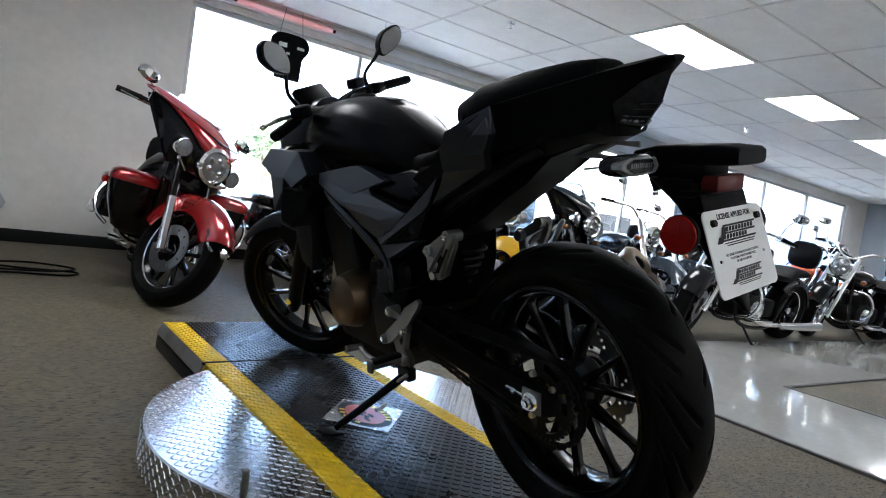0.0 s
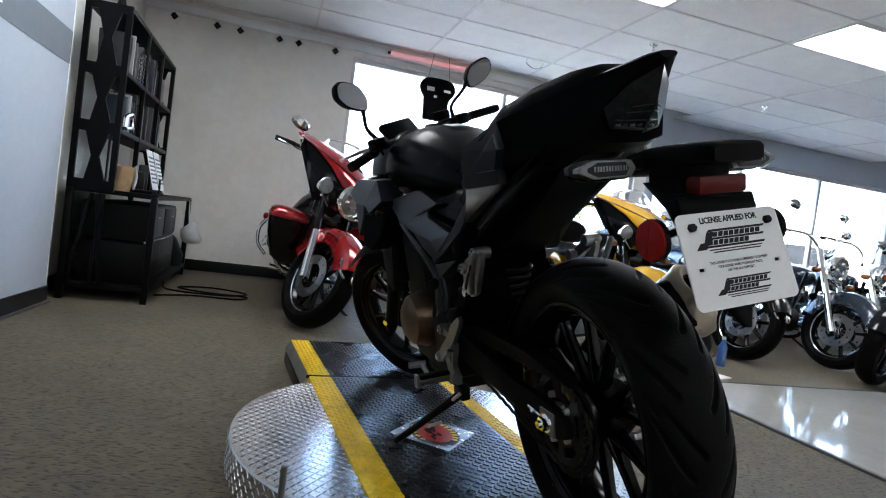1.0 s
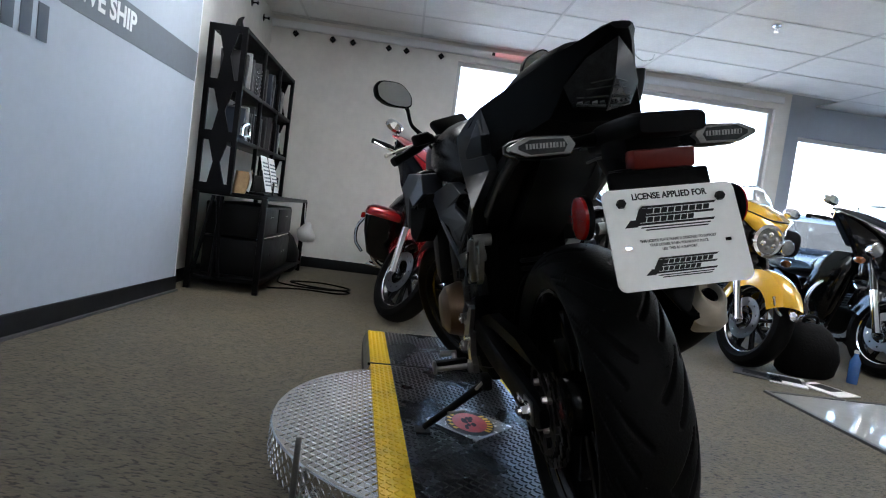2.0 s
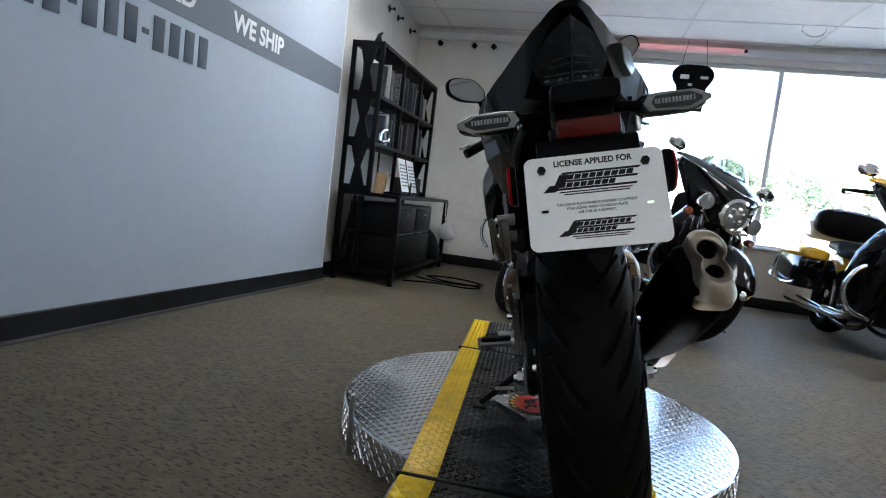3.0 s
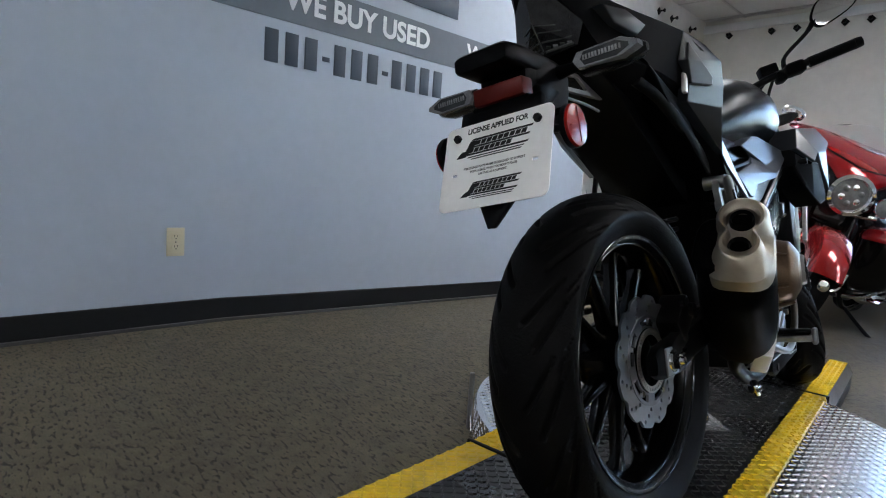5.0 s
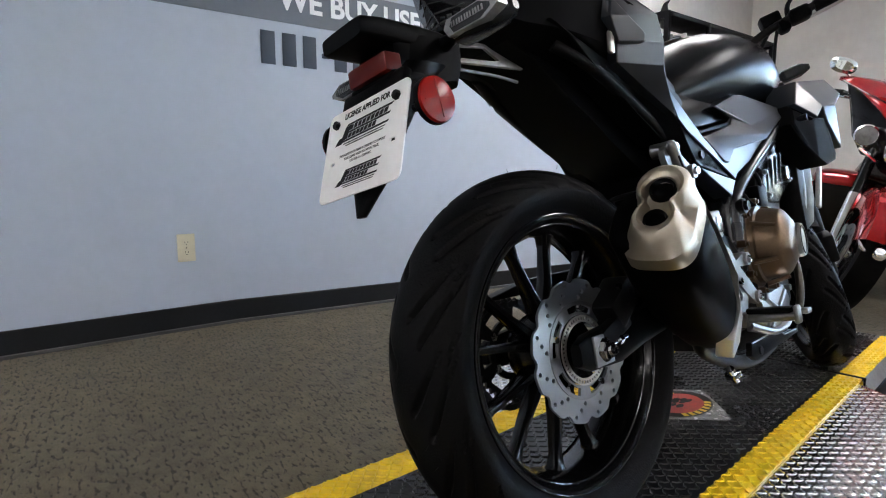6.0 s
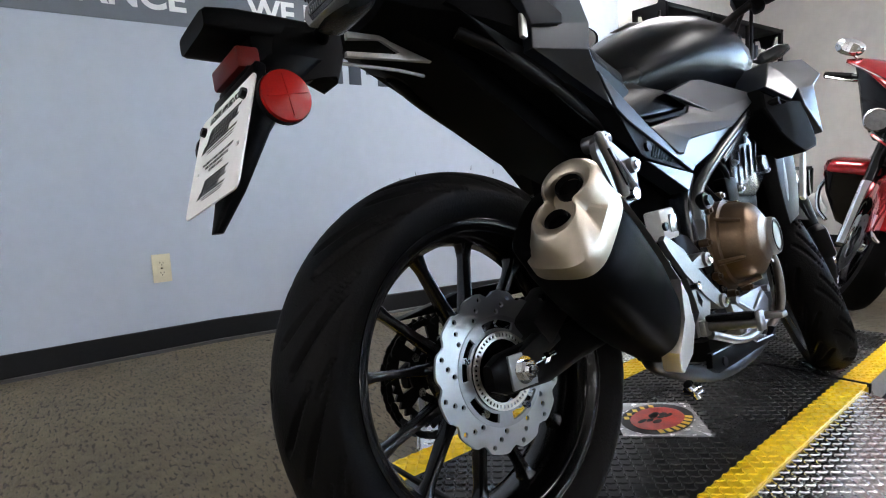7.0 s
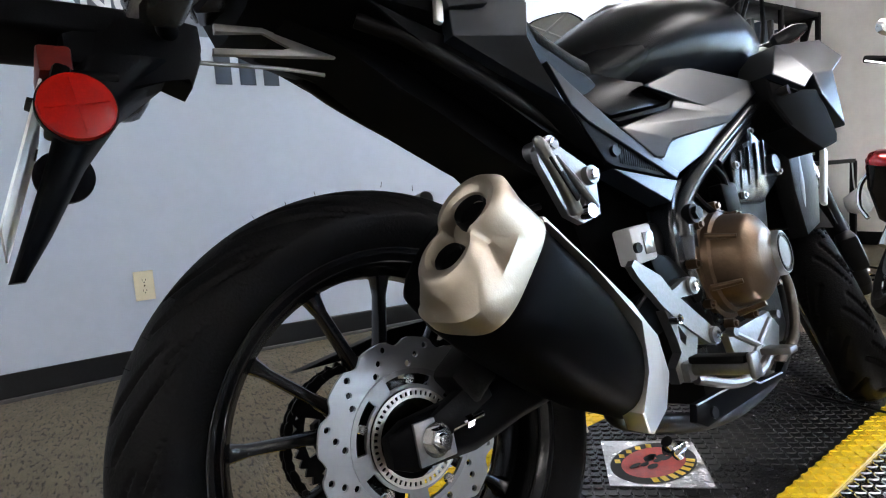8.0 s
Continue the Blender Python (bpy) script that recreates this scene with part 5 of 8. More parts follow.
def tail_lower():
    bm = B()
    o = [(0.555, 0.590), (0.40, 0.700), (0.15, 0.812), (-0.01, 0.876), (0.085, 0.822), (0.145, 0.783), (0.290, 0.696), (0.42, 0.626), (0.54, 0.555)]
    x = [0.120, 0.128, 0.132, 0.124, 0.122, 0.120, 0.120, 0.116, 0.112]
    return slab(bm, o, [v - 0.05 for v in x], x, 0.004)


both("subframe_cover", tail_lower, M_MATDARK, bike, "black lower tail cover")
bm = B()
o = [(0.54, 0.66), (0.30, 0.775), (0.05, 0.845), (-0.05, 0.872), (-0.05, 0.856), (0.03, 0.832), (0.10, 0.774), (0.155, 0.742), (0.235, 0.688), (0.30, 0.650), (0.44, 0.590), (0.54, 0.55)]
slab(bm, o, -0.060, 0.060, 0.010)
part("undertail", bm, M_MATDARK, bike, "black plastic undertail and inner fender")


def rail():
    bm = B()
    tube(bm, [(0.112, 0.555, 0.575), (0.118, 0.36, 0.68), (0.112, 0.12, 0.806), (0.09, 0.03, 0.850)], 0.012, n=12)
    return bm


both("subframe_rail", rail, M_ENGINE, bike, "black tubular subframe rail")
# tail lamp: a pointed faceted lens under the cowl's tip, with pale bars in a V
RIDGE, TIP, SIDE, LOW = Vector((0, -0.176, 0.934)), Vector((0, -0.134, 0.884)), Vector((0.067, -0.119, 0.930)), Vector((0.052, -0.116, 0.895))
LENS = [Vector((0, -0.194, 0.990)), Vector((0.041, -0.158, 0.966)), SIDE, LOW, TIP, Vector((-LOW.x, LOW.y, LOW.z)), Vector((-SIDE.x, SIDE.y, SIDE.z)), Vector((-0.041, -0.158, 0.966))]
bm = B()
vv = [bm.verts.new(p) for p in LENS]
ww = [bm.verts.new((p.x * 0.8, -0.06, 0.93 + (p.z - 0.93) * 0.7)) for p in LENS]
cv = bm.verts.new(RIDGE)
for i in range(8):
    j = (i + 1) % 8
    bm.faces.new((vv[i], vv[j], cv))
    bm.faces.new((vv[i], ww[i], ww[j], vv[j]))
bm.faces.new(ww[::-1])
lens = part("tail_lamp", bm, M_LENSGREY, bike, "smoked faceted tail lamp lens", sharp=10)
for s in (-1, 1):
    for f, r, e in ((0.10, 0.0012, 0.45), (0.30, 0.0012, 0.55), (0.58, 0.0018, 0.80), (0.86, 0.0030, 0.86)):
        a = RIDGE.lerp(TIP, f) + Vector((0.003 * s, -0.001, 0))
        b = SIDE.lerp(LOW, f)
        b = a.lerp(Vector((b.x * s, b.y, b.z)), e) + Vector((0, -0.0015, 0))
        part("light_bar", tube(B(), [a, b], r, n=8, smooth=False), M_TAILBAR, lens, "clear reflector bar")
    for k in range(4):                              # pale cells between the two lowest bars
        f = 0.16 + 0.19 * k
        a, b = RIDGE.lerp(TIP, 0.72), SIDE.lerp(LOW, 0.72)
        c = a.lerp(Vector((b.x * s, b.y, b.z)), f)
        part("reflector_cell", box(B(), c, (0.009, 0.004, 0.008 + 0.003 * (k % 2)), Euler((radians(-35), 0, radians(38 * s))).to_matrix(), bevel=0.001), M_CLEARDIM if k % 2 else M_TAILBAR, lens)
part("centre_bar", tube(B(), [RIDGE + Vector((0, -0.001, 0)), RIDGE.lerp(TIP, 0.85) + Vector((0, -0.002, 0))], 0.0016, n=8, smooth=False), M_TAILBAR, lens)

# plate carrier
bm = B()
loft(bm, [body_ring(y, a, b, w, 6.0) for y, a, b, w in ((-0.15, 0.812, 0.848, 0.044), (-0.19, 0.815, 0.856, 0.046), (-0.235, 0.82, 0.858, 0.046), (-0.30, 0.822, 0.858, 0.049), (-0.334, 0.824, 0.854, 0.049), (-0.339, 0.826, 0.850, 0.047))])
carrier = part("plate_carrier", bm, M_MATDARK, bike, "black plastic tail tidy")
bm = B()
loft(bm, [ring((0, -0.225, 0.800), (1, 0, 0), (0, 1, 0), 0.052, 0.050, 3.5, 20), ring((0, -0.262, 0.755), (1, 0, 0), (0, 1, 0), 0.050, 0.030, 3.5, 20), ring((0, -0.292, 0.70), (1, 0, 0), (0, 1, 0), 0.048, 0.018, 3.5, 20), ring((0, -0.325, 0.63), (1, 0, 0), (0, 1, 0), 0.035, 0.012, 3.0, 20), ring((0, -0.348, 0.585), (1, 0, 0), (0, 1, 0), 0.006, 0.007, 2.5, 20)])
box(bm, (0, -0.24, 0.815), (0.09, 0.09, 0.05), bevel=0.012)
slab(bm, [(-0.265, 0.790), (-0.252, 0.845), (-0.200, 0.850), (-0.150, 0.842), (-0.151, 0.805), (-0.166, 0.771), (-0.190, 0.783), (-0.247, 0.756)], 0.0, 0.046, 0.006)
part("mud_flap", bm, M_MATDARK, carrier, "black pointed mud flap")
bm = B()
box(bm, (0.004, -0.292, 0.793), (0.092, 0.030, 0.028), bevel=0.004)
part("rear_reflector", bm, M_DARKRED, carrier, "dark red reflector")
for s in (-1, 1):
    bm = B()
    rod(bm, (0.108 * s, -0.287, 0.718), (0.116 * s, -0.287, 0.718), 0.032, n=36)
    ref = part("reflector_backing", bm, M_MATDARK, carrier)
    bm = B()
    revolve(bm, [(0.031, 0.0), (0.030, 0.004), (0.022, 0.0062), (0.0, 0.007)] if s > 0 else [(0.031, 0.0), (0.030, -0.004), (0.022, -0.0062), (0.0, -0.007)], (0.116 * s, -0.287, 0.718), (1, 0, 0), 36)
    part("side_reflector", bm, M_REDLENS, ref, "round red side reflector")
    bm = B()
    for k in range(2):
        box(bm, (0.1228 * s, -0.287, 0.718), (0.0014, 0.050, 0.0012), Euler((radians(8 + 90 * k), 0, 0)).to_matrix())
    part("reflector_rib", bm, M_REDLENS, ref)
    bm = B()
    rod(bm, (0.06 * s, -0.275, 0.725), (0.11 * s, -0.287, 0.718), 0.006, n=10)
    part("reflector_stay", bm, M_ENGINE, carrier)
    # indicator on its stalk
    bm = B()
    tube(bm, [(0.045 * s, -0.183, 0.834), (0.075 * s, -0.193, 0.831), (0.105 * s, -0.2, 0.827)], [0.012, 0.009, 0.010], n=12)
    stalk = part("indicator_stalk", bm, M_MATDARK, carrier)
    bm = B()
    rings = []
    for x, w, h, y in ((0.092, 0.012, 0.011, -0.2), (0.100, 0.024, 0.0175, -0.202), (0.13, 0.027, 0.0185, -0.204), (0.17, 0.024, 0.0175, -0.203), (0.19, 0.015, 0.012, -0.2), (0.198, 0.006, 0.006, -0.198)):
        rings.append(ring((x * s, y, 0.826), (0, 1, 0), (0, 0, 1), w, h, 3.0, 16))
    loft(bm, rings)
    part("indicator", bm, M_SMOKE, stalk, "dark indicator housing")
    # pointed lens with a bright strip of small reflectors behind it
    lens_o = [(0.096, 0.000), (0.104, 0.0135), (0.172, 0.0150), (0.197, 0.0035), (0.197, -0.0035), (0.172, -0.0150), (0.104, -0.0135)]
    bm = B()
    loft(bm, [[Vector((x * s, y, 0.826 + z * k)) for x, z in lens_o] for y, k in ((-0.214, 1.0), (-0.2315, 0.97), (-0.2335, 0.86))])
    lens_ = part("indicator_lens", bm, M_CLEAR, stalk, "clear indicator lens with a bright edge")
    bm = B()
    loft(bm, [[Vector(((0.146 + (x - 0.146) * k) * s, y, 0.826 + z * k)) for x, z in lens_o] for y, k in ((-0.2325, 0.76), (-0.2342, 0.74))])
    part("lens_field", bm, M_SMOKE, lens_, "dark field behind the lens")
    strip = part("reflector_strip", box(B(), (0.143 * s, -0.2346, 0.8270), (0.060, 0.0016, 0.0080), bevel=0.0006), M_CLEAR, stalk, "bright reflector strip")
    bm = B()
    for k in range(11):
        box(bm, ((0.117 + 0.0052 * k) * s, -0.2354, 0.8270), (0.0012 + 0.0012 * (k % 3 == 1), 0.0010, 0.0070))
    lr = part("lens_rib", bm, M_SMOKE, strip)
    lr["kind"] = "stuff"
    if s < 0:
        continue
    # open stay between tail and carrier, with a thin bright rod below
    bm = B()
    slab(bm, [(-0.130, 0.823), (0.041, 0.831), (0.020, 0.842), (-0.012, 0.853), (-0.059, 0.863), (-0.123, 0.862), (-0.124, 0.850), (-0.064, 0.857), (-0.027, 0.838), (-0.042, 0.834), (-0.128, 0.831)], 0.014, 0.021, 0.0015)
    part("carrier_stay", bm, M_DULLALU, bike, "grey metal stay")
    part("stay_rod", tube(B(), [(0.020, -0.150, 0.811), (0.020, -0.047, 0.810), (0.020, 0.010, 0.805)], 0.0028, n=8), M_CAST, bike, "bare metal rod")

bm = B()
box(bm, (0, -0.293, 0.763), (0.150, 0.016, 0.030), Euler((radians(-18.5), 0, 0)).to_matrix(), bevel=0.005)
box(bm, (0, -0.268, 0.776), (0.105, 0.060, 0.012), bevel=0.004)
part("plate_bracket", bm, M_MATDARK, carrier, "black plate bracket")
# dealer card in place of a plate: white card, words, plain bars where marks stood
PM = Matrix.Translation((0.003, -0.3145, 0.733)) @ Matrix.Rotation(radians(90 - 18.5), 4, "X")
bm = B()
w, h, rr = 0.098, 0.0, 0.012
o = []
for (cx, cy, a0) in ((0.098 - rr, 0.021 - rr, 0), (-0.098 + rr, 0.021 - rr, 90), (-0.098 + rr, -0.121 + rr, 180), (0.098 - rr, -0.121 + rr, 270)):
    o += [(cx + rr * math.cos(radians(a0 + 90 * i / 6)), cy + rr * math.sin(radians(a0 + 90 * i / 6))) for i in range(7)]
slots = [[(sx * 0.073 + dx, -0.062 + dy) for dx, dy in ((-0.005, -0.0025), (0.005, -0.0025), (0.005, 0.0025), (-0.005, 0.0025))] for sx in (-1, 1)]
punched(bm, o, slots, 0.002, PM)
card = part("licence_card", bm, M_PLATE, bike, "white dealer licence card")
PF = PM @ Matrix.Translation((0, 0, 0.0022))
lettering("lettering", "LICENSE APPLIED FOR", 0.0125, PF @ Matrix.Translation((0, 0.0085, 0)), M_INK, card, 0.0002, wide=0.90, bold=0.03)


def card_bars(rows):
    bm = B()
    for (x0, x1, y0, y1, sk) in rows:
        vs = [bm.verts.new(PF @ Vector(p)) for p in ((x0, y0, 0.0001), (x1, y0, 0.0001), (x1 + sk, y1, 0.0001), (x0 + sk, y1, 0.0001))]
        bm.faces.new(vs)
    return bm


def mark(yc, k):
    """A slanted two-line block mark made of plain strips."""
    rows = [(-0.046 * k, 0.062 * k, yc + 0.0132 * k, yc + 0.0165 * k, 0.004), (-0.044 * k, 0.058 * k, yc + 0.0014 * k, yc + 0.0046 * k, 0.003), (-0.064 * k, 0.056 * k, yc - 0.0102 * k, yc - 0.0070 * k, 0.003), (-0.050 * k, 0.050 * k, yc - 0.0142 * k, yc - 0.0124 * k, 0.002), (-0.044 * k, 0.046 * k, yc - 0.0178 * k, yc - 0.0160 * k, 0.002)]
    for i in range(9):
        x = (-0.038 + 0.0102 * i) * k
        rows.append((x, x + 0.0088 * k, yc + 0.0052 * k, yc + 0.0126 * k, 0.003))
    for i in range(8):
        x = (-0.050 + 0.0098 * i) * k
        rows.append((x, x + 0.0086 * k, yc - 0.0064 * k, yc + 0.0008 * k, 0.003))
    rows.append((-0.055 * k, -0.042 * k, yc - 0.002 * k, yc + 0.013 * k, 0.008))
    rows.append((-0.072 * k, -0.054 * k, yc - 0.012 * k, yc - 0.002 * k, 0.010))
    return rows


part("printed_mark", card_bars(mark(-0.022, 1.02)), M_INK, card, "black block mark")
part("printed_mark", card_bars(mark(-0.092, 0.80)), M_INK, card, "black block mark")
for text, y, width in (("THIS LICENSE PLATE FRAME IS DESIGNED TO SUPPORT", -0.0545, 0.112), ("YOUR LICENSE. WHEN YOU MOUNT PLATE,", -0.0608, 0.086), ("USE THIS AS A SUPPORT.", -0.0671, 0.052)):
    ob = lettering("fine_print", text, 0.0052, Matrix(), M_INK, card, 0.0001, bold=0.02)
    xs = [v.co.x for v in ob.data.vertices]
    ob.data.transform(PF @ Matrix.Translation((0, y, 0)) @ Matrix.Diagonal((width / (max(xs) - min(xs)), 1.0, 1, 1)))
for sx in (-1, 1):
    bm = B()
    p0, p1 = PF @ Vector((0.073 * sx, 0.0, -0.004)), PF @ Vector((0.073 * sx, 0.0, 0.006))
    rod(bm, p0, p1, 0.0072, 0.0062, n=6)
    part("plate_bolt", bm, M_ENGINE, card, "black plastic bolt")

# ---- brackets, pegs and engine ----
def yz_plate(bm, outer, holes, x, thick):
    """A punched plate square to x: outlines in y and z."""
    m = Matrix(((0, 0, 1, x), (1, 0, 0, 0), (0, 1, 0, 0), (0, 0, 0, 1)))
    return punched(bm, outer, holes, thick, m)


def hanger():
    """An open triangular casting between two bosses."""
    bm = B()
    yz_plate(bm, [(0.236, 0.668), (0.250, 0.668), (0.318, 0.626), (0.330, 0.600), (0.324, 0.556), (0.284, 0.546), (0.256, 0.560), (0.222, 0.636), (0.222, 0.652)],
             [[(0.240, 0.640), (0.298, 0.608), (0.306, 0.590), (0.290, 0.566), (0.268, 0.574)]], 0.150, 0.012)
    for y, z in ((0.242, 0.656), (0.314, 0.612)):
        rod(bm, (0.13, y, z), (0.172, y, z), 0.0145, 0.0135, n=20)
    tube(bm, [(0.166, 0.250, 0.640), (0.168, 0.282, 0.602), (0.167, 0.312, 0.566)], 0.0065, n=10, flat=0.7)
    return bm


hg = both("footrest_hanger", hanger, M_CAST, bike, "cast aluminium pillion footrest hanger")
for ob, s in zip(hg, (1, -1)):
    for y, z in ((0.242, 0.656), (0.314, 0.612)):
        bm = B()
        rod(bm, (0.168 * s, y, z), (0.178 * s, y, z), 0.0085, 0.0078, n=16)
        revolve(bm, [(0.0045, 0.1782 * s), (0.0075, 0.1785 * s), (0.0075, 0.177 * s), (0.0045, 0.177 * s)], (0, y, z), (1, 0, 0), 12, close=True)
        part("bolt", bm, M_CHROME, ob)
    bm = B()
    tube(bm, [(0.172 * s, 0.262, 0.562), (0.182 * s, 0.235, 0.602), (0.184 * s, 0.208, 0.652), (0.182 * s, 0.200, 0.662)], [0.010, 0.0095, 0.009, 0.004], n=12, flat=0.8)
    fp_ = part("folded_peg", bm, M_CAST, ob)
    bm = B()
    box(bm, (0.1905 * s, 0.233, 0.606), (0.003, 0.010, 0.070), Euler((radians(30), 0, 0)).to_matrix(), bevel=0.001)
    part("peg_rubber", bm, M_TYRE, fp_, "black rubber strip")
    bm = B()
    rod(bm, (0.150 * s, 0.284, 0.560), (0.182 * s, 0.284, 0.560), 0.010, n=14)
    part("peg_pivot", bm, M_CHROME, ob)


def foot_bracket():
    bm = B()
    yz_plate(bm, [(0.356, 0.474), (0.366, 0.482), (0.420, 0.450), (0.440, 0.424), (0.492, 0.438), (0.506, 0.424), (0.488, 0.409), (0.456, 0.410), (0.527, 0.350), (0.538, 0.334), (0.524, 0.322), (0.505, 0.330), (0.467, 0.356), (0.410, 0.404), (0.366, 0.456)], [], 0.158, 0.012)
    yz_plate(bm, [(0.416, 0.398), (0.450, 0.396), (0.486, 0.345), (0.472, 0.318), (0.468, 0.292), (0.412, 0.288), (0.410, 0.312), (0.434, 0.330), (0.430, 0.352)],
             [[(0.440, 0.372), (0.456, 0.350), (0.448, 0.338), (0.438, 0.350)]], 0.150, 0.016)
    for y, z in ((0.492, 0.423), (0.523, 0.338)):
        rod(bm, (0.13, y, z), (0.176, y, z), 0.0150, 0.0135, n=20)
    return bm


fb = both("foot_bracket", foot_bracket, M_CAST, bike, "cast aluminium foot control bracket")
for ob, s in zip(fb, (1, -1)):
    for y, z in ((0.492, 0.423), (0.523, 0.338), (0.428, 0.382)):
        bm = B()
        rod(bm, (0.166 * s, y, z), (0.180 * s, y, z), 0.0085, 0.008, n=16)
        revolve(bm, [(0.0042, 0.1802 * s), (0.0076, 0.1806 * s), (0.0076, 0.179 * s), (0.0042, 0.179 * s)], (0, y, z), (1, 0, 0), 12, close=True)
        part("bolt", bm, M_CHROME, ob)
    bm = B()
    rod(bm, (0.160 * s, 0.440, 0.304), (0.266 * s, 0.442, 0.306), 0.0105, 0.0095, n=14)
    box(bm, (0.266 * s, 0.442, 0.309), (0.010, 0.022, 0.036), bevel=0.004)
    box(bm, (0.168 * s, 0.440, 0.302), (0.020, 0.034, 0.030), bevel=0.005)
    peg_ = part("footpeg", bm, M_CAST, ob, "aluminium footpeg")
    bm = B()
    box(bm, (0.218 * s, 0.441, 0.319), (0.084, 0.026, 0.012), bevel=0.004)
    part("peg_rubber", bm, M_TYRE, peg_, "black peg rubber")
# heel plate behind the bracket, pivot cover with its hex recesses
def pivot_cover():
    bm = B()
    slab(bm, [(0.44, 0.49), (0.50, 0.475), (0.55, 0.43), (0.585, 0.36), (0.575, 0.315), (0.53, 0.315), (0.47, 0.40)], 0.10, 0.142, 0.006)
    rod(bm, (0.135, 0.545, 0.405), (0.146, 0.545, 0.405), 0.020, 0.017, n=6)
    return bm


both("pivot_cover", pivot_cover, M_MATDARK, bike, "black pivot cover")


def frame_plate():
    bm = B()
    slab(bm, [(0.555, 0.600), (0.600, 0.600), (0.625, 0.535), (0.592, 0.485), (0.600, 0.430), (0.632, 0.360), (0.635, 0.300), (0.570, 0.290), (0.536, 0.380), (0.522, 0.450), (0.536, 0.530)], 0.095, [0.138, 0.142, 0.140, 0.140, 0.139, 0.136, 0.132, 0.130, 0.134, 0.136, 0.136], 0.008)
    rod(bm, (0.130, 0.590, 0.425), (0.143, 0.590, 0.425), 0.017, 0.015, n=18)
    rod(bm, (0.130, 0.605, 0.350), (0.141, 0.605, 0.350), 0.014, 0.012, n=6)
    return bm


both("frame_plate", frame_plate, M_FRAMEPAINT, bike, "satin black frame plate")
# brake pedal on the right
bm = B()
slab(bm, [(0.415, 0.258), (0.569, 0.258), (0.598, 0.240), (0.680, 0.238), (0.696, 0.253), (0.706, 0.251), (0.694, 0.229), (0.560, 0.226), (0.430, 0.220), (0.406, 0.234)], 0.172, 0.184, 0.003)
guard = part("brake_pedal_guard", bm, M_MATDARK, bike, "black guard plate")
part("guard_edge", tube(B(), [(0.185, 0.412, 0.258), (0.185, 0.566, 0.2585), (0.185, 0.598, 0.2405), (0.185, 0.678, 0.238)], 0.0016, n=6, smooth=False), M_CAST, guard, "thin bright line along the guard edge")
part("guard_boss", rod(B(), (0.18, 0.452, 0.236), (0.187, 0.452, 0.236), 0.009, n=14), M_ENGINE, guard)
bm = B()
tube(bm, [(0.176, 0.44, 0.288), (0.190, 0.52, 0.262), (0.190, 0.60, 0.262), (0.188, 0.64, 0.275)], 0.008, n=10)
box(bm, (0.205, 0.645, 0.285), (0.05, 0.028, 0.012), bevel=0.003)
part("brake_pedal", bm, M_CAST, bike, "cast aluminium brake pedal")
# gear lever, side stand on the left
bm = B()
tube(bm, [(-0.165, 0.45, 0.30), (-0.185, 0.56, 0.27), (-0.185, 0.64, 0.285)], 0.0075, n=10)
rod(bm, (-0.175, 0.64, 0.285), (-0.225, 0.645, 0.287), 0.010, n=12)
part("gear_lever", bm, M_CAST, bike, "aluminium gear lever")
bm = B()
tube(bm, [(-0.125, 0.50, 0.225), (-0.20, 0.54, 0.165), (-0.295, 0.60, 0.085)], [0.013, 0.011, 0.010], n=12, smooth=False)
box(bm, (-0.302, 0.606, 0.074), (0.045, 0.055, 0.008), Euler((0, radians(12.5), 0)).to_matrix(), bevel=0.003)
box(bm, (-0.12, 0.495, 0.235), (0.03, 0.06, 0.04), bevel=0.008)
stand = part("side_stand", bm, M_ENGINE, bike, "black side stand")
bm = B()
tube(bm, [(-0.135, 0.47, 0.24), (-0.16, 0.53, 0.19), (-0.215, 0.60, 0.13)], 0.005, n=8)
rod(bm, (-0.185, 0.505, 0.155), (-0.235, 0.475, 0.165), 0.005, n=8)
part("stand_spring", bm, M_STEEL, stand)
# engine
bm = B()
box(bm, (0, 0.70, 0.36), (0.27, 0.36, 0.22), bevel=0.04)
eng = part("engine", bm, M_ENGINE, bike, "black twin-cylinder engine")
part("gearbox", box(B(), (0, 0.60, 0.47), (0.23, 0.20, 0.14), bevel=0.03), M_ENGINE, eng)
part("cylinder_block", box(B(), (0, 0.83, 0.56), (0.26, 0.17, 0.26), Euler((radians(-18), 0, 0)).to_matrix(), bevel=0.02), M_ENGINE, eng)
part("sump", box(B(), (0, 0.72, 0.235), (0.20, 0.28, 0.08), bevel=0.03), M_ENGINE, eng)
EC = Vector((0.125, 0.655, 0.438))
bm = B()
XA = Vector((1, 0.10, -0.02)).normalized()
revolve(bm, [(0.0, 0.094), (0.044, 0.092), (0.049, 0.090), (0.070, 0.077), (0.076, 0.071), (0.0805, 0.050), (0.0835, 0.030), (0.091, 0.027), (0.093, 0.016), (0.101, 0.014), (0.103, 0.010), (0.103, -0.02)], EC + Vector((0, 0.005, 0.005)), XA, 40)
clutch = part("clutch_cover", bm, M_BRONZE, eng, "bronze clutch cover")
for k in range(6):
    a = radians(20 + 60 * k)
    d = Vector((0, math.cos(a), math.sin(a)))
    bm = B()
    rod(bm, EC + XA * 0.030 + d * 0.088, EC + XA * 0.076 + d * 0.074, 0.006, 0.0045, n=8)
    part("clutch_rib", bm, M_BRONZE, clutch)
bm = B()
cc = Vector((0.168, 0.710, 0.440))
revolve(bm, [(0.0, 0.052), (0.026, 0.052), (0.028, 0.050), (0.030, 0.053), (0.037, 0.053), (0.040, 0.047), (0.042, 0.0)], cc, (1, 0.12, 0), 36)
ccap = part("cover_cap", bm, M_CAST, eng, "polished round cover cap")
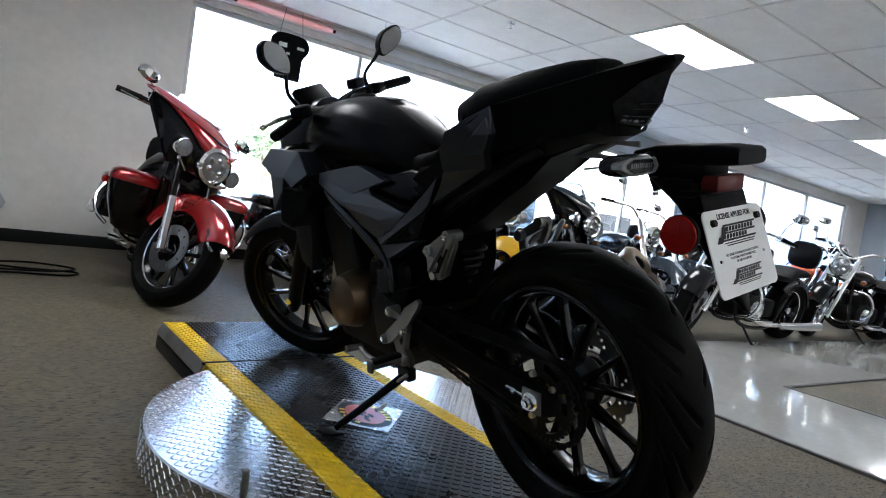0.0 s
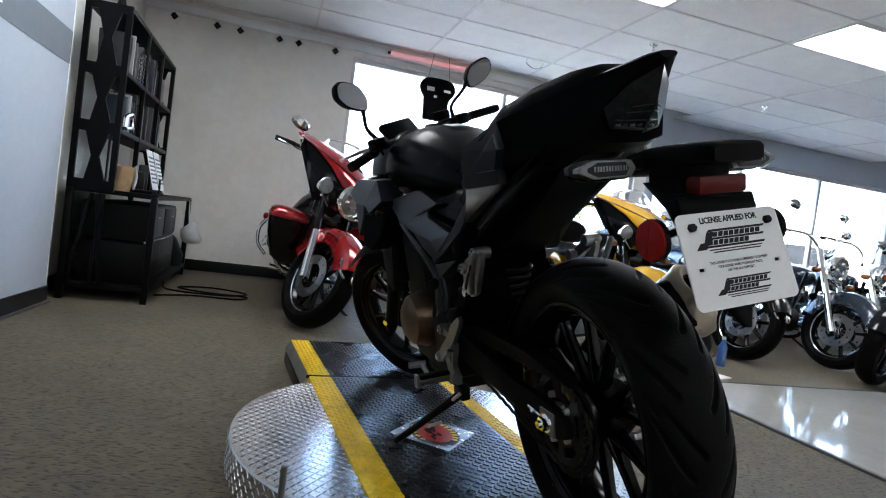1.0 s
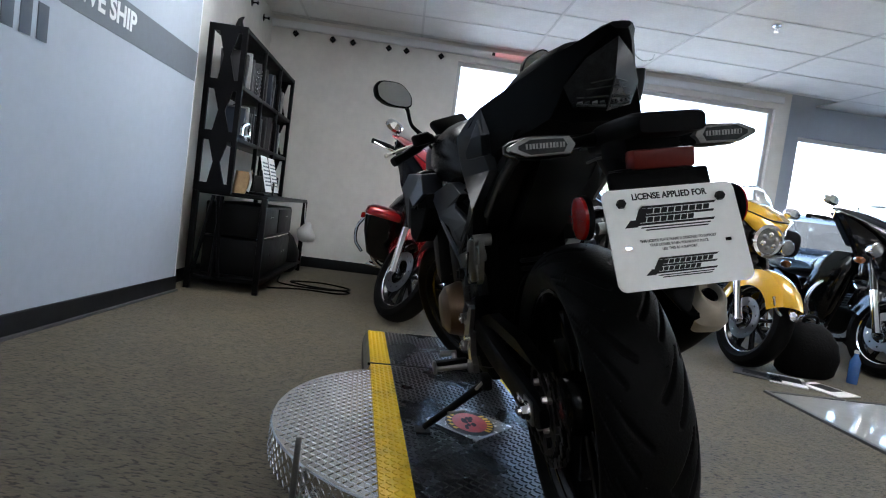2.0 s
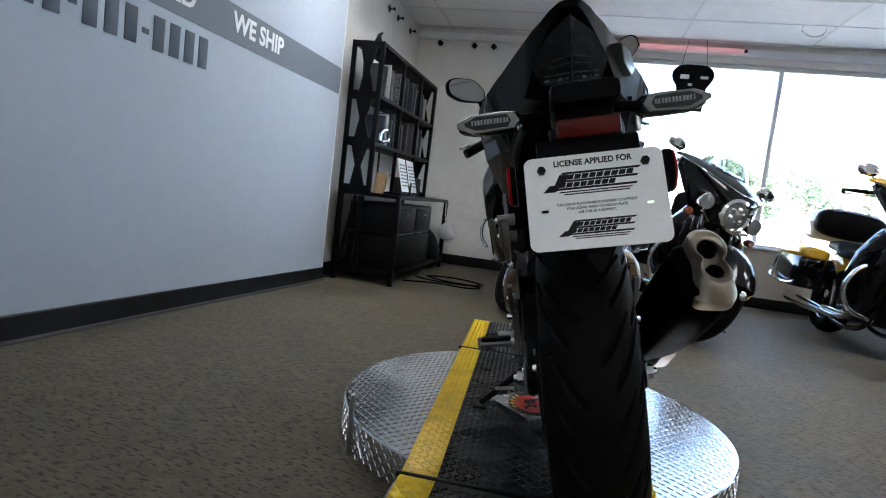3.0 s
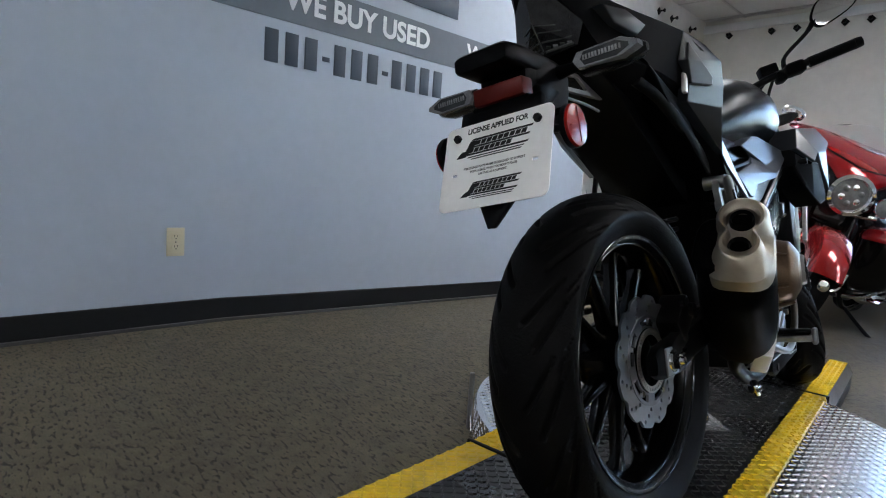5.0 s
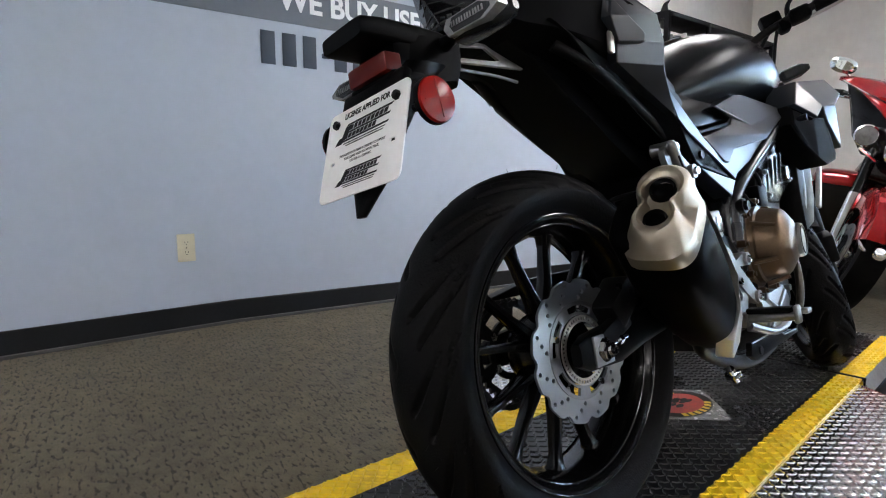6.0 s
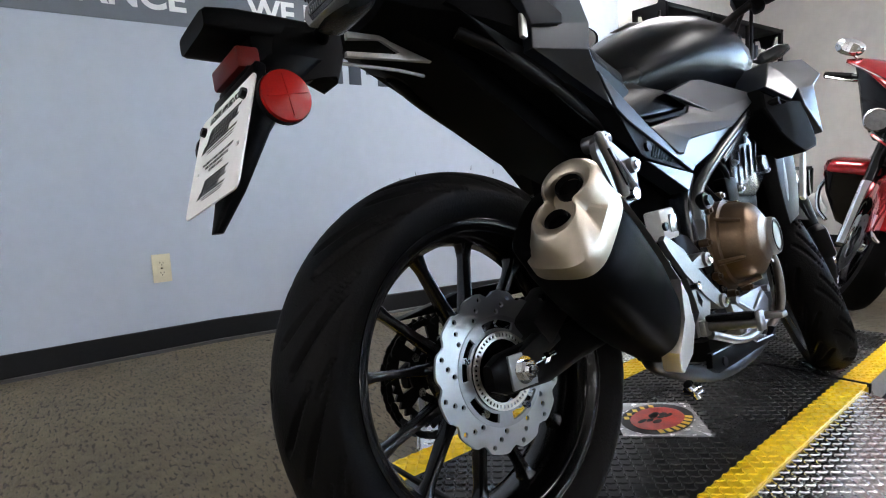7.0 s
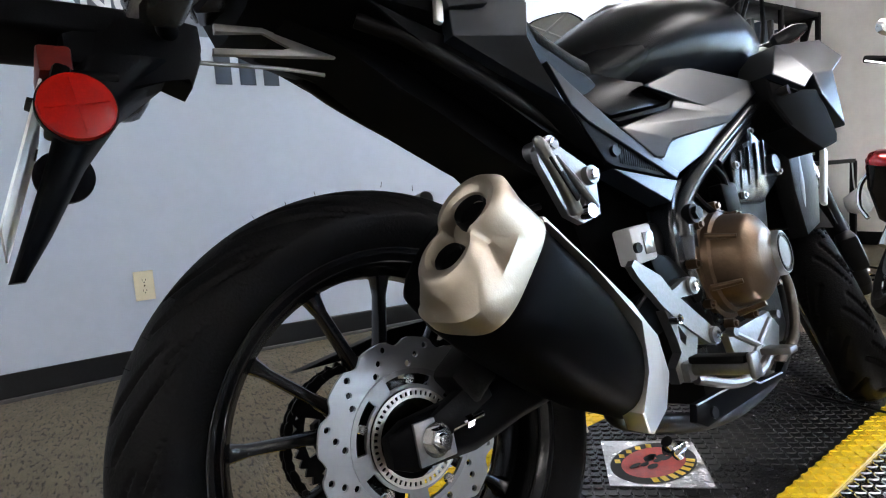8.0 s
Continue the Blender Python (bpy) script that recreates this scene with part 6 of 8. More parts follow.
part("cap_groove", revolve(B(), [(0.0295, 0.0525), (0.0300, 0.0545), (0.0340, 0.0545), (0.0345, 0.0525)], cc, (1, 0.12, 0), 36), M_ENGINE, ccap)
for k in range(9):
    a = radians(40 * k + 12)
    p = EC + Vector((0.012, 0.105 * math.cos(a), 0.105 * math.sin(a)))
    bm = B()
    rod(bm, p, p + XA * 0.018, 0.0085, n=12)
    rod(bm, p + XA * 0.018, p + XA * 0.023, 0.0055, n=6)
    part("case_bolt", bm, M_BRONZE, eng)
bm = B()
slab(bm, [(0.60, 0.325), (0.76, 0.335), (0.79, 0.30), (0.765, 0.25), (0.70, 0.225), (0.62, 0.245)], 0.10, 0.150, 0.008)
for (a, b) in (((0.69, 0.285), (0.62, 0.32)), ((0.69, 0.285), (0.75, 0.32)), ((0.69, 0.285), (0.755, 0.255)), ((0.69, 0.285), (0.63, 0.25))):
    rod(bm, (0.150, *a), (0.150, *b), 0.0065, n=8)
part("lower_cover", bm, M_CAST, eng, "silver ribbed lower engine cover")
for y, z in ((0.61, 0.325), (0.77, 0.325), (0.77, 0.26), (0.63, 0.245), (0.70, 0.228)):
    bm = B()
    rod(bm, (0.145, y, z), (0.160, y, z), 0.008, n=10)
    part("case_bolt", bm, M_CAST, eng)
bm = B()
tube(bm, [(0.155, 0.735, 0.24), (0.165, 0.80, 0.28), (0.165, 0.825, 0.36), (0.15, 0.83, 0.43)], 0.009, n=12)
part("water_pipe", bm, M_DARKPIPE, eng, "dull metal coolant pipe")
bm = B()
slab(bm, [(0.77, 0.54), (0.865, 0.535), (0.96, 0.585), (0.975, 0.62), (0.87, 0.695), (0.81, 0.70), (0.77, 0.62)], 0.10, 0.140, 0.006)
rod(bm, (0.13, 0.935, 0.612), (0.150, 0.935, 0.612), 0.022, 0.019, n=20)
rod(bm, (0.13, 0.845, 0.672), (0.150, 0.845, 0.672), 0.012, n=16)
ccv = part("cylinder_cover", bm, M_FRAMEPAINT, eng, "satin black cylinder cover")
for y, z in ((0.785, 0.555), (0.955, 0.595), (0.800, 0.685), (0.868, 0.682), (0.780, 0.615)):
    bm = B()
    rod(bm, (0.138, y, z), (0.146, y, z), 0.0075, n=12)
    rod(bm, (0.146, y, z), (0.150, y, z), 0.0045, n=6)
    part("cover_bolt", bm, M_CAST, ccv)
for k in range(4):
    part("rib", box(B(), (0.1415, 0.80 + 0.035 * k, 0.605 + 0.008 * k), (0.004, 0.006, 0.080), Euler((radians(-18), 0, 0)).to_matrix(), bevel=0.0015), M_FRAMEPAINT, ccv)
bm = B()
box(bm, (0.135, 0.725, 0.555), (0.03, 0.055, 0.055), bevel=0.006)
tube(bm, [(0.13, 0.66, 0.66), (0.15, 0.70, 0.60), (0.14, 0.73, 0.57)], 0.006, n=8)
tube(bm, [(0.12, 0.62, 0.60), (0.145, 0.64, 0.54), (0.15, 0.70, 0.52)], 0.007, n=8)
part("sensor_box", bm, M_MATDARK, eng)
# left engine cover, seen dark against the window
bm = B()
revolve(bm, [(0.0, -0.08), (0.05, -0.078), (0.075, -0.06), (0.088, -0.02), (0.09, 0.02)], (-0.12, 0.74, 0.40), (1, 0, 0), 36)
part("alternator_cover", bm, M_BRONZE, eng, "bronze alternator cover")
bm = B()
slab(bm, [(0.46, 0.32), (0.60, 0.30), (0.62, 0.42), (0.56, 0.46), (0.47, 0.42)], 0.10, 0.15, 0.008)
part("sprocket_cover", flipped(bm), M_ENGINE, eng)
# brake fluid reservoir
bm = B()
box(bm, (0.132, 0.428, 0.503), (0.035, 0.056, 0.058), Euler((radians(4), 0, 0)).to_matrix(), bevel=0.005)
res = part("fluid_reservoir", bm, M_WHITE, bike, "white brake fluid reservoir")
bm = B()
box(bm, (0.151, 0.438, 0.503), (0.002, 0.026, 0.034), bevel=0.0006)
part("window", bm, M_CLEAR, res)
bm = B()
rod(bm, (0.150, 0.404, 0.498), (0.156, 0.404, 0.498), 0.008, n=12)
part("bolt", bm, M_ENGINE, res)
# main frame tubes
def spar():
    bm = B()
    tube(bm, [(0.128, 0.565, 0.50), (0.132, 0.580, 0.56), (0.150, 0.66, 0.625), (0.160, 0.80, 0.70), (0.155, 0.94, 0.775), (0.10, 1.06, 0.85)], [0.021, 0.020, 0.016, 0.0155, 0.0155, 0.02], n=14)
    tube(bm, [(0.148, 0.70, 0.62), (0.152, 0.82, 0.685), (0.150, 0.95, 0.76)], 0.010, n=12)
    tube(bm, [(0.125, 0.575, 0.53), (0.120, 0.57, 0.42), (0.11, 0.55, 0.30)], [0.026, 0.028, 0.024], n=14)
    return bm


sp = both("frame_spar", spar, M_FRAMEPAINT, bike, "satin black tubular frame")
for ob, s in zip(sp, (1, -1)):
    bm = B()
    rod(bm, (0.12 * s, 0.573, 0.536), (0.158 * s, 0.573, 0.536), 0.020, 0.017, n=20)
    rod(bm, (0.158 * s, 0.573, 0.536), (0.166 * s, 0.573, 0.536), 0.012, n=6)
    part("frame_bolt", bm, M_ENGINE, ob)
# radiator and shrouds
bm = B()
box(bm, (0, 1.055, 0.60), (0.30, 0.035, 0.26), Euler((radians(-12), 0, 0)).to_matrix(), bevel=0.006)
rad = part("radiator", bm, M_ENGINE, bike, "black radiator")
for s in (-1, 1):
    bm = B()
    slab(bm, [(0.975, 0.665), (1.105, 0.665), (1.085, 0.54), (1.05, 0.47), (0.975, 0.45), (0.965, 0.55)], 0.125, 0.162, 0.008)
    part("side_tank", bm if s > 0 else flipped(bm), M_ENGINE, rad, "black radiator side tank")
bm = B()
tube(bm, [(0.150, 0.985, 0.47), (0.158, 1.0, 0.55), (0.155, 1.02, 0.62)], 0.0075, n=12)
part("hose_pipe", bm, M_CAST, rad, "thin bright coolant pipe")
bm = B()
box(bm, (0.178, 1.076, 0.568), (0.012, 0.018, 0.14), Euler((radians(-31), 0, 0)).to_matrix(), bevel=0.004)
part("radiator_trim", bm, M_WHITE, bike, "pale strip beside the radiator")


def shroud():
    pts = [(0.205, 0.926, 0.841), (0.235, 1.070, 0.852), (0.262, 1.091, 0.804), (0.262, 1.017, 0.768), (0.250, 0.949, 0.763), (0.246, 0.903, 0.734), (0.212, 0.858, 0.774), (0.258, 1.022, 0.655), (0.254, 0.954, 0.721)]
    return faceted(B(), pts, [[6, 0, 4, 5], [0, 1, 2, 4], [4, 2, 3], [4, 3, 7, 8]], 0.07, 0.003)


shr = both("tank_shroud", shroud, M_MATGREY, bike, "matte gunmetal radiator shroud", sharp=14)
for ob, s in zip(shr, (1, -1)):
    bm = B()
    slab(bm, [(0.854, 0.774), (0.872, 0.726), (0.958, 0.736), (0.976, 0.693), (0.989, 0.640), (0.980, 0.623), (0.925, 0.611), (0.894, 0.634), (0.866, 0.666), (0.848, 0.726)],
         [0.15, 0.18, 0.18, 0.19, 0.19, 0.19, 0.18, 0.17, 0.16, 0.15], [0.200, 0.246, 0.246, 0.251, 0.252, 0.252, 0.246, 0.236, 0.222, 0.203], 0.006)
    part("shroud_lower", bm if s > 0 else flipped(bm), M_MATDARK, ob, "black lower shroud", sharp=14)
    bm = B()
    rod(bm, (0.19 * s, 0.865, 0.735), (0.232 * s, 0.865, 0.735), 0.009, n=14)
    part("shroud_bolt", bm, M_ENGINE, ob)

# ---- front end, turned on its steering axis ----
FC = (0, BASE, WF)
def fpart(name, bm, mat, parent=None, label="", sharp=35):
    return part(name, moved(bm, STEERED), mat, parent or bike, label, sharp)


fw = wheel("front_wheel", FC, 0.228, 0.095, 6, STEERED)
ty = new("tyre", tyre_mesh("tyre", FC, WF, 0.122, 0.225, STEERED, sipes(15, -1.0), 560, 52))
ty.parent = fw
fd = part("brake_disc", moved(wave_disc(0.155, 0.10, 12, (0.142, 0.128), at_x(0.066, FC)), STEERED), M_ROTOR, fw, "silver wave-edged front brake disc")
bm = B()
punched(bm, circle2(0, 0, 0.102, 64), [circle2(0, 0, 0.04, 40)] + [arc_slot(0.055, 0.09, radians(60 * k + 8), radians(60 * k + 46)) for k in range(6)], 0.006, at_x(0.064, FC))
part("disc_carrier", moved(bm, STEERED), M_CAST, fd)
for s in (-1, 1):
    bot = Vector((0.098 * s, BASE, WF - 0.02))
    top = bot + AXIS_D * 0.66
    bm = B()
    rod(bm, bot, bot + AXIS_D * 0.30, 0.027, 0.026, n=18)
    rod(bm, bot - AXIS_D * 0.03, bot, 0.020, 0.027, n=18)
    fork = fpart("fork_slider", bm, M_ENGINE, None, "black fork slider")
    bm = B()
    rod(bm, bot + AXIS_D * 0.29, top, 0.0205, n=18)
    part("fork_tube", moved(bm, STEERED), M_CHROME, fork, "chrome fork tube")
bm = B()
box(bm, (0.105, BASE - 0.085, WF + 0.065), (0.045, 0.055, 0.10), Euler((radians(25), 0, 0)).to_matrix(), bevel=0.012)
fpart("front_caliper", bm, M_ENGINE, None, "black front caliper")
bm = B()
rod(bm, (-0.13, BASE, WF), (0.13, BASE, WF), 0.012, n=14)
fpart("front_axle", bm, M_CHROME)
bm = B()
rings = []
for a in np.linspace(radians(-62), radians(40), 18):
    r = WF + 0.022
    n = Vector((0, math.sin(a), math.cos(a)))
    c = Vector((0, BASE, WF)) + n * r
    rings.append([c + Vector((x, 0, 0)) - n * (7.0 * x * x + 6000 * x ** 6) + n * o for x, o in ((-0.072, 0), (-0.05, 0), (-0.02, 0), (0.02, 0), (0.05, 0), (0.072, 0), (0.074, 0.003), (0.05, 0.004), (0.02, 0.004), (-0.02, 0.004), (-0.05, 0.004), (-0.074, 0.003))])
loft(bm, rings)
for s in (-1, 1):
    slab(bm, [(BASE - 0.16, WF + 0.235), (BASE - 0.02, WF + 0.30), (BASE + 0.01, WF + 0.26), (BASE - 0.03, WF + 0.20), (BASE - 0.14, WF + 0.16)], 0.068 * s, 0.074 * s, 0.0)
fpart("front_fender", bm, M_MATDARK, None, "black front fender")
HB = AXIS_P + AXIS_D * 1.02
bm = B()
box(bm, HB - AXIS_D * 0.06, (0.25, 0.075, 0.028), Euler((RAKE, 0, 0)).to_matrix(), bevel=0.01)
box(bm, HB - AXIS_D * 0.24, (0.25, 0.075, 0.03), Euler((radians(25.5), 0, 0)).to_matrix(), bevel=0.01)
fpart("triple_clamp", bm, M_ENGINE, None, "black triple clamp")
bm = B()
tube(bm, [(-0.335, 1.030, 0.974), (-0.235, 1.032, 0.994), (-0.14, 1.040, 1.008), (-0.05, 1.05, 1.0), (0.05, 1.05, 1.0), (0.14, 1.035, 1.020), (0.25, 0.995, 1.022), (0.385, 0.968, 1.018)], 0.0115, n=12, k=8)
bar = fpart("handlebar", bm, M_ENGINE, None, "black tubular handlebar")
for s in (-1, 1):
    bm = B()
    g0, g1, g2 = ((0.262, 0.995, 1.020), (0.385, 0.968, 1.020), (0.405, 0.964, 1.020)) if s > 0 else ((-0.225, 1.032, 0.996), (-0.330, 1.030, 0.975), (-0.345, 1.030, 0.972))
    rod(bm, g0, g1, 0.0165, 0.0165, n=16)
    rod(bm, g1, g2, 0.0175, 0.015, n=16)
    fpart("grip", bm, M_TYRE, bar, "black rubber grip")
    bm = B()
    if s > 0:
        tube(bm, [(0.22, 1.042, 1.019), (0.26, 1.060, 1.016), (0.33, 1.046, 1.016), (0.405, 1.020, 1.018)], [0.009, 0.008, 0.0075, 0.009], n=10, flat=0.6)
    else:
        tube(bm, [(-0.20, 1.060, 1.008), (-0.24, 1.082, 1.006), (-0.29, 1.078, 1.003), (-0.338, 1.068, 1.001)], [0.008, 0.007, 0.0055, 0.005], n=10)
        bmesh.ops.create_uvsphere(bm, u_segments=12, v_segments=8, radius=0.0085, matrix=Matrix.Translation((-0.341, 1.067, 1.001)))
    fpart("lever", bm, M_STEEL, bar, "silver hand lever")
    bm = B()
    box(bm, (0.225 * s, 1.008, 1.019), (0.055, 0.05, 0.04), bevel=0.010)
    box(bm, (0.185 * s, 1.028, 1.012), (0.03, 0.045, 0.035), bevel=0.008)
    fpart("switch_box", bm, M_MATDARK, bar, "black switch box")
    bm = B()
    tube(bm, [(0.205 * s, 1.028, 1.032), (0.225 * s, 1.040, 1.075), ((0.30 if s > 0 else 0.230) * s, 1.030, 1.120), ((0.335 if s > 0 else 0.235) * s, 1.025, 1.150)], [0.0085, 0.006, 0.0065, 0.010], n=10)
    arm = fpart("mirror_arm", bm, M_MATDARK, bar, "black mirror arm")
    # mirror head: a rounded five-sided shell with glass facing back
    sh = [(-0.070, -0.030), (-0.052, -0.042), (0.030, -0.038), (0.078, -0.014), (0.080, 0.022), (0.054, 0.042), (-0.035, 0.040), (-0.074, 0.002)]
    for _ in range(2):                       # rounded corners
        sh = [(a[0] * (1 - f) + b[0] * f, a[1] * (1 - f) + b[1] * f) for a, b in zip(sh, sh[1:] + sh[:1]) for f in (0.2, 0.8)]
    MM = Matrix.Translation(((0.395 if s > 0 else 0.275) * s, 1.012, 1.172 if s > 0 else 1.182)) @ Matrix.Rotation(radians(-8 if s > 0 else 12), 4, "Z") @ Matrix.Rotation(radians(7 if s > 0 else 2), 4, "X") @ Matrix.Rotation(radians(-12 * s), 4, "Y")
    bm = B()
    rings = []
    for k, y in ((0.70, 0.028), (0.95, 0.016), (1.04, 0.004), (1.04, -0.004), (0.98, -0.006)):
        rings.append([MM @ Vector((p[0] * k * s, y, p[1] * k)) for p in sh])
    loft(bm, rings)
    shell = fpart("mirror_shell", bm, M_MATDARK, arm, "black mirror shell")
    bm = B()
    a = [bm.verts.new(MM @ Vector((p[0] * 0.94 * s, -0.0075, p[1] * 0.94))) for p in sh]
    b = [bm.verts.new(MM @ Vector((p[0] * 0.94 * s, -0.0055, p[1] * 0.94))) for p in sh]
    bm.faces.new(a)
    bm.faces.new(b[::-1])
    for i in range(len(sh)):
        j = (i + 1) % len(sh)
        bm.faces.new((a[i], b[i], b[j], a[j]))
    del MM
    part("mirror_glass", moved(bm, STEERED), M_MIRROR, arm, "mirror glass")
# fluid cup, instruments, headlamp cowl
bm = B()
box(bm, (0.165, 1.05, 1.05), (0.055, 0.045, 0.035), bevel=0.006)
fpart("fluid_cup", bm, M_MATDARK, bar)
bm = B()
box(bm, (0, 1.115, 1.03), (0.16, 0.03, 0.10), Euler((radians(-35), 0, 0)).to_matrix(), bevel=0.012)
fpart("instrument", bm, M_MATDARK, None, "black instrument panel")
bm = B()
loft(bm, [body_ring(y, a, b, w, 2.6) for y, a, b, w in ((1.07, 0.86, 1.03, 0.095), (1.12, 0.83, 1.03, 0.115), (1.19, 0.82, 1.00, 0.112), (1.235, 0.83, 0.95, 0.09), (1.25, 0.85, 0.92, 0.06))])
hl = fpart("headlamp_cowl", bm, M_MATGREY, None, "matte gunmetal headlamp cowl", 60)
bm = B()
loft(bm, [body_ring(y, a, b, w, 2.6) for y, a, b, w in ((1.237, 0.838, 0.935, 0.082), (1.258, 0.85, 0.92, 0.06))])
part("headlamp_lens", moved(bm, STEERED), M_CLEAR, hl, "clear headlamp lens")
for s in (-1, 1):
    bm = B()
    tube(bm, [(0.10 * s, 1.11, 0.90), (0.15 * s, 1.12, 0.895)], 0.009, n=10, smooth=False)
    loft(bm, [ring((x * s, 1.12, 0.895), (0, 1, 0), (0, 0, 1), w, h, 3, 14) for x, w, h in ((0.145, 0.015, 0.012), (0.155, 0.024, 0.018), (0.20, 0.025, 0.018), (0.225, 0.01, 0.008))])
    fpart("front_indicator", bm, M_SMOKE, None, "grey front indicator")
bm = B()
for s in (-1, 1):
    tube(bm, [(0.16 * s, 1.05, 1.03), (0.12 * s, 1.12, 0.99), (0.06 * s, 1.10, 0.90), (0.05 * s, 1.0, 0.82)], 0.006, n=8)
tube(bm, [(0.18, 1.05, 1.03), (0.16, 1.13, 0.97), (0.10, 1.16, 0.80), (0.10, BASE - 0.11, WF + 0.14)], 0.005, n=8)
cab = fpart("control_cable", bm, M_ENGINE, None, "black cables and hoses")
cab["kind"] = "stuff"
# ---- the other motorcycles ----
def simple_tyre(c, outer, rim, width, m):
    bm = B()
    h = width / 2
    revolve(bm, [(rim, -h * 0.72), (rim + (outer - rim) * 0.35, -h), (rim + (outer - rim) * 0.75, -h * 0.9), (outer - 0.006, -h * 0.55), (outer, 0), (outer - 0.006, h * 0.55),
                 (rim + (outer - rim) * 0.75, h * 0.9), (rim + (outer - rim) * 0.35, h), (rim, h * 0.72)], c, (1, 0, 0), 56, close=True)
    return moved(bm, m)


def simple_wheel(name, c, r, width, spokes, m, mat, parent, thin=0.011):
    """Cast wheel with a bright machined lip; spokes and hub are its parts."""
    bm = B()
    h = width / 2 * 0.72
    revolve(bm, [(r + 0.004, -h), (r - 0.012, -h + 0.004), (r - 0.022, -h * 0.4), (r - 0.022, h * 0.4), (r - 0.012, h - 0.004), (r + 0.004, h), (r - 0.004, h + 0.003), (r - 0.03, h * 0.35), (r - 0.03, -h * 0.35), (r - 0.004, -h - 0.003)], c, (1, 0, 0), 48, close=True)
    rim = part(name, moved(bm, m), mat, parent, "cast wheel")
    for s in (-1, 1):
        bm = B()
        revolve(bm, [(r + 0.002, (h + 0.003) * s), (r - 0.004, (h + 0.006) * s), (r - 0.010, (h + 0.002) * s), (r - 0.006, (h - 0.003) * s)], c, (1, 0, 0), 48, close=True)
        part("rim_lip", moved(bm, m), M_CHROME, rim, "bright rim lip")
    C = Vector(c)
    for k in range(spokes):
        a = 2 * math.pi * k / spokes
        d = Vector((0, math.sin(a), math.cos(a)))
        side = Vector((1, 0, 0)).cross(d)
        part("spoke", moved(loft(B(), [ring(C + d * t, side, (1, 0, 0), w, 0.018, 3, 8) for t, w in ((0.03, thin * 1.5), (r * 0.5, thin), (r - 0.025, thin * 1.5))]), m), mat, rim)
    bm = B()
    revolve(bm, [(0.0, -0.06), (0.035, -0.06), (0.045, -0.03), (0.045, 0.03), (0.035, 0.06), (0.0, 0.06)], c, (1, 0, 0), 24)
    part("hub", moved(bm, m), M_CHROME, rim)
    return rim


def mudguard(c, r, a0, a1, hw, drop, m, thick=0.004):
    """A deep fender wrapped round a wheel from angle a0 to a1 (from the top, forward)."""
    bm = B()
    rings = []
    for a in np.linspace(radians(a0), radians(a1), 20):
        n = Vector((0, math.sin(a), math.cos(a)))
        base = Vector(c) + n * r
        row = []
        for x, dz in ((-1, -drop), (-0.96, -drop * 0.45), (-0.75, -drop * 0.1), (-0.4, 0), (0, 0.004), (0.4, 0), (0.75, -drop * 0.1), (0.96, -drop * 0.45), (1, -drop)):
            row.append(base + Vector((x * hw, 0, 0)) + n * dz)
        back = [p + n * -thick for p in row[::-1]]
        rings.append(row + back)
    loft(bm, rings)
    return moved(bm, m)


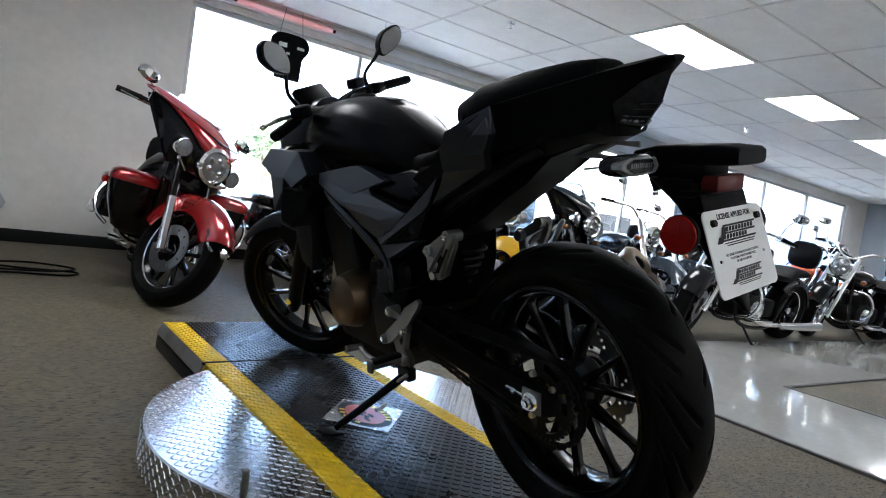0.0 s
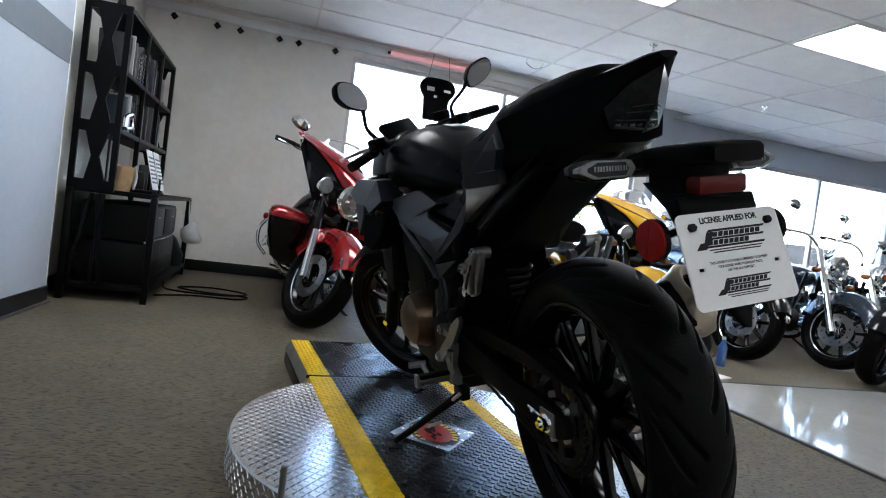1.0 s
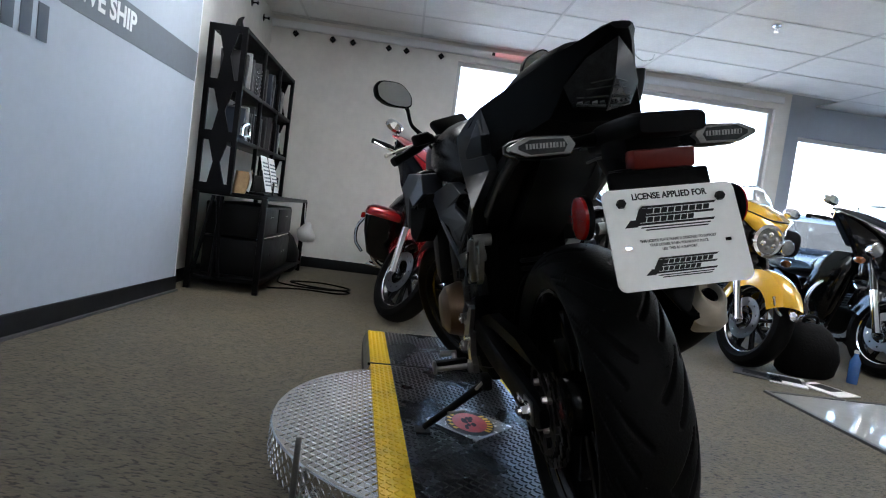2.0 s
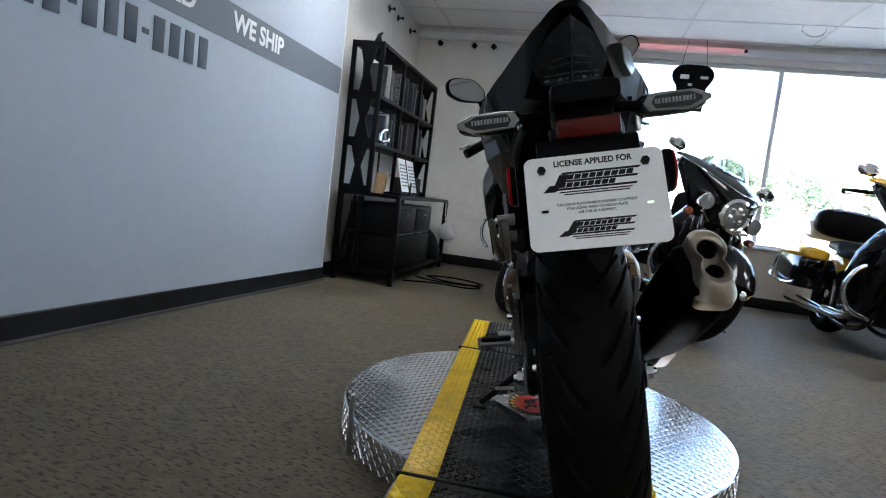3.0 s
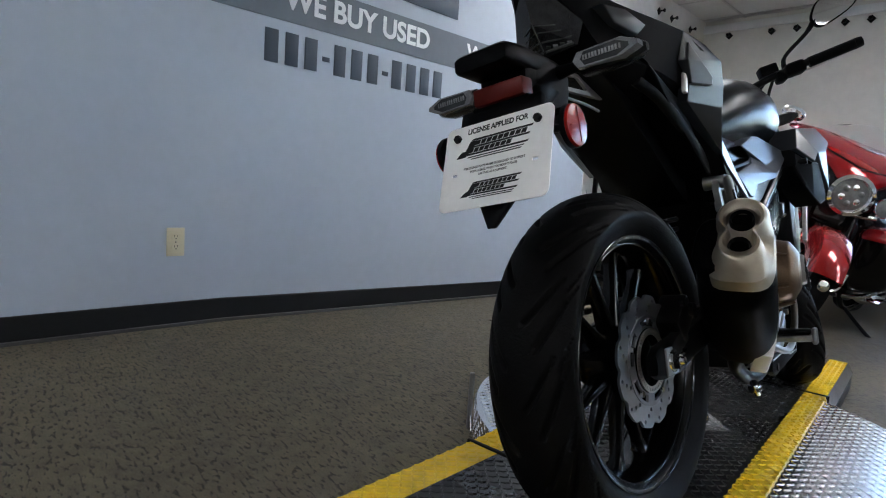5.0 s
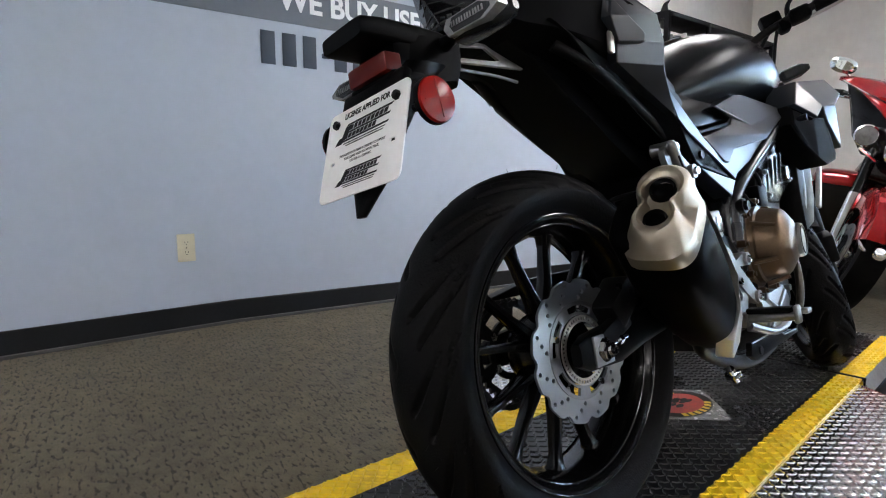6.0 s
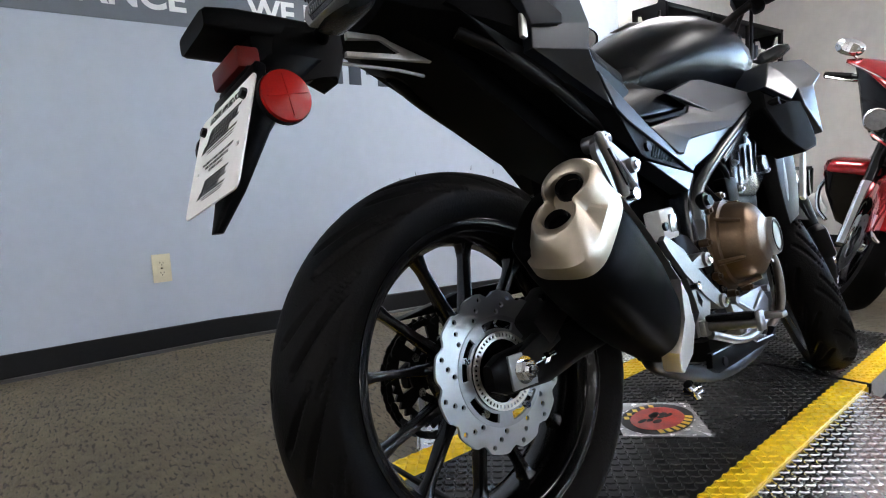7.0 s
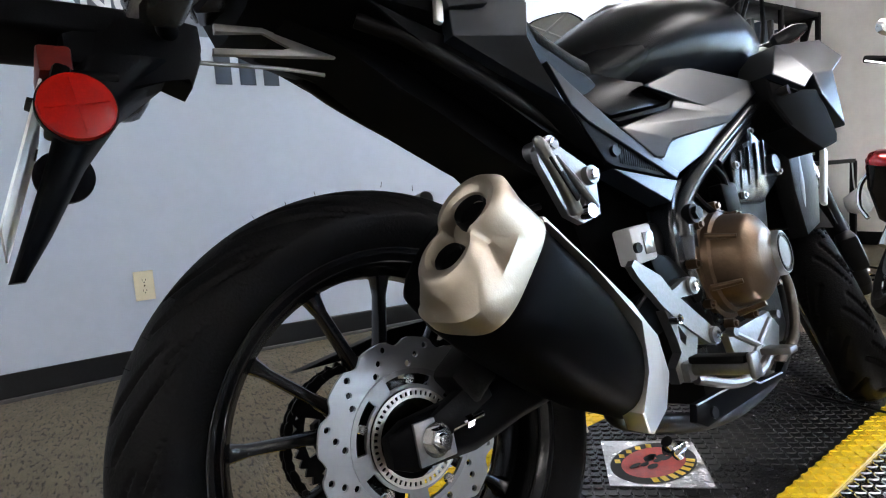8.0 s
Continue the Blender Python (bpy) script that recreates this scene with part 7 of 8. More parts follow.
def cruiser(label, m, paint, under, steer=18.0, fairing=True, bags=True, low_bar=True, wheel_mat=None, backrest=True, fender_tip=True, trunk=None, leg_box=False):
    bk = thing("motorcycle", label, "motorcycle", m)
    R1, R2, WB = 0.320, 0.325, 1.62
    ax = Vector((0, -math.sin(radians(27)), math.cos(radians(27))))
    ap = Vector((0, WB + 0.14, 0))
    S = Matrix.Translation(ap) @ Matrix.Rotation(radians(steer), 4, ax) @ Matrix.Translation(-ap)
    rims = wheel_mat or M_RIM

    def p(name, bm, mat, lab="", parent=bk, sharp=40):
        return part(name, bm, mat, parent, lab, sharp)

    rc, fc = (0, 0, R1), (0, WB, R2)
    w = simple_wheel("rear_wheel", rc, 0.215, 0.14, 9, I4, rims, bk)
    p("tyre", simple_tyre(rc, R1, 0.215, 0.165, I4), M_TYRE, "", w)
    w = simple_wheel("front_wheel", fc, 0.235, 0.11, 9, S, rims, bk)
    p("tyre", simple_tyre(fc, R2, 0.235, 0.135, S), M_TYRE, "", w)
    for s in (-1, 1):
        bm = punched(B(), circle2(0, 0, 0.145, 48), [circle2(0, 0, 0.085, 32)] + [circle2(0.115 * math.cos(k * 0.628), 0.115 * math.sin(k * 0.628), 0.009, 8) for k in range(10)], 0.005, at_x(0.075 * s, fc))
        d = p("brake_disc", moved(bm, S), M_ROTOR, "steel brake disc", w)
    p("front_fender", mudguard(fc, R2 + 0.035, -72, 66, 0.100, 0.13, S), paint, "deep valanced front fender")
    if fender_tip:
        bm = B()
        tube(bm, [Vector(fc) + Vector((x * 0.095, math.sin(a) * 0.30, math.cos(a) * 0.30)) for x, a in ((-1, 0.9), (-0.8, 1.22), (0, 1.32), (0.8, 1.22), (1, 0.9))], 0.010, n=8)
        p("fender_trim", moved(bm, S), M_CHROME, "chrome fender tip")
    p("rear_fender", mudguard((0, 0, R1), R1 + 0.04, -80, 50, 0.10, 0.08, I4), paint, "rear fender")
    bm = B()
    box(bm, (0, -0.34, 0.52), (0.13, 0.05, 0.07), bevel=0.015)
    p("tail_lamp", bm, M_REDLENS, "red tail lamp")
    # fork
    for s in (-1, 1):
        bot = Vector((0.115 * s, WB, R2 - 0.03))
        bm = B()
        rod(bm, bot, bot + ax * 0.34, 0.033, 0.031, n=14)
        sl = p("fork_slider", moved(bm, S), M_CHROME, "chrome fork slider")
        bm = B()
        rod(bm, bot + ax * 0.33, bot + ax * 0.80, 0.027, n=14)
        p("fork_tube", moved(bm, S), M_CHROME if not fairing else M_BLKPAINT, "", sl)
        bm = B()
        box(bm, (0.10 * s, WB - 0.08, R2 + 0.04), (0.05, 0.06, 0.09), bevel=0.012)
        p("caliper", moved(bm, S), M_ENGINE)
    # engine: V-twin with finned cylinders
    bm = B()
    loft(bm, [ring((x, 0.80, 0.33), (0, 1, 0), (0, 0, 1), a, b, 2.6, 20) for x, a, b in ((-0.15, 0.14, 0.10), (-0.13, 0.18, 0.13), (0.13, 0.18, 0.13), (0.15, 0.14, 0.10))])
    box(bm, (0, 0.55, 0.34), (0.24, 0.28, 0.18), bevel=0.03)
    eng = p("engine_case", bm, M_ENGINE, "black engine case")
    for s in (-1, 1):
        bm = B()
        d = Vector((0, s * math.sin(radians(24)), math.cos(radians(24))))
        base = Vector((0, 0.80 + 0.06 * s, 0.42))
        rod(bm, base, base + d * 0.20, 0.075, n=16)
        cyl = p("cylinder", bm, M_ENGINE, "finned cylinder")
        for k in range(8):
            c = base + d * (0.025 * k)
            p("fin", loft(B(), [ring(c - d * 0.004, (1, 0, 0), d.cross(Vector((1, 0, 0))), 0.098, 0.085, 3, 16), ring(c + d * 0.004, (1, 0, 0), d.cross(Vector((1, 0, 0))), 0.098, 0.085, 3, 16)]), M_ENGINE, "", cyl)
        bm = B()
        c = base + d * 0.225
        loft(bm, [ring(c + d * h, (1, 0, 0), d.cross(Vector((1, 0, 0))), a, b, 3, 16) for h, a, b in ((-0.03, 0.10, 0.085), (0.02, 0.10, 0.085), (0.04, 0.075, 0.06))])
        p("rocker_cover", bm, M_CHROME, "chrome rocker cover", eng)
    for s in (-1, 1):
        bm = B()
        revolve(bm, [(0.0, 0.045 * s), (0.06, 0.044 * s), (0.085, 0.03 * s), (0.095, 0.0)], (0.15 * s, 0.80, 0.33), (1, 0, 0), 28)
        p("engine_cover", bm, M_CHROME, "polished engine cover", eng)
    bm = B()
    revolve(bm, [(0.0, 0.07), (0.06, 0.068), (0.085, 0.05), (0.09, 0.0)], (0.10, 0.80, 0.57), (1, 0, 0), 28)
    p("air_cleaner", bm, M_CHROME, "chrome air cleaner", eng)
    # exhausts
    for k, s in enumerate((1, -1)):
        bm = B()
        tube(bm, [(0.09, 0.98 - 0.2 * k, 0.55), (0.15, 1.02 - 0.2 * k, 0.40), (0.16 * s, 0.75, 0.22), (0.20 * s, 0.35, 0.20)], 0.024, n=12)
        p("exhaust_pipe", bm, M_CHROME, "chrome exhaust pipe")
        bm = B()
        tube(bm, [(0.20 * s, 0.42, 0.20), (0.22 * s, 0.0, 0.205), (0.225 * s, -0.35, 0.215)], [0.035, 0.046, 0.050], n=16)
        p("silencer", bm, M_CHROME, "chrome silencer")
    # tank, seat
    bm = B()
    loft(bm, [body_ring(y, a, b, wd, 2.4) for y, a, b, wd in ((0.58, 0.70, 0.76, 0.05), (0.64, 0.66, 0.82, 0.11), (0.78, 0.64, 0.86, 0.155), (0.94, 0.65, 0.865, 0.150), (1.08, 0.68, 0.84, 0.11), (1.14, 0.72, 0.80, 0.06))])
    p("fuel_tank", bm, paint, "teardrop fuel tank", bk, 60)
    bm = B()
    loft(bm, [body_ring(y, a, b, wd, 2.8) for y, a, b, wd in ((0.62, 0.66, 0.72, 0.09), (0.52, 0.64, 0.71, 0.16), (0.36, 0.63, 0.70, 0.18), (0.26, 0.64, 0.75, 0.17), (0.20, 0.66, 0.78, 0.15), (0.0, 0.68, 0.78, 0.14), (-0.10, 0.69, 0.77, 0.12))])
    p("seat", bm, M_SEAT, "black stitched seat", bk, 60)
    if backrest:
        bm = B()
        loft(bm, [ring((0, y, 0.93), (1, 0, 0), (0, 0, 1), a, b, 3.2, 20) for y, a, b in ((-0.07, 0.13, 0.11), (-0.09, 0.16, 0.14), (-0.14, 0.155, 0.135), (-0.155, 0.12, 0.10))])
        p("backrest", bm, M_SEAT, "black passenger backrest", bk, 60)
        bm = B()
        tube(bm, [(-0.14, -0.05, 0.62), (-0.15, -0.12, 0.80), (0, -0.15, 1.04), (0.15, -0.12, 0.80), (0.14, -0.05, 0.62)], 0.010, n=8)
        p("backrest_rail", bm, M_CHROME)
    # frame tubes, floorboards
    for s in (-1, 1):
        bm = B()
        tube(bm, [(0.08 * s, 1.18, 0.80), (0.10 * s, 1.10, 0.40), (0.13 * s, 0.98, 0.18), (0.13 * s, 0.45, 0.17), (0.11 * s, 0.25, 0.45)], 0.018, n=10)
        p("frame_tube", bm, M_BLKPAINT)
        bm = B()
        box(bm, (0.27 * s, 0.92, 0.265), (0.11, 0.30, 0.02), bevel=0.008)
        p("floorboard", bm, M_CHROME, "footboard with chrome edge")
        bm = B()
        tube(bm, [(0.10 * s, 1.10, 0.62), (0.26 * s, 1.10, 0.60), (0.33 * s, 1.09, 0.45), (0.26 * s, 1.07, 0.30), (0.10 * s, 1.06, 0.25)], 0.017, n=10)
        p("crash_bar", bm, M_CHROME, "chrome crash bar")
        if bags:
            bm = B()
            loft(bm, [ring((0.29 * s, y, 0.47), (1, 0, 0), (0, 0, 1), a, b, 4, 24) for y, a, b in ((0.26, 0.07, 0.09), (0.22, 0.10, 0.14), (0.0, 0.115, 0.155), (-0.30, 0.115, 0.15), (-0.36, 0.10, 0.12), (-0.38, 0.07, 0.08))])
            bag = p("saddlebag", bm, under, "hard saddlebag", bk, 50)
            bm = B()
            loft(bm, [ring((0.29 * s, y, 0.62), (1, 0, 0), (0, 0, 1), a, b, 3.2, 24) for y, a, b in ((0.25, 0.07, 0.03), (0.22, 0.105, 0.05), (0.0, 0.122, 0.06), (-0.31, 0.122, 0.06), (-0.37, 0.105, 0.045), (-0.39, 0.07, 0.02))])
            p("bag_lid", bm, paint, "painted saddlebag lid", bag, 50)
            bm = B()
            tube(bm, [(0.40 * s, 0.25, 0.36), (0.435 * s, 0.05, 0.34), (0.435 * s, -0.33, 0.36), (0.40 * s, -0.43, 0.42), (0.38 * s, -0.43, 0.56)], 0.012, n=8)
            p("bag_guard", bm, M_CHROME, "chrome bag guard rail")
    if fairing:
        for s in (-1, 1):
            # leg shield: a bowed black panel beside the engine
            bm = B()
            rr = []
            for z, x0, x1, y in ((0.30, 0.12, 0.26, 1.05), (0.38, 0.10, 0.29, 1.10), (0.55, 0.09, 0.31, 1.15), (0.70, 0.09, 0.29, 1.19), (0.82, 0.08, 0.23, 1.20), (0.88, 0.08, 0.18, 1.18)):
                fr = [Vector(((x0 + (x1 - x0) * t) * s, y + 0.05 * math.sin(math.pi * t) - 0.16 * t * t, z)) for t in np.linspace(0, 1, 8)]
                rr.append(fr + [q + Vector((0, -0.03, 0)) for q in fr[::-1]])
            p("leg_shield", loft(bm, rr), M_BLKPAINT, "gloss black leg shield", bk, 50)
    if leg_box:
        for s in (-1, 1):
            # hard box beside the front frame tubes, black below and painted on top, behind a chrome bar
            bm = B()
            loft(bm, [ring((x * s, y, z), (1, 0, 0), (0, 1, 0), a, b, 3.6, 24) for x, y, z, a, b in ((0.22, 1.08, 0.32, 0.06, 0.06), (0.24, 1.10, 0.36, 0.10, 0.10), (0.265, 1.14, 0.52, 0.135, 0.125), (0.28, 1.16, 0.64, 0.140, 0.130))])
            lb = p("leg_box", bm, M_BLKPAINT, "gloss black leg box", bk, 50)
            bm = B()
            loft(bm, [ring((0.28 * s, 1.16 + dy, z), (1, 0, 0), (0, 1, 0), a, b, 3.2, 24) for dy, z, a, b in ((0, 0.642, 0.143, 0.133), (0, 0.662, 0.147, 0.138), (-0.005, 0.700, 0.138, 0.128), (-0.012, 0.722, 0.105, 0.095), (-0.014, 0.728, 0.05, 0.045))])
            p("box_lid", bm, paint, "painted lid of the leg box", lb, 50)
            bm = B()
            tube(bm, [(0.37 * s, 1.20, 0.36), (0.435 * s, 1.17, 0.42), (0.455 * s, 1.15, 0.52), (0.425 * s, 1.14, 0.60)], 0.012, n=8)
            p("highway_bar", bm, M_CHROME, "chrome highway bar")
            p("marker_lamp", revolve(B(), [(0.0, 0.020), (0.018, 0.014), (0.024, 0.0), (0.018, -0.014), (0.0, -0.016)], (0.435 * s, 1.13, 0.62), (1, 0, 0), 16), M_REDLENS, "red marker lamp")
    if trunk:
        bm = B()
        loft(bm, [ring((0, -0.36, z), (1, 0, 0), (0, 1, 0), a, b, 4.5, 24) for z, a, b in ((0.76, 0.20, 0.14), (0.79, 0.25, 0.18), (0.90, 0.26, 0.19), (0.905, 0.265, 0.195), (0.98, 0.25, 0.18), (1.02, 0.20, 0.13))])
        tk = p("trunk", bm, trunk, "pale hard top case behind the seat", bk, 50)
        bm = B()
        loft(bm, [ring((0, y, z), (1, 0, 0), (0, 0.25, 1), a, b, 3.0, 24) for y, z, a, b in ((-0.02, 0.90, 0.20, 0.07), (-0.04, 0.91, 0.25, 0.11), (-0.12, 0.92, 0.27, 0.125), (-0.17, 0.92, 0.25, 0.11), (-0.19, 0.92, 0.20, 0.08))])
        p("passenger_pad", bm, M_SEAT, "black wrap-round passenger pad", tk, 60)
    # front: lamps, bars, fairing
    def fp(name, bm, mat, lab="", parent=bk, sharp=40):
        return part(name, moved(bm, S), mat, parent, lab, sharp)

    hz, hy = (0.885, 1.50) if fairing else (0.88, 1.42)
    bm = B()
    revolve(bm, [(0.03, -0.14), (0.08, -0.10), (0.11, -0.03), (0.115, 0.0), (0.11, 0.012), (0.088, 0.006)], (0, hy, hz), (0, 1, 0), 32)
    hb = fp("headlamp_shell", bm, M_CHROME, "chrome headlamp shell")
    bm = B()
    revolve(bm, [(0.0, 0.022), (0.05, 0.016), (0.089, 0.003), (0.089, -0.02), (0.0, -0.05)], (0, hy, hz), (0, 1, 0), 32)
    fp("headlamp_lens", bm, M_CLEAR, "clear headlamp lens", hb)
    for k in range(6):
        an = radians(60 * k + 30)
        c = (0.046 * math.cos(an), hy + 0.012, hz + 0.046 * math.sin(an))
        fp("lamp_cell", revolve(B(), [(0.0, 0.012), (0.012, 0.010), (0.019, 0.003), (0.021, -0.004)], c, (0, 1, 0), 14), M_CHROME if k % 2 else M_CLEAR, "", hb)
    fp("lamp_bezel", revolve(B(), [(0.086, 0.004), (0.098, 0.018), (0.118, 0.010), (0.117, -0.004)], (0, hy, hz), (0, 1, 0), 32), M_CHROME, "chrome lamp bezel", hb)
    if fairing:
        for s in (-1, 1):
            bm = B()
            revolve(bm, [(0.02, -0.08), (0.05, -0.05), (0.058, 0.0), (0.052, 0.008)], (0.205 * s, hy - 0.055, hz + 0.005), (0, 1, 0), 24)
            fg = fp("spot_lamp", bm, M_CHROME, "chrome spot lamp")
            bm = B()
            revolve(bm, [(0.0, 0.012), (0.05, 0.004), (0.05, -0.02)], (0.205 * s, hy - 0.055, hz + 0.005), (0, 1, 0), 24)
            fp("spot_lens", bm, M_CLEAR, "", fg)
            bm = B()
            rod(bm, (0.10 * s, hy - 0.10, hz - 0.10), (0.20 * s, hy - 0.06, hz - 0.06), 0.012, n=8)
            fp("lamp_bar", bm, M_CHROME, "", fg)
        # swept outer shell: rows from the top lip down to the nose
        def shell(rows, thick):
            bm = B()
            rr = []
            for yc, zc, wd, back, dz in rows:
                fr = [Vector((wd * t, yc - back * abs(t) ** 1.7, zc + dz * abs(t) ** 1.4)) for t in np.linspace(-1, 1, 21)]
                rr.append(fr + [q + Vector((0, -thick, -0.003)) for q in fr[::-1]])
            return loft(bm, rr)

        fa = fp("fairing", shell(((1.23, 1.175, 0.25, 0.08, 0.0), (1.31, 1.14, 0.35, 0.17, 0.02), (1.385, 1.095, 0.41, 0.26, 0.045), (1.445, 1.045, 0.41, 0.29, 0.08), (1.485, 0.99, 0.33, 0.23, 0.115), (1.50, 0.955, 0.20, 0.11, 0.07), (1.50, 0.925, 0.10, 0.04, 0.02)), 0.014), paint, "swept front fairing", bk, 50)
        bm = B()
        tube(bm, [Vector((0.39 * t, 1.452 - 0.28 * abs(t) ** 1.7, 1.037 + 0.085 * abs(t) ** 1.4)) for t in np.linspace(-1, 1, 13)], 0.005, n=8)
        fp("fairing_trim", bm, M_CHROME if paint is M_BLKPAINT else M_BLKPAINT, "trim line along the fairing", fa)
        fp("inner_fairing", shell(((1.21, 1.16, 0.23, 0.07, 0.0), (1.235, 1.09, 0.34, 0.14, 0.03), (1.26, 1.0, 0.32, 0.12, 0.06), (1.30, 0.88, 0.20, 0.09, 0.02)), 0.05), M_MATDARK, "black inner fairing", fa)
        fp("lower_fairing", shell(((1.43, 1.02, 0.36, 0.26, 0.10), (1.44, 0.95, 0.30, 0.18, 0.05), (1.43, 0.87, 0.235, 0.12, 0.0), (1.39, 0.79, 0.15, 0.08, 0.0)), 0.05), M_BLKPAINT, "black lower fairing and lamp mount", fa)
        bm = B()
        rows = []
        for z, y, wd in ((1.115, 1.315, 0.22), (1.18, 1.275, 0.23), (1.255, 1.225, 0.20), (1.29, 1.20, 0.13)):
            fr = [Vector((wd * t, y - 0.12 * t * t * (wd / 0.25), z - 0.04 * t * t)) for t in np.linspace(-1, 1, 9)]
            rows.append(fr + [q + Vector((0, -0.004, 0)) for q in fr[::-1]])
        loft(bm, rows)
        scr = fp("windscreen", bm, M_SMOKESCREEN if paint is M_BLKPAINT else M_SCREEN, "low windscreen", fa, 60)
        scr.visible_shadow = False
        bm = B()
        box(bm, (0, 1.30, 0.80), (0.26, 0.12, 0.26), Euler((radians(20), 0, 0)).to_matrix(), bevel=0.04)
        fp("fork_cover", bm, under, "fork cover")
    else:
        bm = B()
        box(bm, (0, 1.36, 0.82), (0.24, 0.08, 0.20), Euler((radians(27), 0, 0)).to_matrix(), bevel=0.03)
        fp("fork_clamp", bm, M_CHROME, "chrome fork clamp")
    bz, mh = (1.05, 0.15) if fairing else (1.08, 0.24)
    bm = B()
    tube(bm, [(-0.42, 0.98, bz), (-0.33, 1.05, bz + 0.02), (-0.20, 1.18, bz + 0.02), (-0.06, 1.24, bz - 0.08), (0.06, 1.24, bz - 0.08), (0.20, 1.18, bz + 0.02), (0.33, 1.05, bz + 0.02), (0.42, 0.98, bz)], 0.0135, n=10)
    hbar = fp("handlebar", bm, M_CHROME if not fairing else M_BLKPAINT, "handlebar")
    for s in (-1, 1):
        bm = B()
        rod(bm, (0.345 * s, 1.037, bz + 0.016), (0.46 * s, 0.955, bz - 0.006), 0.019, n=12)
        fp("grip", bm, M_TYRE, "", hbar)
        bm = B()
        tube(bm, [(0.32 * s, 1.07, bz + 0.02), (0.35 * s, 1.10, bz + mh * 0.6), (0.39 * s, 1.10, bz + mh - 0.03)], 0.006, n=8)
        loft(bm, [ring((0.42 * s, y, bz + mh), (1, 0, 0), (0, 0, 1), a, b, 2.4, 16) for y, a, b in ((1.125, 0.045, 0.025), (1.105, 0.07, 0.042), (1.085, 0.068, 0.040))])
        fp("mirror", bm, M_CHROME, "chrome mirror", hbar)
        bm = B()
        loft(bm, [ring((0.42 * s, y, bz + mh), (1, 0, 0), (0, 0, 1), 0.063, 0.036, 2.4, 16) for y in (1.0845, 1.0835)])
        fp("lever", tube(B(), [(0.30 * s, 1.10, bz), (0.38 * s, 1.06, bz - 0.01), (0.46 * s, 1.01, bz - 0.015)], 0.006, n=8), M_CHROME, "", hbar)
        part("mirror_glass", moved(bm, S), M_MIRROR, hbar)
        bm = B()
        loft(bm, [ring((0.27 * s, y, hz - 0.10), (1, 0, 0), (0, 0, 1), a, a, 2, 14) for y, a in ((1.36, 0.016), (1.38, 0.028), (1.42, 0.028), (1.43, 0.02))])
        if not leg_box:
            fp("indicator", bm, M_AMBER, "amber indicator")
    if fairing:
        bm = B()
        loft(bm, [ring((0, WB + 0.325 + dy, R2 + 0.10 + dz), (1, 0, 0), (0, 0, 1), a, b, 2.2, 14) for dy, dz, a, b in ((-0.05, 0.03, 0.014, 0.012), (-0.01, 0.012, 0.030, 0.026), (0.015, -0.004, 0.028, 0.026), (0.022, -0.01, 0.012, 0.012))])
        fp("fender_lamp", bm, M_CHROME, "chrome fender lamp")
    bm = B()
    tube(bm, [(-0.12, 0.92, 0.18), (-0.24, 0.99, 0.10), (-0.385, 1.08, 0.020)], 0.012, n=8)
    box(bm, (-0.40, 1.09, 0.012), (0.07, 0.035, 0.010), Euler((0, radians(-6), radians(-30))).to_matrix(), bevel=0.003)
    p("side_stand", bm, M_ENGINE)
    return bk


def standing(front, rear, lean=-6.0):
    """Pose of a bike whose tyres touch the floor at front and rear."""
    f, r = Vector((*front, 0)), Vector((*rear, 0))
    d = (f - r).normalized()
    r = f - d * 1.62
    yaw = math.degrees(math.atan2(-d.x, d.y))
    return Matrix.Translation(r) @ Matrix.Rotation(radians(yaw), 4, "Z") @ Matrix.Rotation(radians(lean), 4, "Y")


cruiser("candy red touring motorcycle with chrome trim facing the turntable", standing((1.02, 3.98), (1.06, 5.57), -9), M_REDPAINT, M_BLKPAINT, 31, leg_box=True)
cruiser("gloss black touring motorcycle with fairing and chrome fork", standing((2.18, 4.08), (2.24, 5.68), -8), M_BLKPAINT, M_BLKPAINT, 28)
cruiser("golden yellow and black touring motorcycle with saddlebags", standing((3.44, 3.88), (3.52, 5.30)), M_YELPAINT, M_BLKPAINT, 8, backrest=False, trunk=M_WHITEPAINT)
b4 = cruiser("black touring motorcycle with chrome engine by the window", standing((4.58, 4.02), (4.75, 5.6)), M_BLKPAINT, M_BLKPAINT, 14)
b5 = cruiser("dark blue cruiser motorcycle with tall chrome bars", standing((5.50, 3.92), (5.75, 5.5)), M_BLUEPAINT, M_BLKPAINT, 18, fairing=False)
cruiser("black cruiser motorcycle with round headlamp standing across the aisle edge", standing((5.32, 3.40), (6.92, 3.35)), M_BLKPAINT, M_BLKPAINT, 20, fairing=False, bags=False, fender_tip=False)
cruiser("black cruiser with chrome spoked wheels and tall fork", standing((7.86, 3.42), (9.4, 3.3)), M_BLKPAINT, M_BLKPAINT, 15, fairing=False, wheel_mat=M_CHROME)
copy_thing(b5, standing((6.6, 4.3), (6.75, 5.9)))
copy_thing(b4, standing((7.7, 4.4), (7.85, 6.0)))
copy_thing(b5, standing((8.8, 4.4), (8.9, 6.0)))
cruiser("orange sport motorcycle among the parked bikes", standing((10.0, 3.9), (10.3, 5.5)), material("orange_paint", (0.55, 0.08, 0.01), 0.25, coat=1.0), M_BLKPAINT, 12, fairing=False)
copy_thing(b4, standing((11.3, 4.2), (11.5, 5.8)))
cruiser("pearl white cruiser motorcycle beside the far window", standing((9.7, 3.2), (11.2, 3.1)), M_WHITEPAINT, M_BLKPAINT, 10, fairing=False, wheel_mat=M_CHROME)
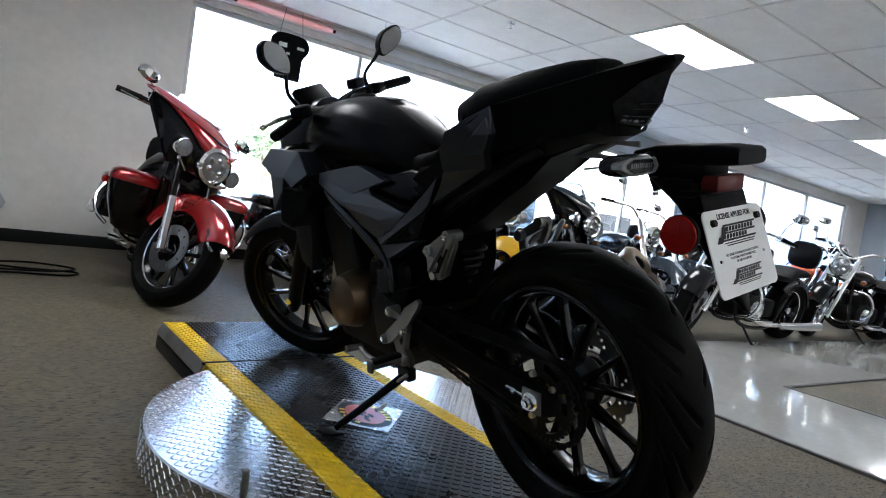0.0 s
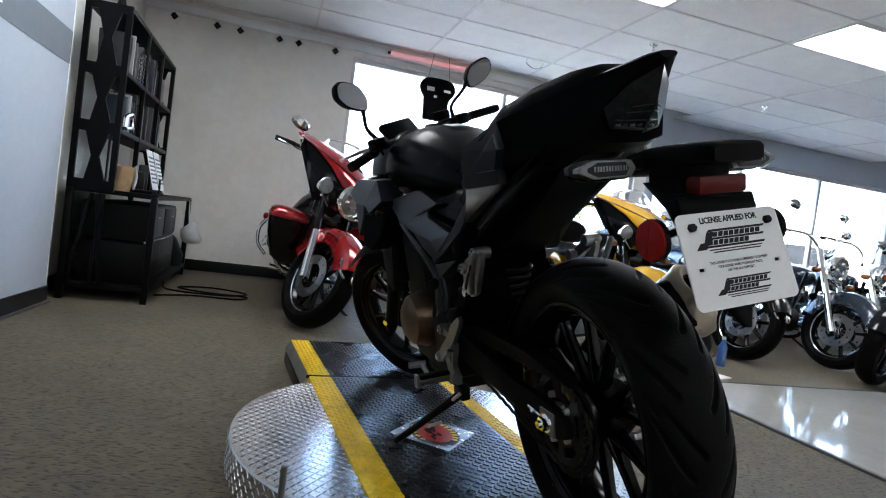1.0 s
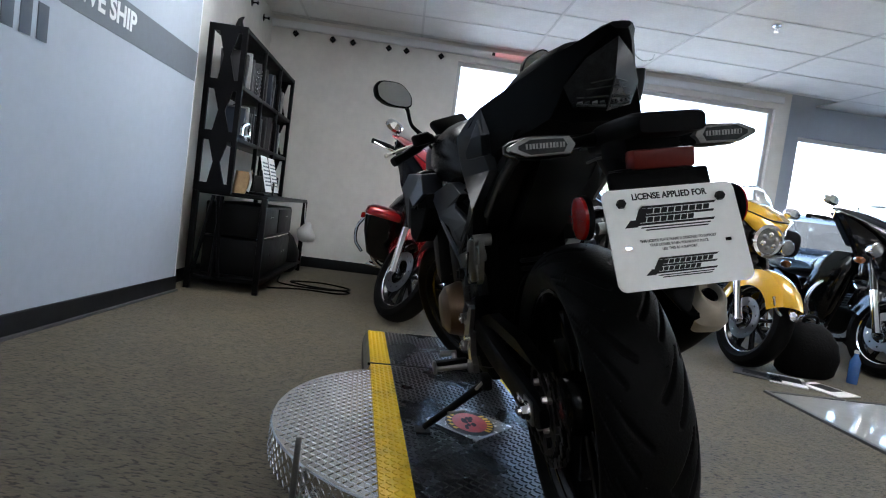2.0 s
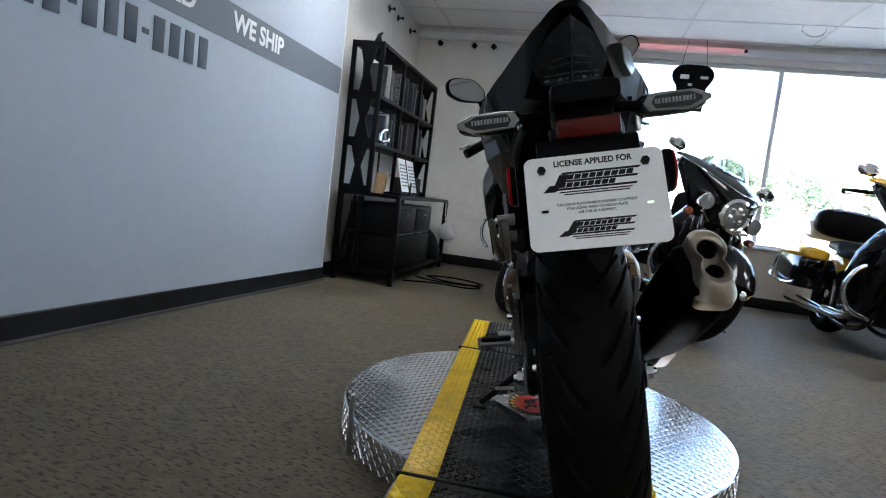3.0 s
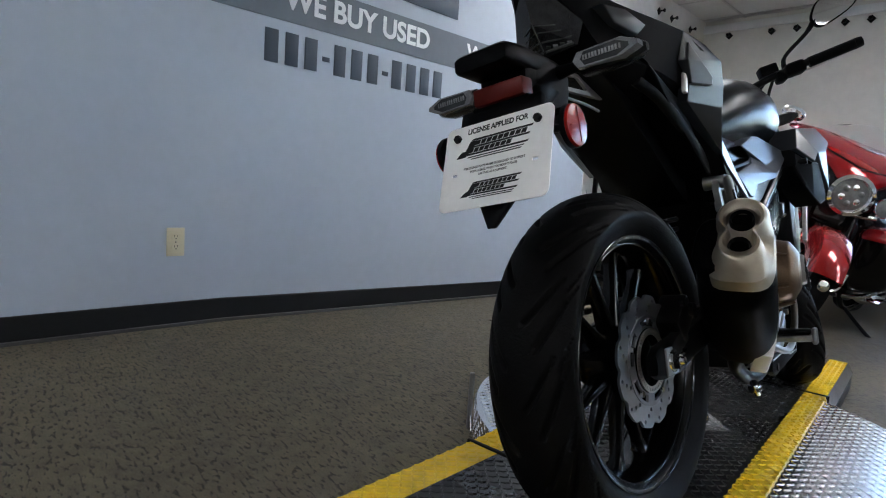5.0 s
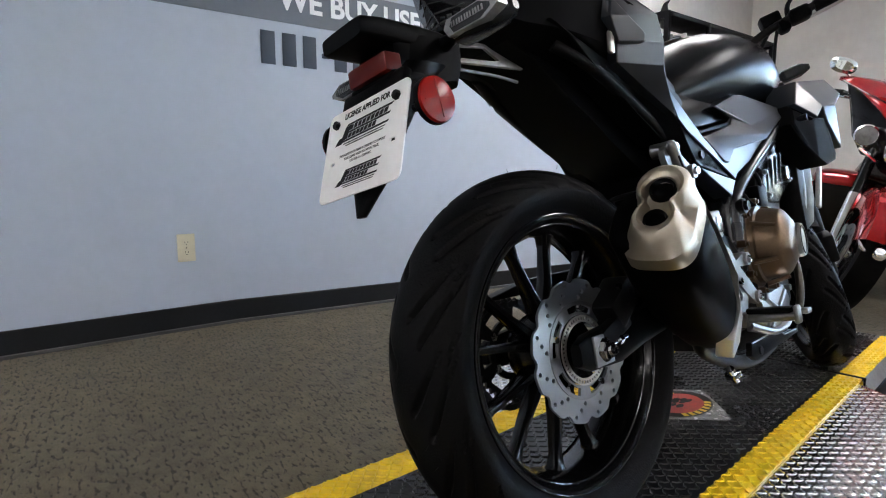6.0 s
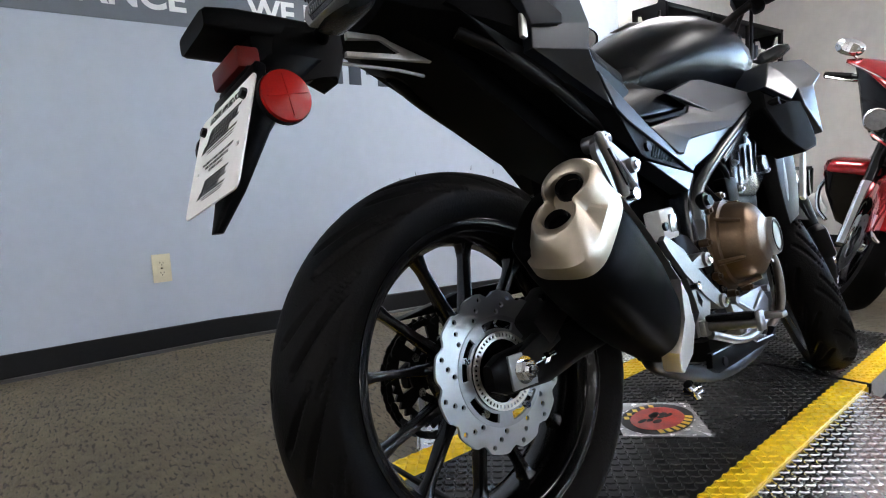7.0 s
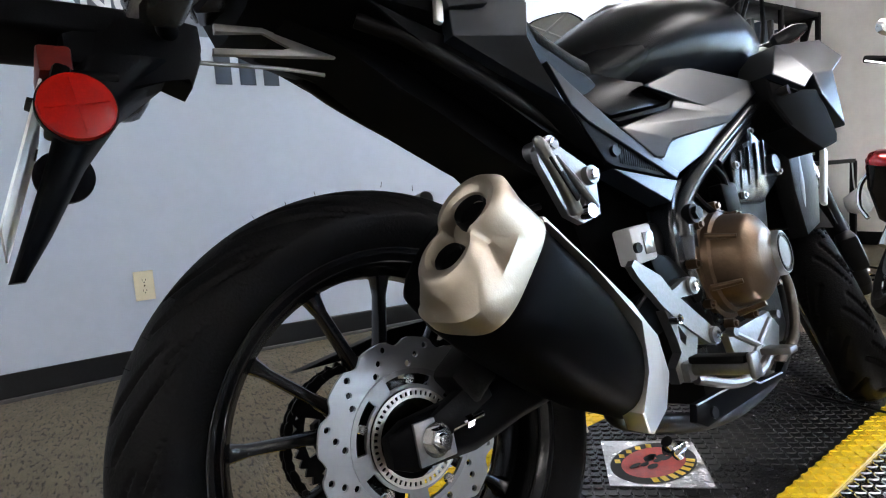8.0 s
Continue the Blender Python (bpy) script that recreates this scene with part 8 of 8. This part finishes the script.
# ---- black industrial rack with desk ----
RK = pose(0, 0, 0)
rack = thing("shelving_rack", "black steel shelving rack with braced ends and a lower desk", "shelf", RK)
YA, YB = 4.31, 6.03
XB, XF, XD, ZT, ZD = -0.505, -0.24, 0.02, 1.88, 0.705


def end_frame(y):
    """A braced end of the rack: plates with slanted openings."""
    bm = B()
    m = Matrix(((1, 0, 0, 0), (0, 0, -1, y + 0.02), (0, 1, 0, 0), (0, 0, 0, 1)))
    w0, w1 = XB, XF
    mid = (w0 + w1) / 2
    holes = []
    for (za, zb) in ((0.76, 1.08), (1.13, 1.44), (1.49, 1.84)):
        zc = (za + zb) / 2
        holes.append([(w0 + 0.035, za + 0.01), (w0 + 0.09, za + 0.01), (mid - 0.015, zc), (w0 + 0.075, zb - 0.01), (w0 + 0.035, zb - 0.01)][::-1])
        holes.append([(w1 - 0.035, za + 0.01), (w1 - 0.06, za + 0.01), (mid + 0.03, zc), (w1 - 0.06, zb - 0.01), (w1 - 0.035, zb - 0.01)])
    punched(bm, [(w0, ZD), (w1, ZD), (w1, ZT), (w0, ZT)], holes, 0.02, m)
    return bm


part("end_frame", end_frame(YA), M_BLACKSTEEL, rack, "braced steel end frame")
part("end_frame", end_frame(YB - 0.02), M_BLACKSTEEL, rack, "braced steel end frame")
for y in (YA + 0.02, 4.90, 5.46, YB - 0.02):
    bm = B()
    box(bm, (XF - 0.015, y, (ZD + ZT) / 2), (0.03, 0.03, ZT - ZD), bevel=0.003)
    part("post", bm, M_BLACKSTEEL, rack)
for y in (YA + 0.02, YB - 0.02):
    for x in (XB + 0.02, XD - 0.02):
        bm = B()
        box(bm, (x, y, ZD / 2), (0.04, 0.04, ZD), bevel=0.004)
        part("leg", bm, M_BLACKSTEEL, rack)
for x0, x1 in ((-0.46, -0.36), (-0.33, -0.30), (-0.27, -0.33)):
    bm = B()
    tube(bm, [(x0, YA + 0.02, 0.10), (x1, YA + 0.02, ZD - 0.02)], 0.015, n=6, smooth=False)
    part("brace", bm, M_BLACKSTEEL, rack)
for z, xf in ((1.865, XF), (1.47, XF), (1.10, XF), (ZD, XD), (0.09, XD)):
    bm = B()
    box(bm, ((XB + xf) / 2, (YA + YB) / 2, z), (xf - XB - 0.004, YB - YA - 0.044, 0.03), bevel=0.003)
    part("shelf", bm, M_BLACKSTEEL, rack)
bm = B()
box(bm, (XB + 0.005, (YA + YB) / 2, 1.30), (0.006, 0.04, 1.1))
part("back_strap", bm, M_BLACKSTEEL, rack)

# what stands on the rack
def item(name, label, category, make, mat, m):
    return solo(name, make, mat, label, category, m)


bm = B()
tube(bm, [(0, -0.02, 0), (0, -0.015, 0.05), (0.0, 0.0, 0.075), (0.015, 0.02, 0.10)], [0.035, 0.02, 0.015, 0.004], n=12)
item("trophy_horn", "small dark horn-shaped ornament on top of the rack", "ornament", bm, M_BLACKSTEEL, pose(-0.33, 4.42, 1.88))
cols = [material("binder_" + n, c, 0.5, vary=0.08) for n, c in (("grey", (0.06, 0.06, 0.065)), ("white", (0.32, 0.32, 0.31)), ("black", (0.008, 0.008, 0.008)), ("blue", (0.02, 0.03, 0.05)), ("charcoal", (0.015, 0.015, 0.016)))]
rng = random.Random(7)
for z, ya, yb in ((1.485, 4.40, 4.86), (1.485, 5.0, 5.40), (1.485, 5.55, 5.95), (1.115, 4.55, 4.86), (1.115, 4.98, 5.40), (1.115, 5.52, 5.9)):
    y = ya
    while y < yb:
        t, h = rng.uniform(0.025, 0.06), rng.uniform(0.20, 0.30)
        if rng.random() < 0.40:
            bm = B()
            box(bm, (0, 0, h / 2), (0.17, t - 0.004, h), bevel=0.004)
            box(bm, (0.086, 0, h * 0.65), (0.002, t * 0.5, h * 0.25))
            item("binder", "upright binder with a label, on the rack", "binder", bm, rng.choice(cols), pose(-0.36, y + t / 2, z, rng.uniform(-7, 7), 0, 0))
        y += t
# ring-bound spiral book on its edge
bm = B()
for k in range(7):
    tube(bm, [(0.02 * math.cos(a), 0.0, 0.03 * k + 0.02 * math.sin(a)) for a in np.linspace(0, 6.283, 13)], 0.003, n=6, smooth=False)
item("spiral_binding", "row of pale wire rings on the shelf edge", "wire rings", bm, M_CHROME, pose(-0.262, 4.80, 1.50))
# chrome part, tan box, price sheets on a stand, black drawer unit
bm = B()
tube(bm, [(0, -0.10, 0.02), (0, -0.08, 0.09), (0.02, 0.0, 0.12), (0, 0.08, 0.09), (0, 0.10, 0.02)], 0.012, n=10)
tube(bm, [(0.01, -0.09, 0.015), (0.03, 0, 0.03), (0.01, 0.09, 0.015)], 0.010, n=10)
item("chrome_guard", "bent chrome guard lying on the rack shelf", "guard", bm, M_CHROME, pose(-0.25, 4.55, 1.118))
tan = thing("display_box", "tan box with a folded ribbon standing on the desk", "box", pose(-0.24, 4.50, ZD + 0.015, 0, 0, 20))
bm = B()
loft(bm, [ring((0.01 * k, 0.012 * k, z), (1, 0, 0), (0, 1, 0), a, b, 5.0, 24, 0.1 * k) for k, (z, a, b) in enumerate(((0.0, 0.045, 0.065), (0.05, 0.050, 0.074), (0.11, 0.052, 0.078), (0.165, 0.058, 0.084)))])
part("body", bm, material("tan_card", (0.34, 0.22, 0.11), 0.5, vary=0.25, scale=30), tan, "tan card body, creased")
bm = B()
faceted(bm, [(0.066, -0.050, 0.03), (0.074, 0.045, 0.05), (0.092, 0.085, 0.150), (0.082, 0.000, 0.185), (0.070, -0.060, 0.120)], [[0, 1, 2, 3, 4]], 0.006, 0.0015)
part("label", bm, material("cream_label", (0.60, 0.54, 0.42), 0.4, vary=0.1), tan, "cream flap folded outwards")
bm = B()
tube(bm, [(0.06, -0.09, 0.02), (0.075, -0.06, 0.10), (0.06, -0.08, 0.17)], 0.008, n=8)
part("ribbon", bm, M_WHITE, tan)
stand_ = thing("price_stand", "acrylic stand holding two printed price sheets", "display stand", pose(-0.10, 4.80, ZD + 0.015, 0, 0, 0))
for k, y in enumerate((-0.10, 0.14)):
    bm = B()
    box(bm, (0.0, y, 0.17), (0.004, 0.20, 0.28), Euler((0, radians(-14), 0)).to_matrix(), bevel=0.001)
    sheet = part("sheet", bm, M_PLATE, stand_, "white printed sheet")
    bm = B()
    for r in range(7):
        for c in (-0.045, 0.045):
            box(bm, (0.004 + 0.25 * (0.0 - (0.085 - 0.028 * r)), y + c, 0.255 - 0.028 * r), (0.003, 0.07, 0.011), Euler((0, radians(-14), 0)).to_matrix())
    part("bars", bm, M_BAND, sheet)
bm = B()
box(bm, (-0.05, 0.02, 0.012), (0.16, 0.46, 0.02), bevel=0.004)
box(bm, (0.035, 0.03, 0.06), (0.012, 0.03, 0.10), bevel=0.003)
part("foot", bm, M_BLACKSTEEL, stand_)
unit = thing("black_case", "black case with chrome studs under the desk", "case", pose(-0.24, 5.0, 0.105))
bm = B()
box(bm, (0, 0, 0.14), (0.42, 1.10, 0.28), bevel=0.02)
part("body", bm, M_ENGINE, unit)
bm = B()
tube(bm, [(0.19, -0.56, 0.29), (0.215, 0, 0.295), (0.19, 0.56, 0.29)], 0.007, n=8)
part("rim", bm, M_CHROME, unit)
for y in (-0.3, -0.22, 0.25, 0.33):
    bm = B()
    rod(bm, (0.205, y, 0.15), (0.216, y, 0.15), 0.010, n=10)
    part("stud", bm, M_CHROME, unit)
# small clutter along the desk
for y, h, w in ((5.15, 0.16, 0.10), (5.35, 0.22, 0.07), (5.55, 0.12, 0.14), (5.75, 0.18, 0.09)):
    bm = B()
    box(bm, (0, 0, h / 2), (w, w, h), bevel=0.01)
    item("desk_box", "small dark box on the desk", "box", bm, cols[2], pose(-0.28, y, ZD + 0.015, 0, 0, 15))
# stacked black cabinet, slumped bag and a white plastic bag at the end of the desk
cab2 = thing("black_cabinet", "black cabinet with two drawers on the case under the desk", "cabinet", pose(-0.24, 5.0, 0.40))
part("body", box(B(), (0, 0, 0.12), (0.40, 1.14, 0.24), bevel=0.012), M_ENGINE, cab2)
for y in (-0.28, 0.28):
    part("drawer_front", box(B(), (0.203, y, 0.12), (0.012, 0.52, 0.20), bevel=0.004), M_ENGINE, cab2)
    part("handle", rod(B(), (0.216, y - 0.05, 0.16), (0.216, y + 0.05, 0.16), 0.005, n=8), M_CHROME, cab2)
bm = B()
loft(bm, [ring((0.03 * math.sin(9 * z), 0.02 * math.cos(7 * z), z), (1, 0, 0), (0, 1, 0), a, b, 2.4, 18) for z, a, b in ((0, 0.13, 0.15), (0.04, 0.16, 0.18), (0.20, 0.15, 0.16), (0.34, 0.11, 0.12), (0.42, 0.05, 0.06))])
solo("black_bag", bm, material("black_sack", (0.003, 0.003, 0.003), 0.5, bump=0.5, bscale=30, spec=0.2), "black sack slumped at the end of the desk", "bag", pose(-0.16, 5.86, 0), sharp=60)
wb = thing("plastic_bag", "white plastic bag hanging from the desk corner", "plastic bag", pose(0.05, 5.96, 0.30))
bm = B()
loft(bm, [ring((0.012 * math.sin(40 * z), 0.01 * math.cos(31 * z), z), (1, 0, 0), (0, 1, 0), a, b, 2.3, 18) for z, a, b in ((0, 0.03, 0.02), (0.015, 0.075, 0.05), (0.06, 0.095, 0.065), (0.12, 0.08, 0.05), (0.17, 0.045, 0.03), (0.20, 0.018, 0.012))])
part("bag", bm, material("white_film", (0.55, 0.55, 0.54), 0.4, vary=0.1, bump=0.6, bscale=40), wb, sharp=60)
part("loop", tube(B(), [(-0.02, 0, 0.19), (-0.03, 0, 0.27), (-0.04, 0, 0.41), (-0.06, 0, 0.425)], 0.005, n=6), M_WHITE, wb)
bm = B()
tube(bm, [(0.0, 4.70, 0.008), (0.25, 4.82, 0.008), (0.55, 4.80, 0.008), (0.62, 4.95, 0.008), (0.30, 5.02, 0.008), (0.10, 5.15, 0.012), (0.35, 5.28, 0.008), (0.62, 5.10, 0.008), (0.45, 4.90, 0.014), (0.05, 5.0, 0.01), (-0.05, 5.4, 0.01)], 0.007, n=8, k=10)
solo("floor_cable", bm, M_TYRE, "black cable lying in loops on the carpet", "cable")

# ---- on the floor between the bikes ----
pack = thing("backpack", "black fabric backpack slumped on the floor", "backpack", pose(3.83, 3.80, 0))
bm = B()
loft(bm, [ring((0.02 * math.sin(z * 9), 0, z), (1, 0, 0), (0, 1, 0), a, b, 2.8, 20) for z, a, b in ((0.0, 0.15, 0.10), (0.03, 0.18, 0.13), (0.14, 0.19, 0.14), (0.24, 0.17, 0.12), (0.32, 0.13, 0.07), (0.36, 0.08, 0.03))])
part("body", bm, material("black_nylon", (0.003, 0.003, 0.0034), 0.7, vary=0.25, bump=0.6, bscale=60, spec=0.1), pack, sharp=60)
bm = B()
tube(bm, [(-0.05, 0, 0.34), (-0.04, 0, 0.40), (0.04, 0, 0.40), (0.05, 0, 0.34)], 0.012, n=8)
part("handle", bm, M_TYRE, pack)
bottle = thing("water_bottle", "clear blue plastic water bottle on the floor", "bottle", pose(4.13, 3.72, 0))
bm = B()
revolve(bm, [(0.0, 0.0), (0.032, 0.0), (0.034, 0.01), (0.034, 0.15), (0.014, 0.19), (0.013, 0.21), (0.0, 0.21)], (0, 0, 0), (0, 0, 1), 20)
part("body", bm, material("blue_plastic", (0.05, 0.14, 0.40), 0.2, coat=1), bottle)
bm = B()
rod(bm, (0, 0, 0.205), (0, 0, 0.225), 0.015, n=12)
part("cap", bm, M_WHITE, bottle)
for x, y, a, mt in ((3.72, 3.42, 20, M_PLATE), (3.55, 3.55, -30, M_PLATE), (3.40, 3.62, 55, cols[0])):
    bm = B()
    box(bm, (0, 0, 0.006), (0.21, 0.28, 0.008), bevel=0.002)
    mg = solo("magazine", bm, mt, "glossy leaflet lying on the floor", "leaflet", pose(x, y, 0, 0, 0, a))
    bm = B()
    box(bm, (0.02, 0.02, 0.0112), (0.12, 0.14, 0.002))
    part("picture", bm, M_INK, mg)

# wire stand against the wall below the window
stand_w = thing("wire_stand", "low black wire stand against the wall under the window", "stand", pose(1.55, 6.28, 0))
for x in (-0.28, 0.0, 0.10, 0.40):
    part("leg", tube(B(), [(x, 0, 0.0), (x, 0, 0.33), (x + 0.01, -0.03, 0.345)], 0.010, n=8, smooth=False), M_BLACKSTEEL, stand_w)
for y, z in ((-0.03, 0.345), (0.05, 0.345), (0.0, 0.10)):
    part("rail", rod(B(), (-0.32, y, z), (0.44, y, z), 0.009, n=8), M_BLACKSTEEL, stand_w)
# ---- outside the windows ----
M_LOT = material("sunlit_concrete_lot", (0.60, 0.59, 0.56), 0.85, vary=0.12, scale=0.6, bump=0.2, bscale=40)
M_LEAF = material("leaves", (0.095, 0.135, 0.070), 0.6, vary=0.35, scale=2)
M_BARK = material("bark", (0.12, 0.09, 0.06), 0.9, vary=0.3, bump=0.6, bscale=40)
bm = B()
vs = [bm.verts.new(q) for q in ((-900, -900, -0.14), (900, -900, -0.14), (900, 900, -0.14), (-900, 900, -0.14))]
bm.faces.new(vs)
tagged(new("ground", to_mesh("ground", bm, M_LOT)), "pale sunlit concrete lot outside the shop", "ground", kind="structure")


def tree(x, y, h, r, seed):
    rg = random.Random(seed)
    t = thing("tree", "leafy green tree across the lot", "tree", pose(x, y, -0.14), "trees across the lot")
    bm = B()
    tube(bm, [(0, 0, 0), (0.05, 0.02, h * 0.3), (0.0, 0.05, h * 0.7)], [0.16, 0.11, 0.05], n=8)
    tips = []
    for k in range(9):
        a, z = rg.uniform(0, 6.28), h * rg.uniform(0.30, 0.62)
        tip = Vector((r * 0.75 * math.cos(a), r * 0.75 * math.sin(a), z + h * rg.uniform(0.12, 0.32)))
        tube(bm, [(0.02, 0.03, z), tip * 0.5 + Vector((0, 0, z * 0.5 + 0.1)), tip], [0.05, 0.03, 0.012], n=6)
        tips.append(tip)
    part("trunk", bm, M_BARK, t)
    V, Fc = [], []
    tips += [Vector((0, 0, h * 0.85)), Vector((0, 0, h * 0.7))]
    for k in range(2600):
        c = rg.choice(tips)
        q = c + Vector((rg.gauss(0, r * 0.30), rg.gauss(0, r * 0.30), rg.gauss(0, h * 0.10)))
        s = rg.uniform(0.06, 0.13)
        u = Vector((rg.uniform(-1, 1), rg.uniform(-1, 1), rg.uniform(-1, 1))).normalized()
        v = u.orthogonal().normalized()
        n = len(V)
        V += [q - u * s, q + v * s * 0.5, q + u * s, q - v * s * 0.5]
        Fc.append((n, n + 1, n + 2, n + 3))
    me = bpy.data.meshes.new("crown")
    me.from_pydata([tuple(a) for a in V], [], Fc)
    me.materials.append(M_LEAF)
    cr = new("crown", me)
    cr.parent = t
    cr["kind"] = "stuff"


for k, (x, y, h, r) in enumerate(((1.0, 23, 3.5, 0.85), (3.1, 24, 2.9, 0.95), (7.6, 25, 3.7, 1.15), (9.6, 30, 5.0, 1.7), (12.0, 31, 4.4, 1.5), (5.0, 33, 3.0, 1.2), (15.5, 33, 4.8, 1.8), (20, 34, 4.5, 1.8))):
    tree(x, y, h, r, 20 + k)
# light pole
pole = thing("light_pole", "slim grey light pole across the lot", "light pole", pose(9.3, 26, -0.14))
bm = B()
rod(bm, (0, 0, 0), (0, 0, 6.4), 0.07, 0.045, n=10)
part("pole", bm, M_FRAME, pole)
bm = B()
box(bm, (-0.45, 0, 6.3), (0.9, 0.16, 0.09), bevel=0.02)
part("lamp_head", bm, M_FRAME, pole)


def pickup(m, paint, label):
    """A pickup truck: lofted body and cab, glazed, on four wheels."""
    t = thing("pickup_truck", label, "truck", m)
    bm = B()
    loft(bm, [ring((0, y, 0.72), (1, 0, 0), (0, 0, 1), a, b, 5, 20) for y, a, b in ((-2.7, 0.90, 0.30), (-2.6, 0.95, 0.34), (1.2, 0.95, 0.34), (2.3, 0.93, 0.32), (2.6, 0.86, 0.26))])
    part("body", bm, paint, t, sharp=50)
    bm = B()
    loft(bm, [ring((0, y, z), (1, 0, 0), (0, 0, 1), a, b, 5, 20) for y, z, a, b in ((-1.0, 1.30, 0.84, 0.30), (-0.85, 1.38, 0.80, 0.40), (0.6, 1.38, 0.80, 0.40), (1.25, 1.18, 0.84, 0.20))])
    part("cab", bm, paint, t, sharp=50)
    for s in (-1, 1):
        bm = B()
        slab(bm, [(-0.8, 1.15), (0.95, 1.15), (0.55, 1.62), (-0.75, 1.62)], 0.80 * s, 0.826 * s, 0.0)
        part("side_window", bm, M_SMOKE, t)
        for y in (-1.7, 1.65):
            bm = simple_tyre((0.86 * s, y, 0.38), 0.38, 0.22, 0.24, I4)
            wv = part("wheel", bm, M_TYRE, t)
            bm = B()
            revolve(bm, [(0.0, 0.08 * s), (0.20, 0.10 * s), (0.225, 0.11 * s)], (0.86 * s, y, 0.38), (1, 0, 0), 24)
            part("hub", bm, M_STEEL, wv)
        bm = B()
        box(bm, (0.70 * s, 2.56, 0.86), (0.34, 0.10, 0.14), bevel=0.03)
        part("headlamp", bm, M_CLEAR, t)
    bm = B()
    slab(bm, [(0.62, 1.68), (1.28, 1.20), (1.30, 1.24), (0.66, 1.71)], -0.70, 0.70, 0.0)
    part("windscreen", bm, M_SMOKE, t)
    bm = B()
    box(bm, (0, 2.60, 0.62), (1.7, 0.14, 0.16), bevel=0.04)
    part("bumper", bm, M_CHROME, t)


pickup(pose(8.6, 11.0, -0.14, 0, 0, 75), M_BLUEPAINT, "blue-grey pickup truck parked outside the window")
pickup(pose(13.5, 12.0, -0.14, 0, 0, 80), M_WHITEPAINT, "white pickup truck parked outside the window")
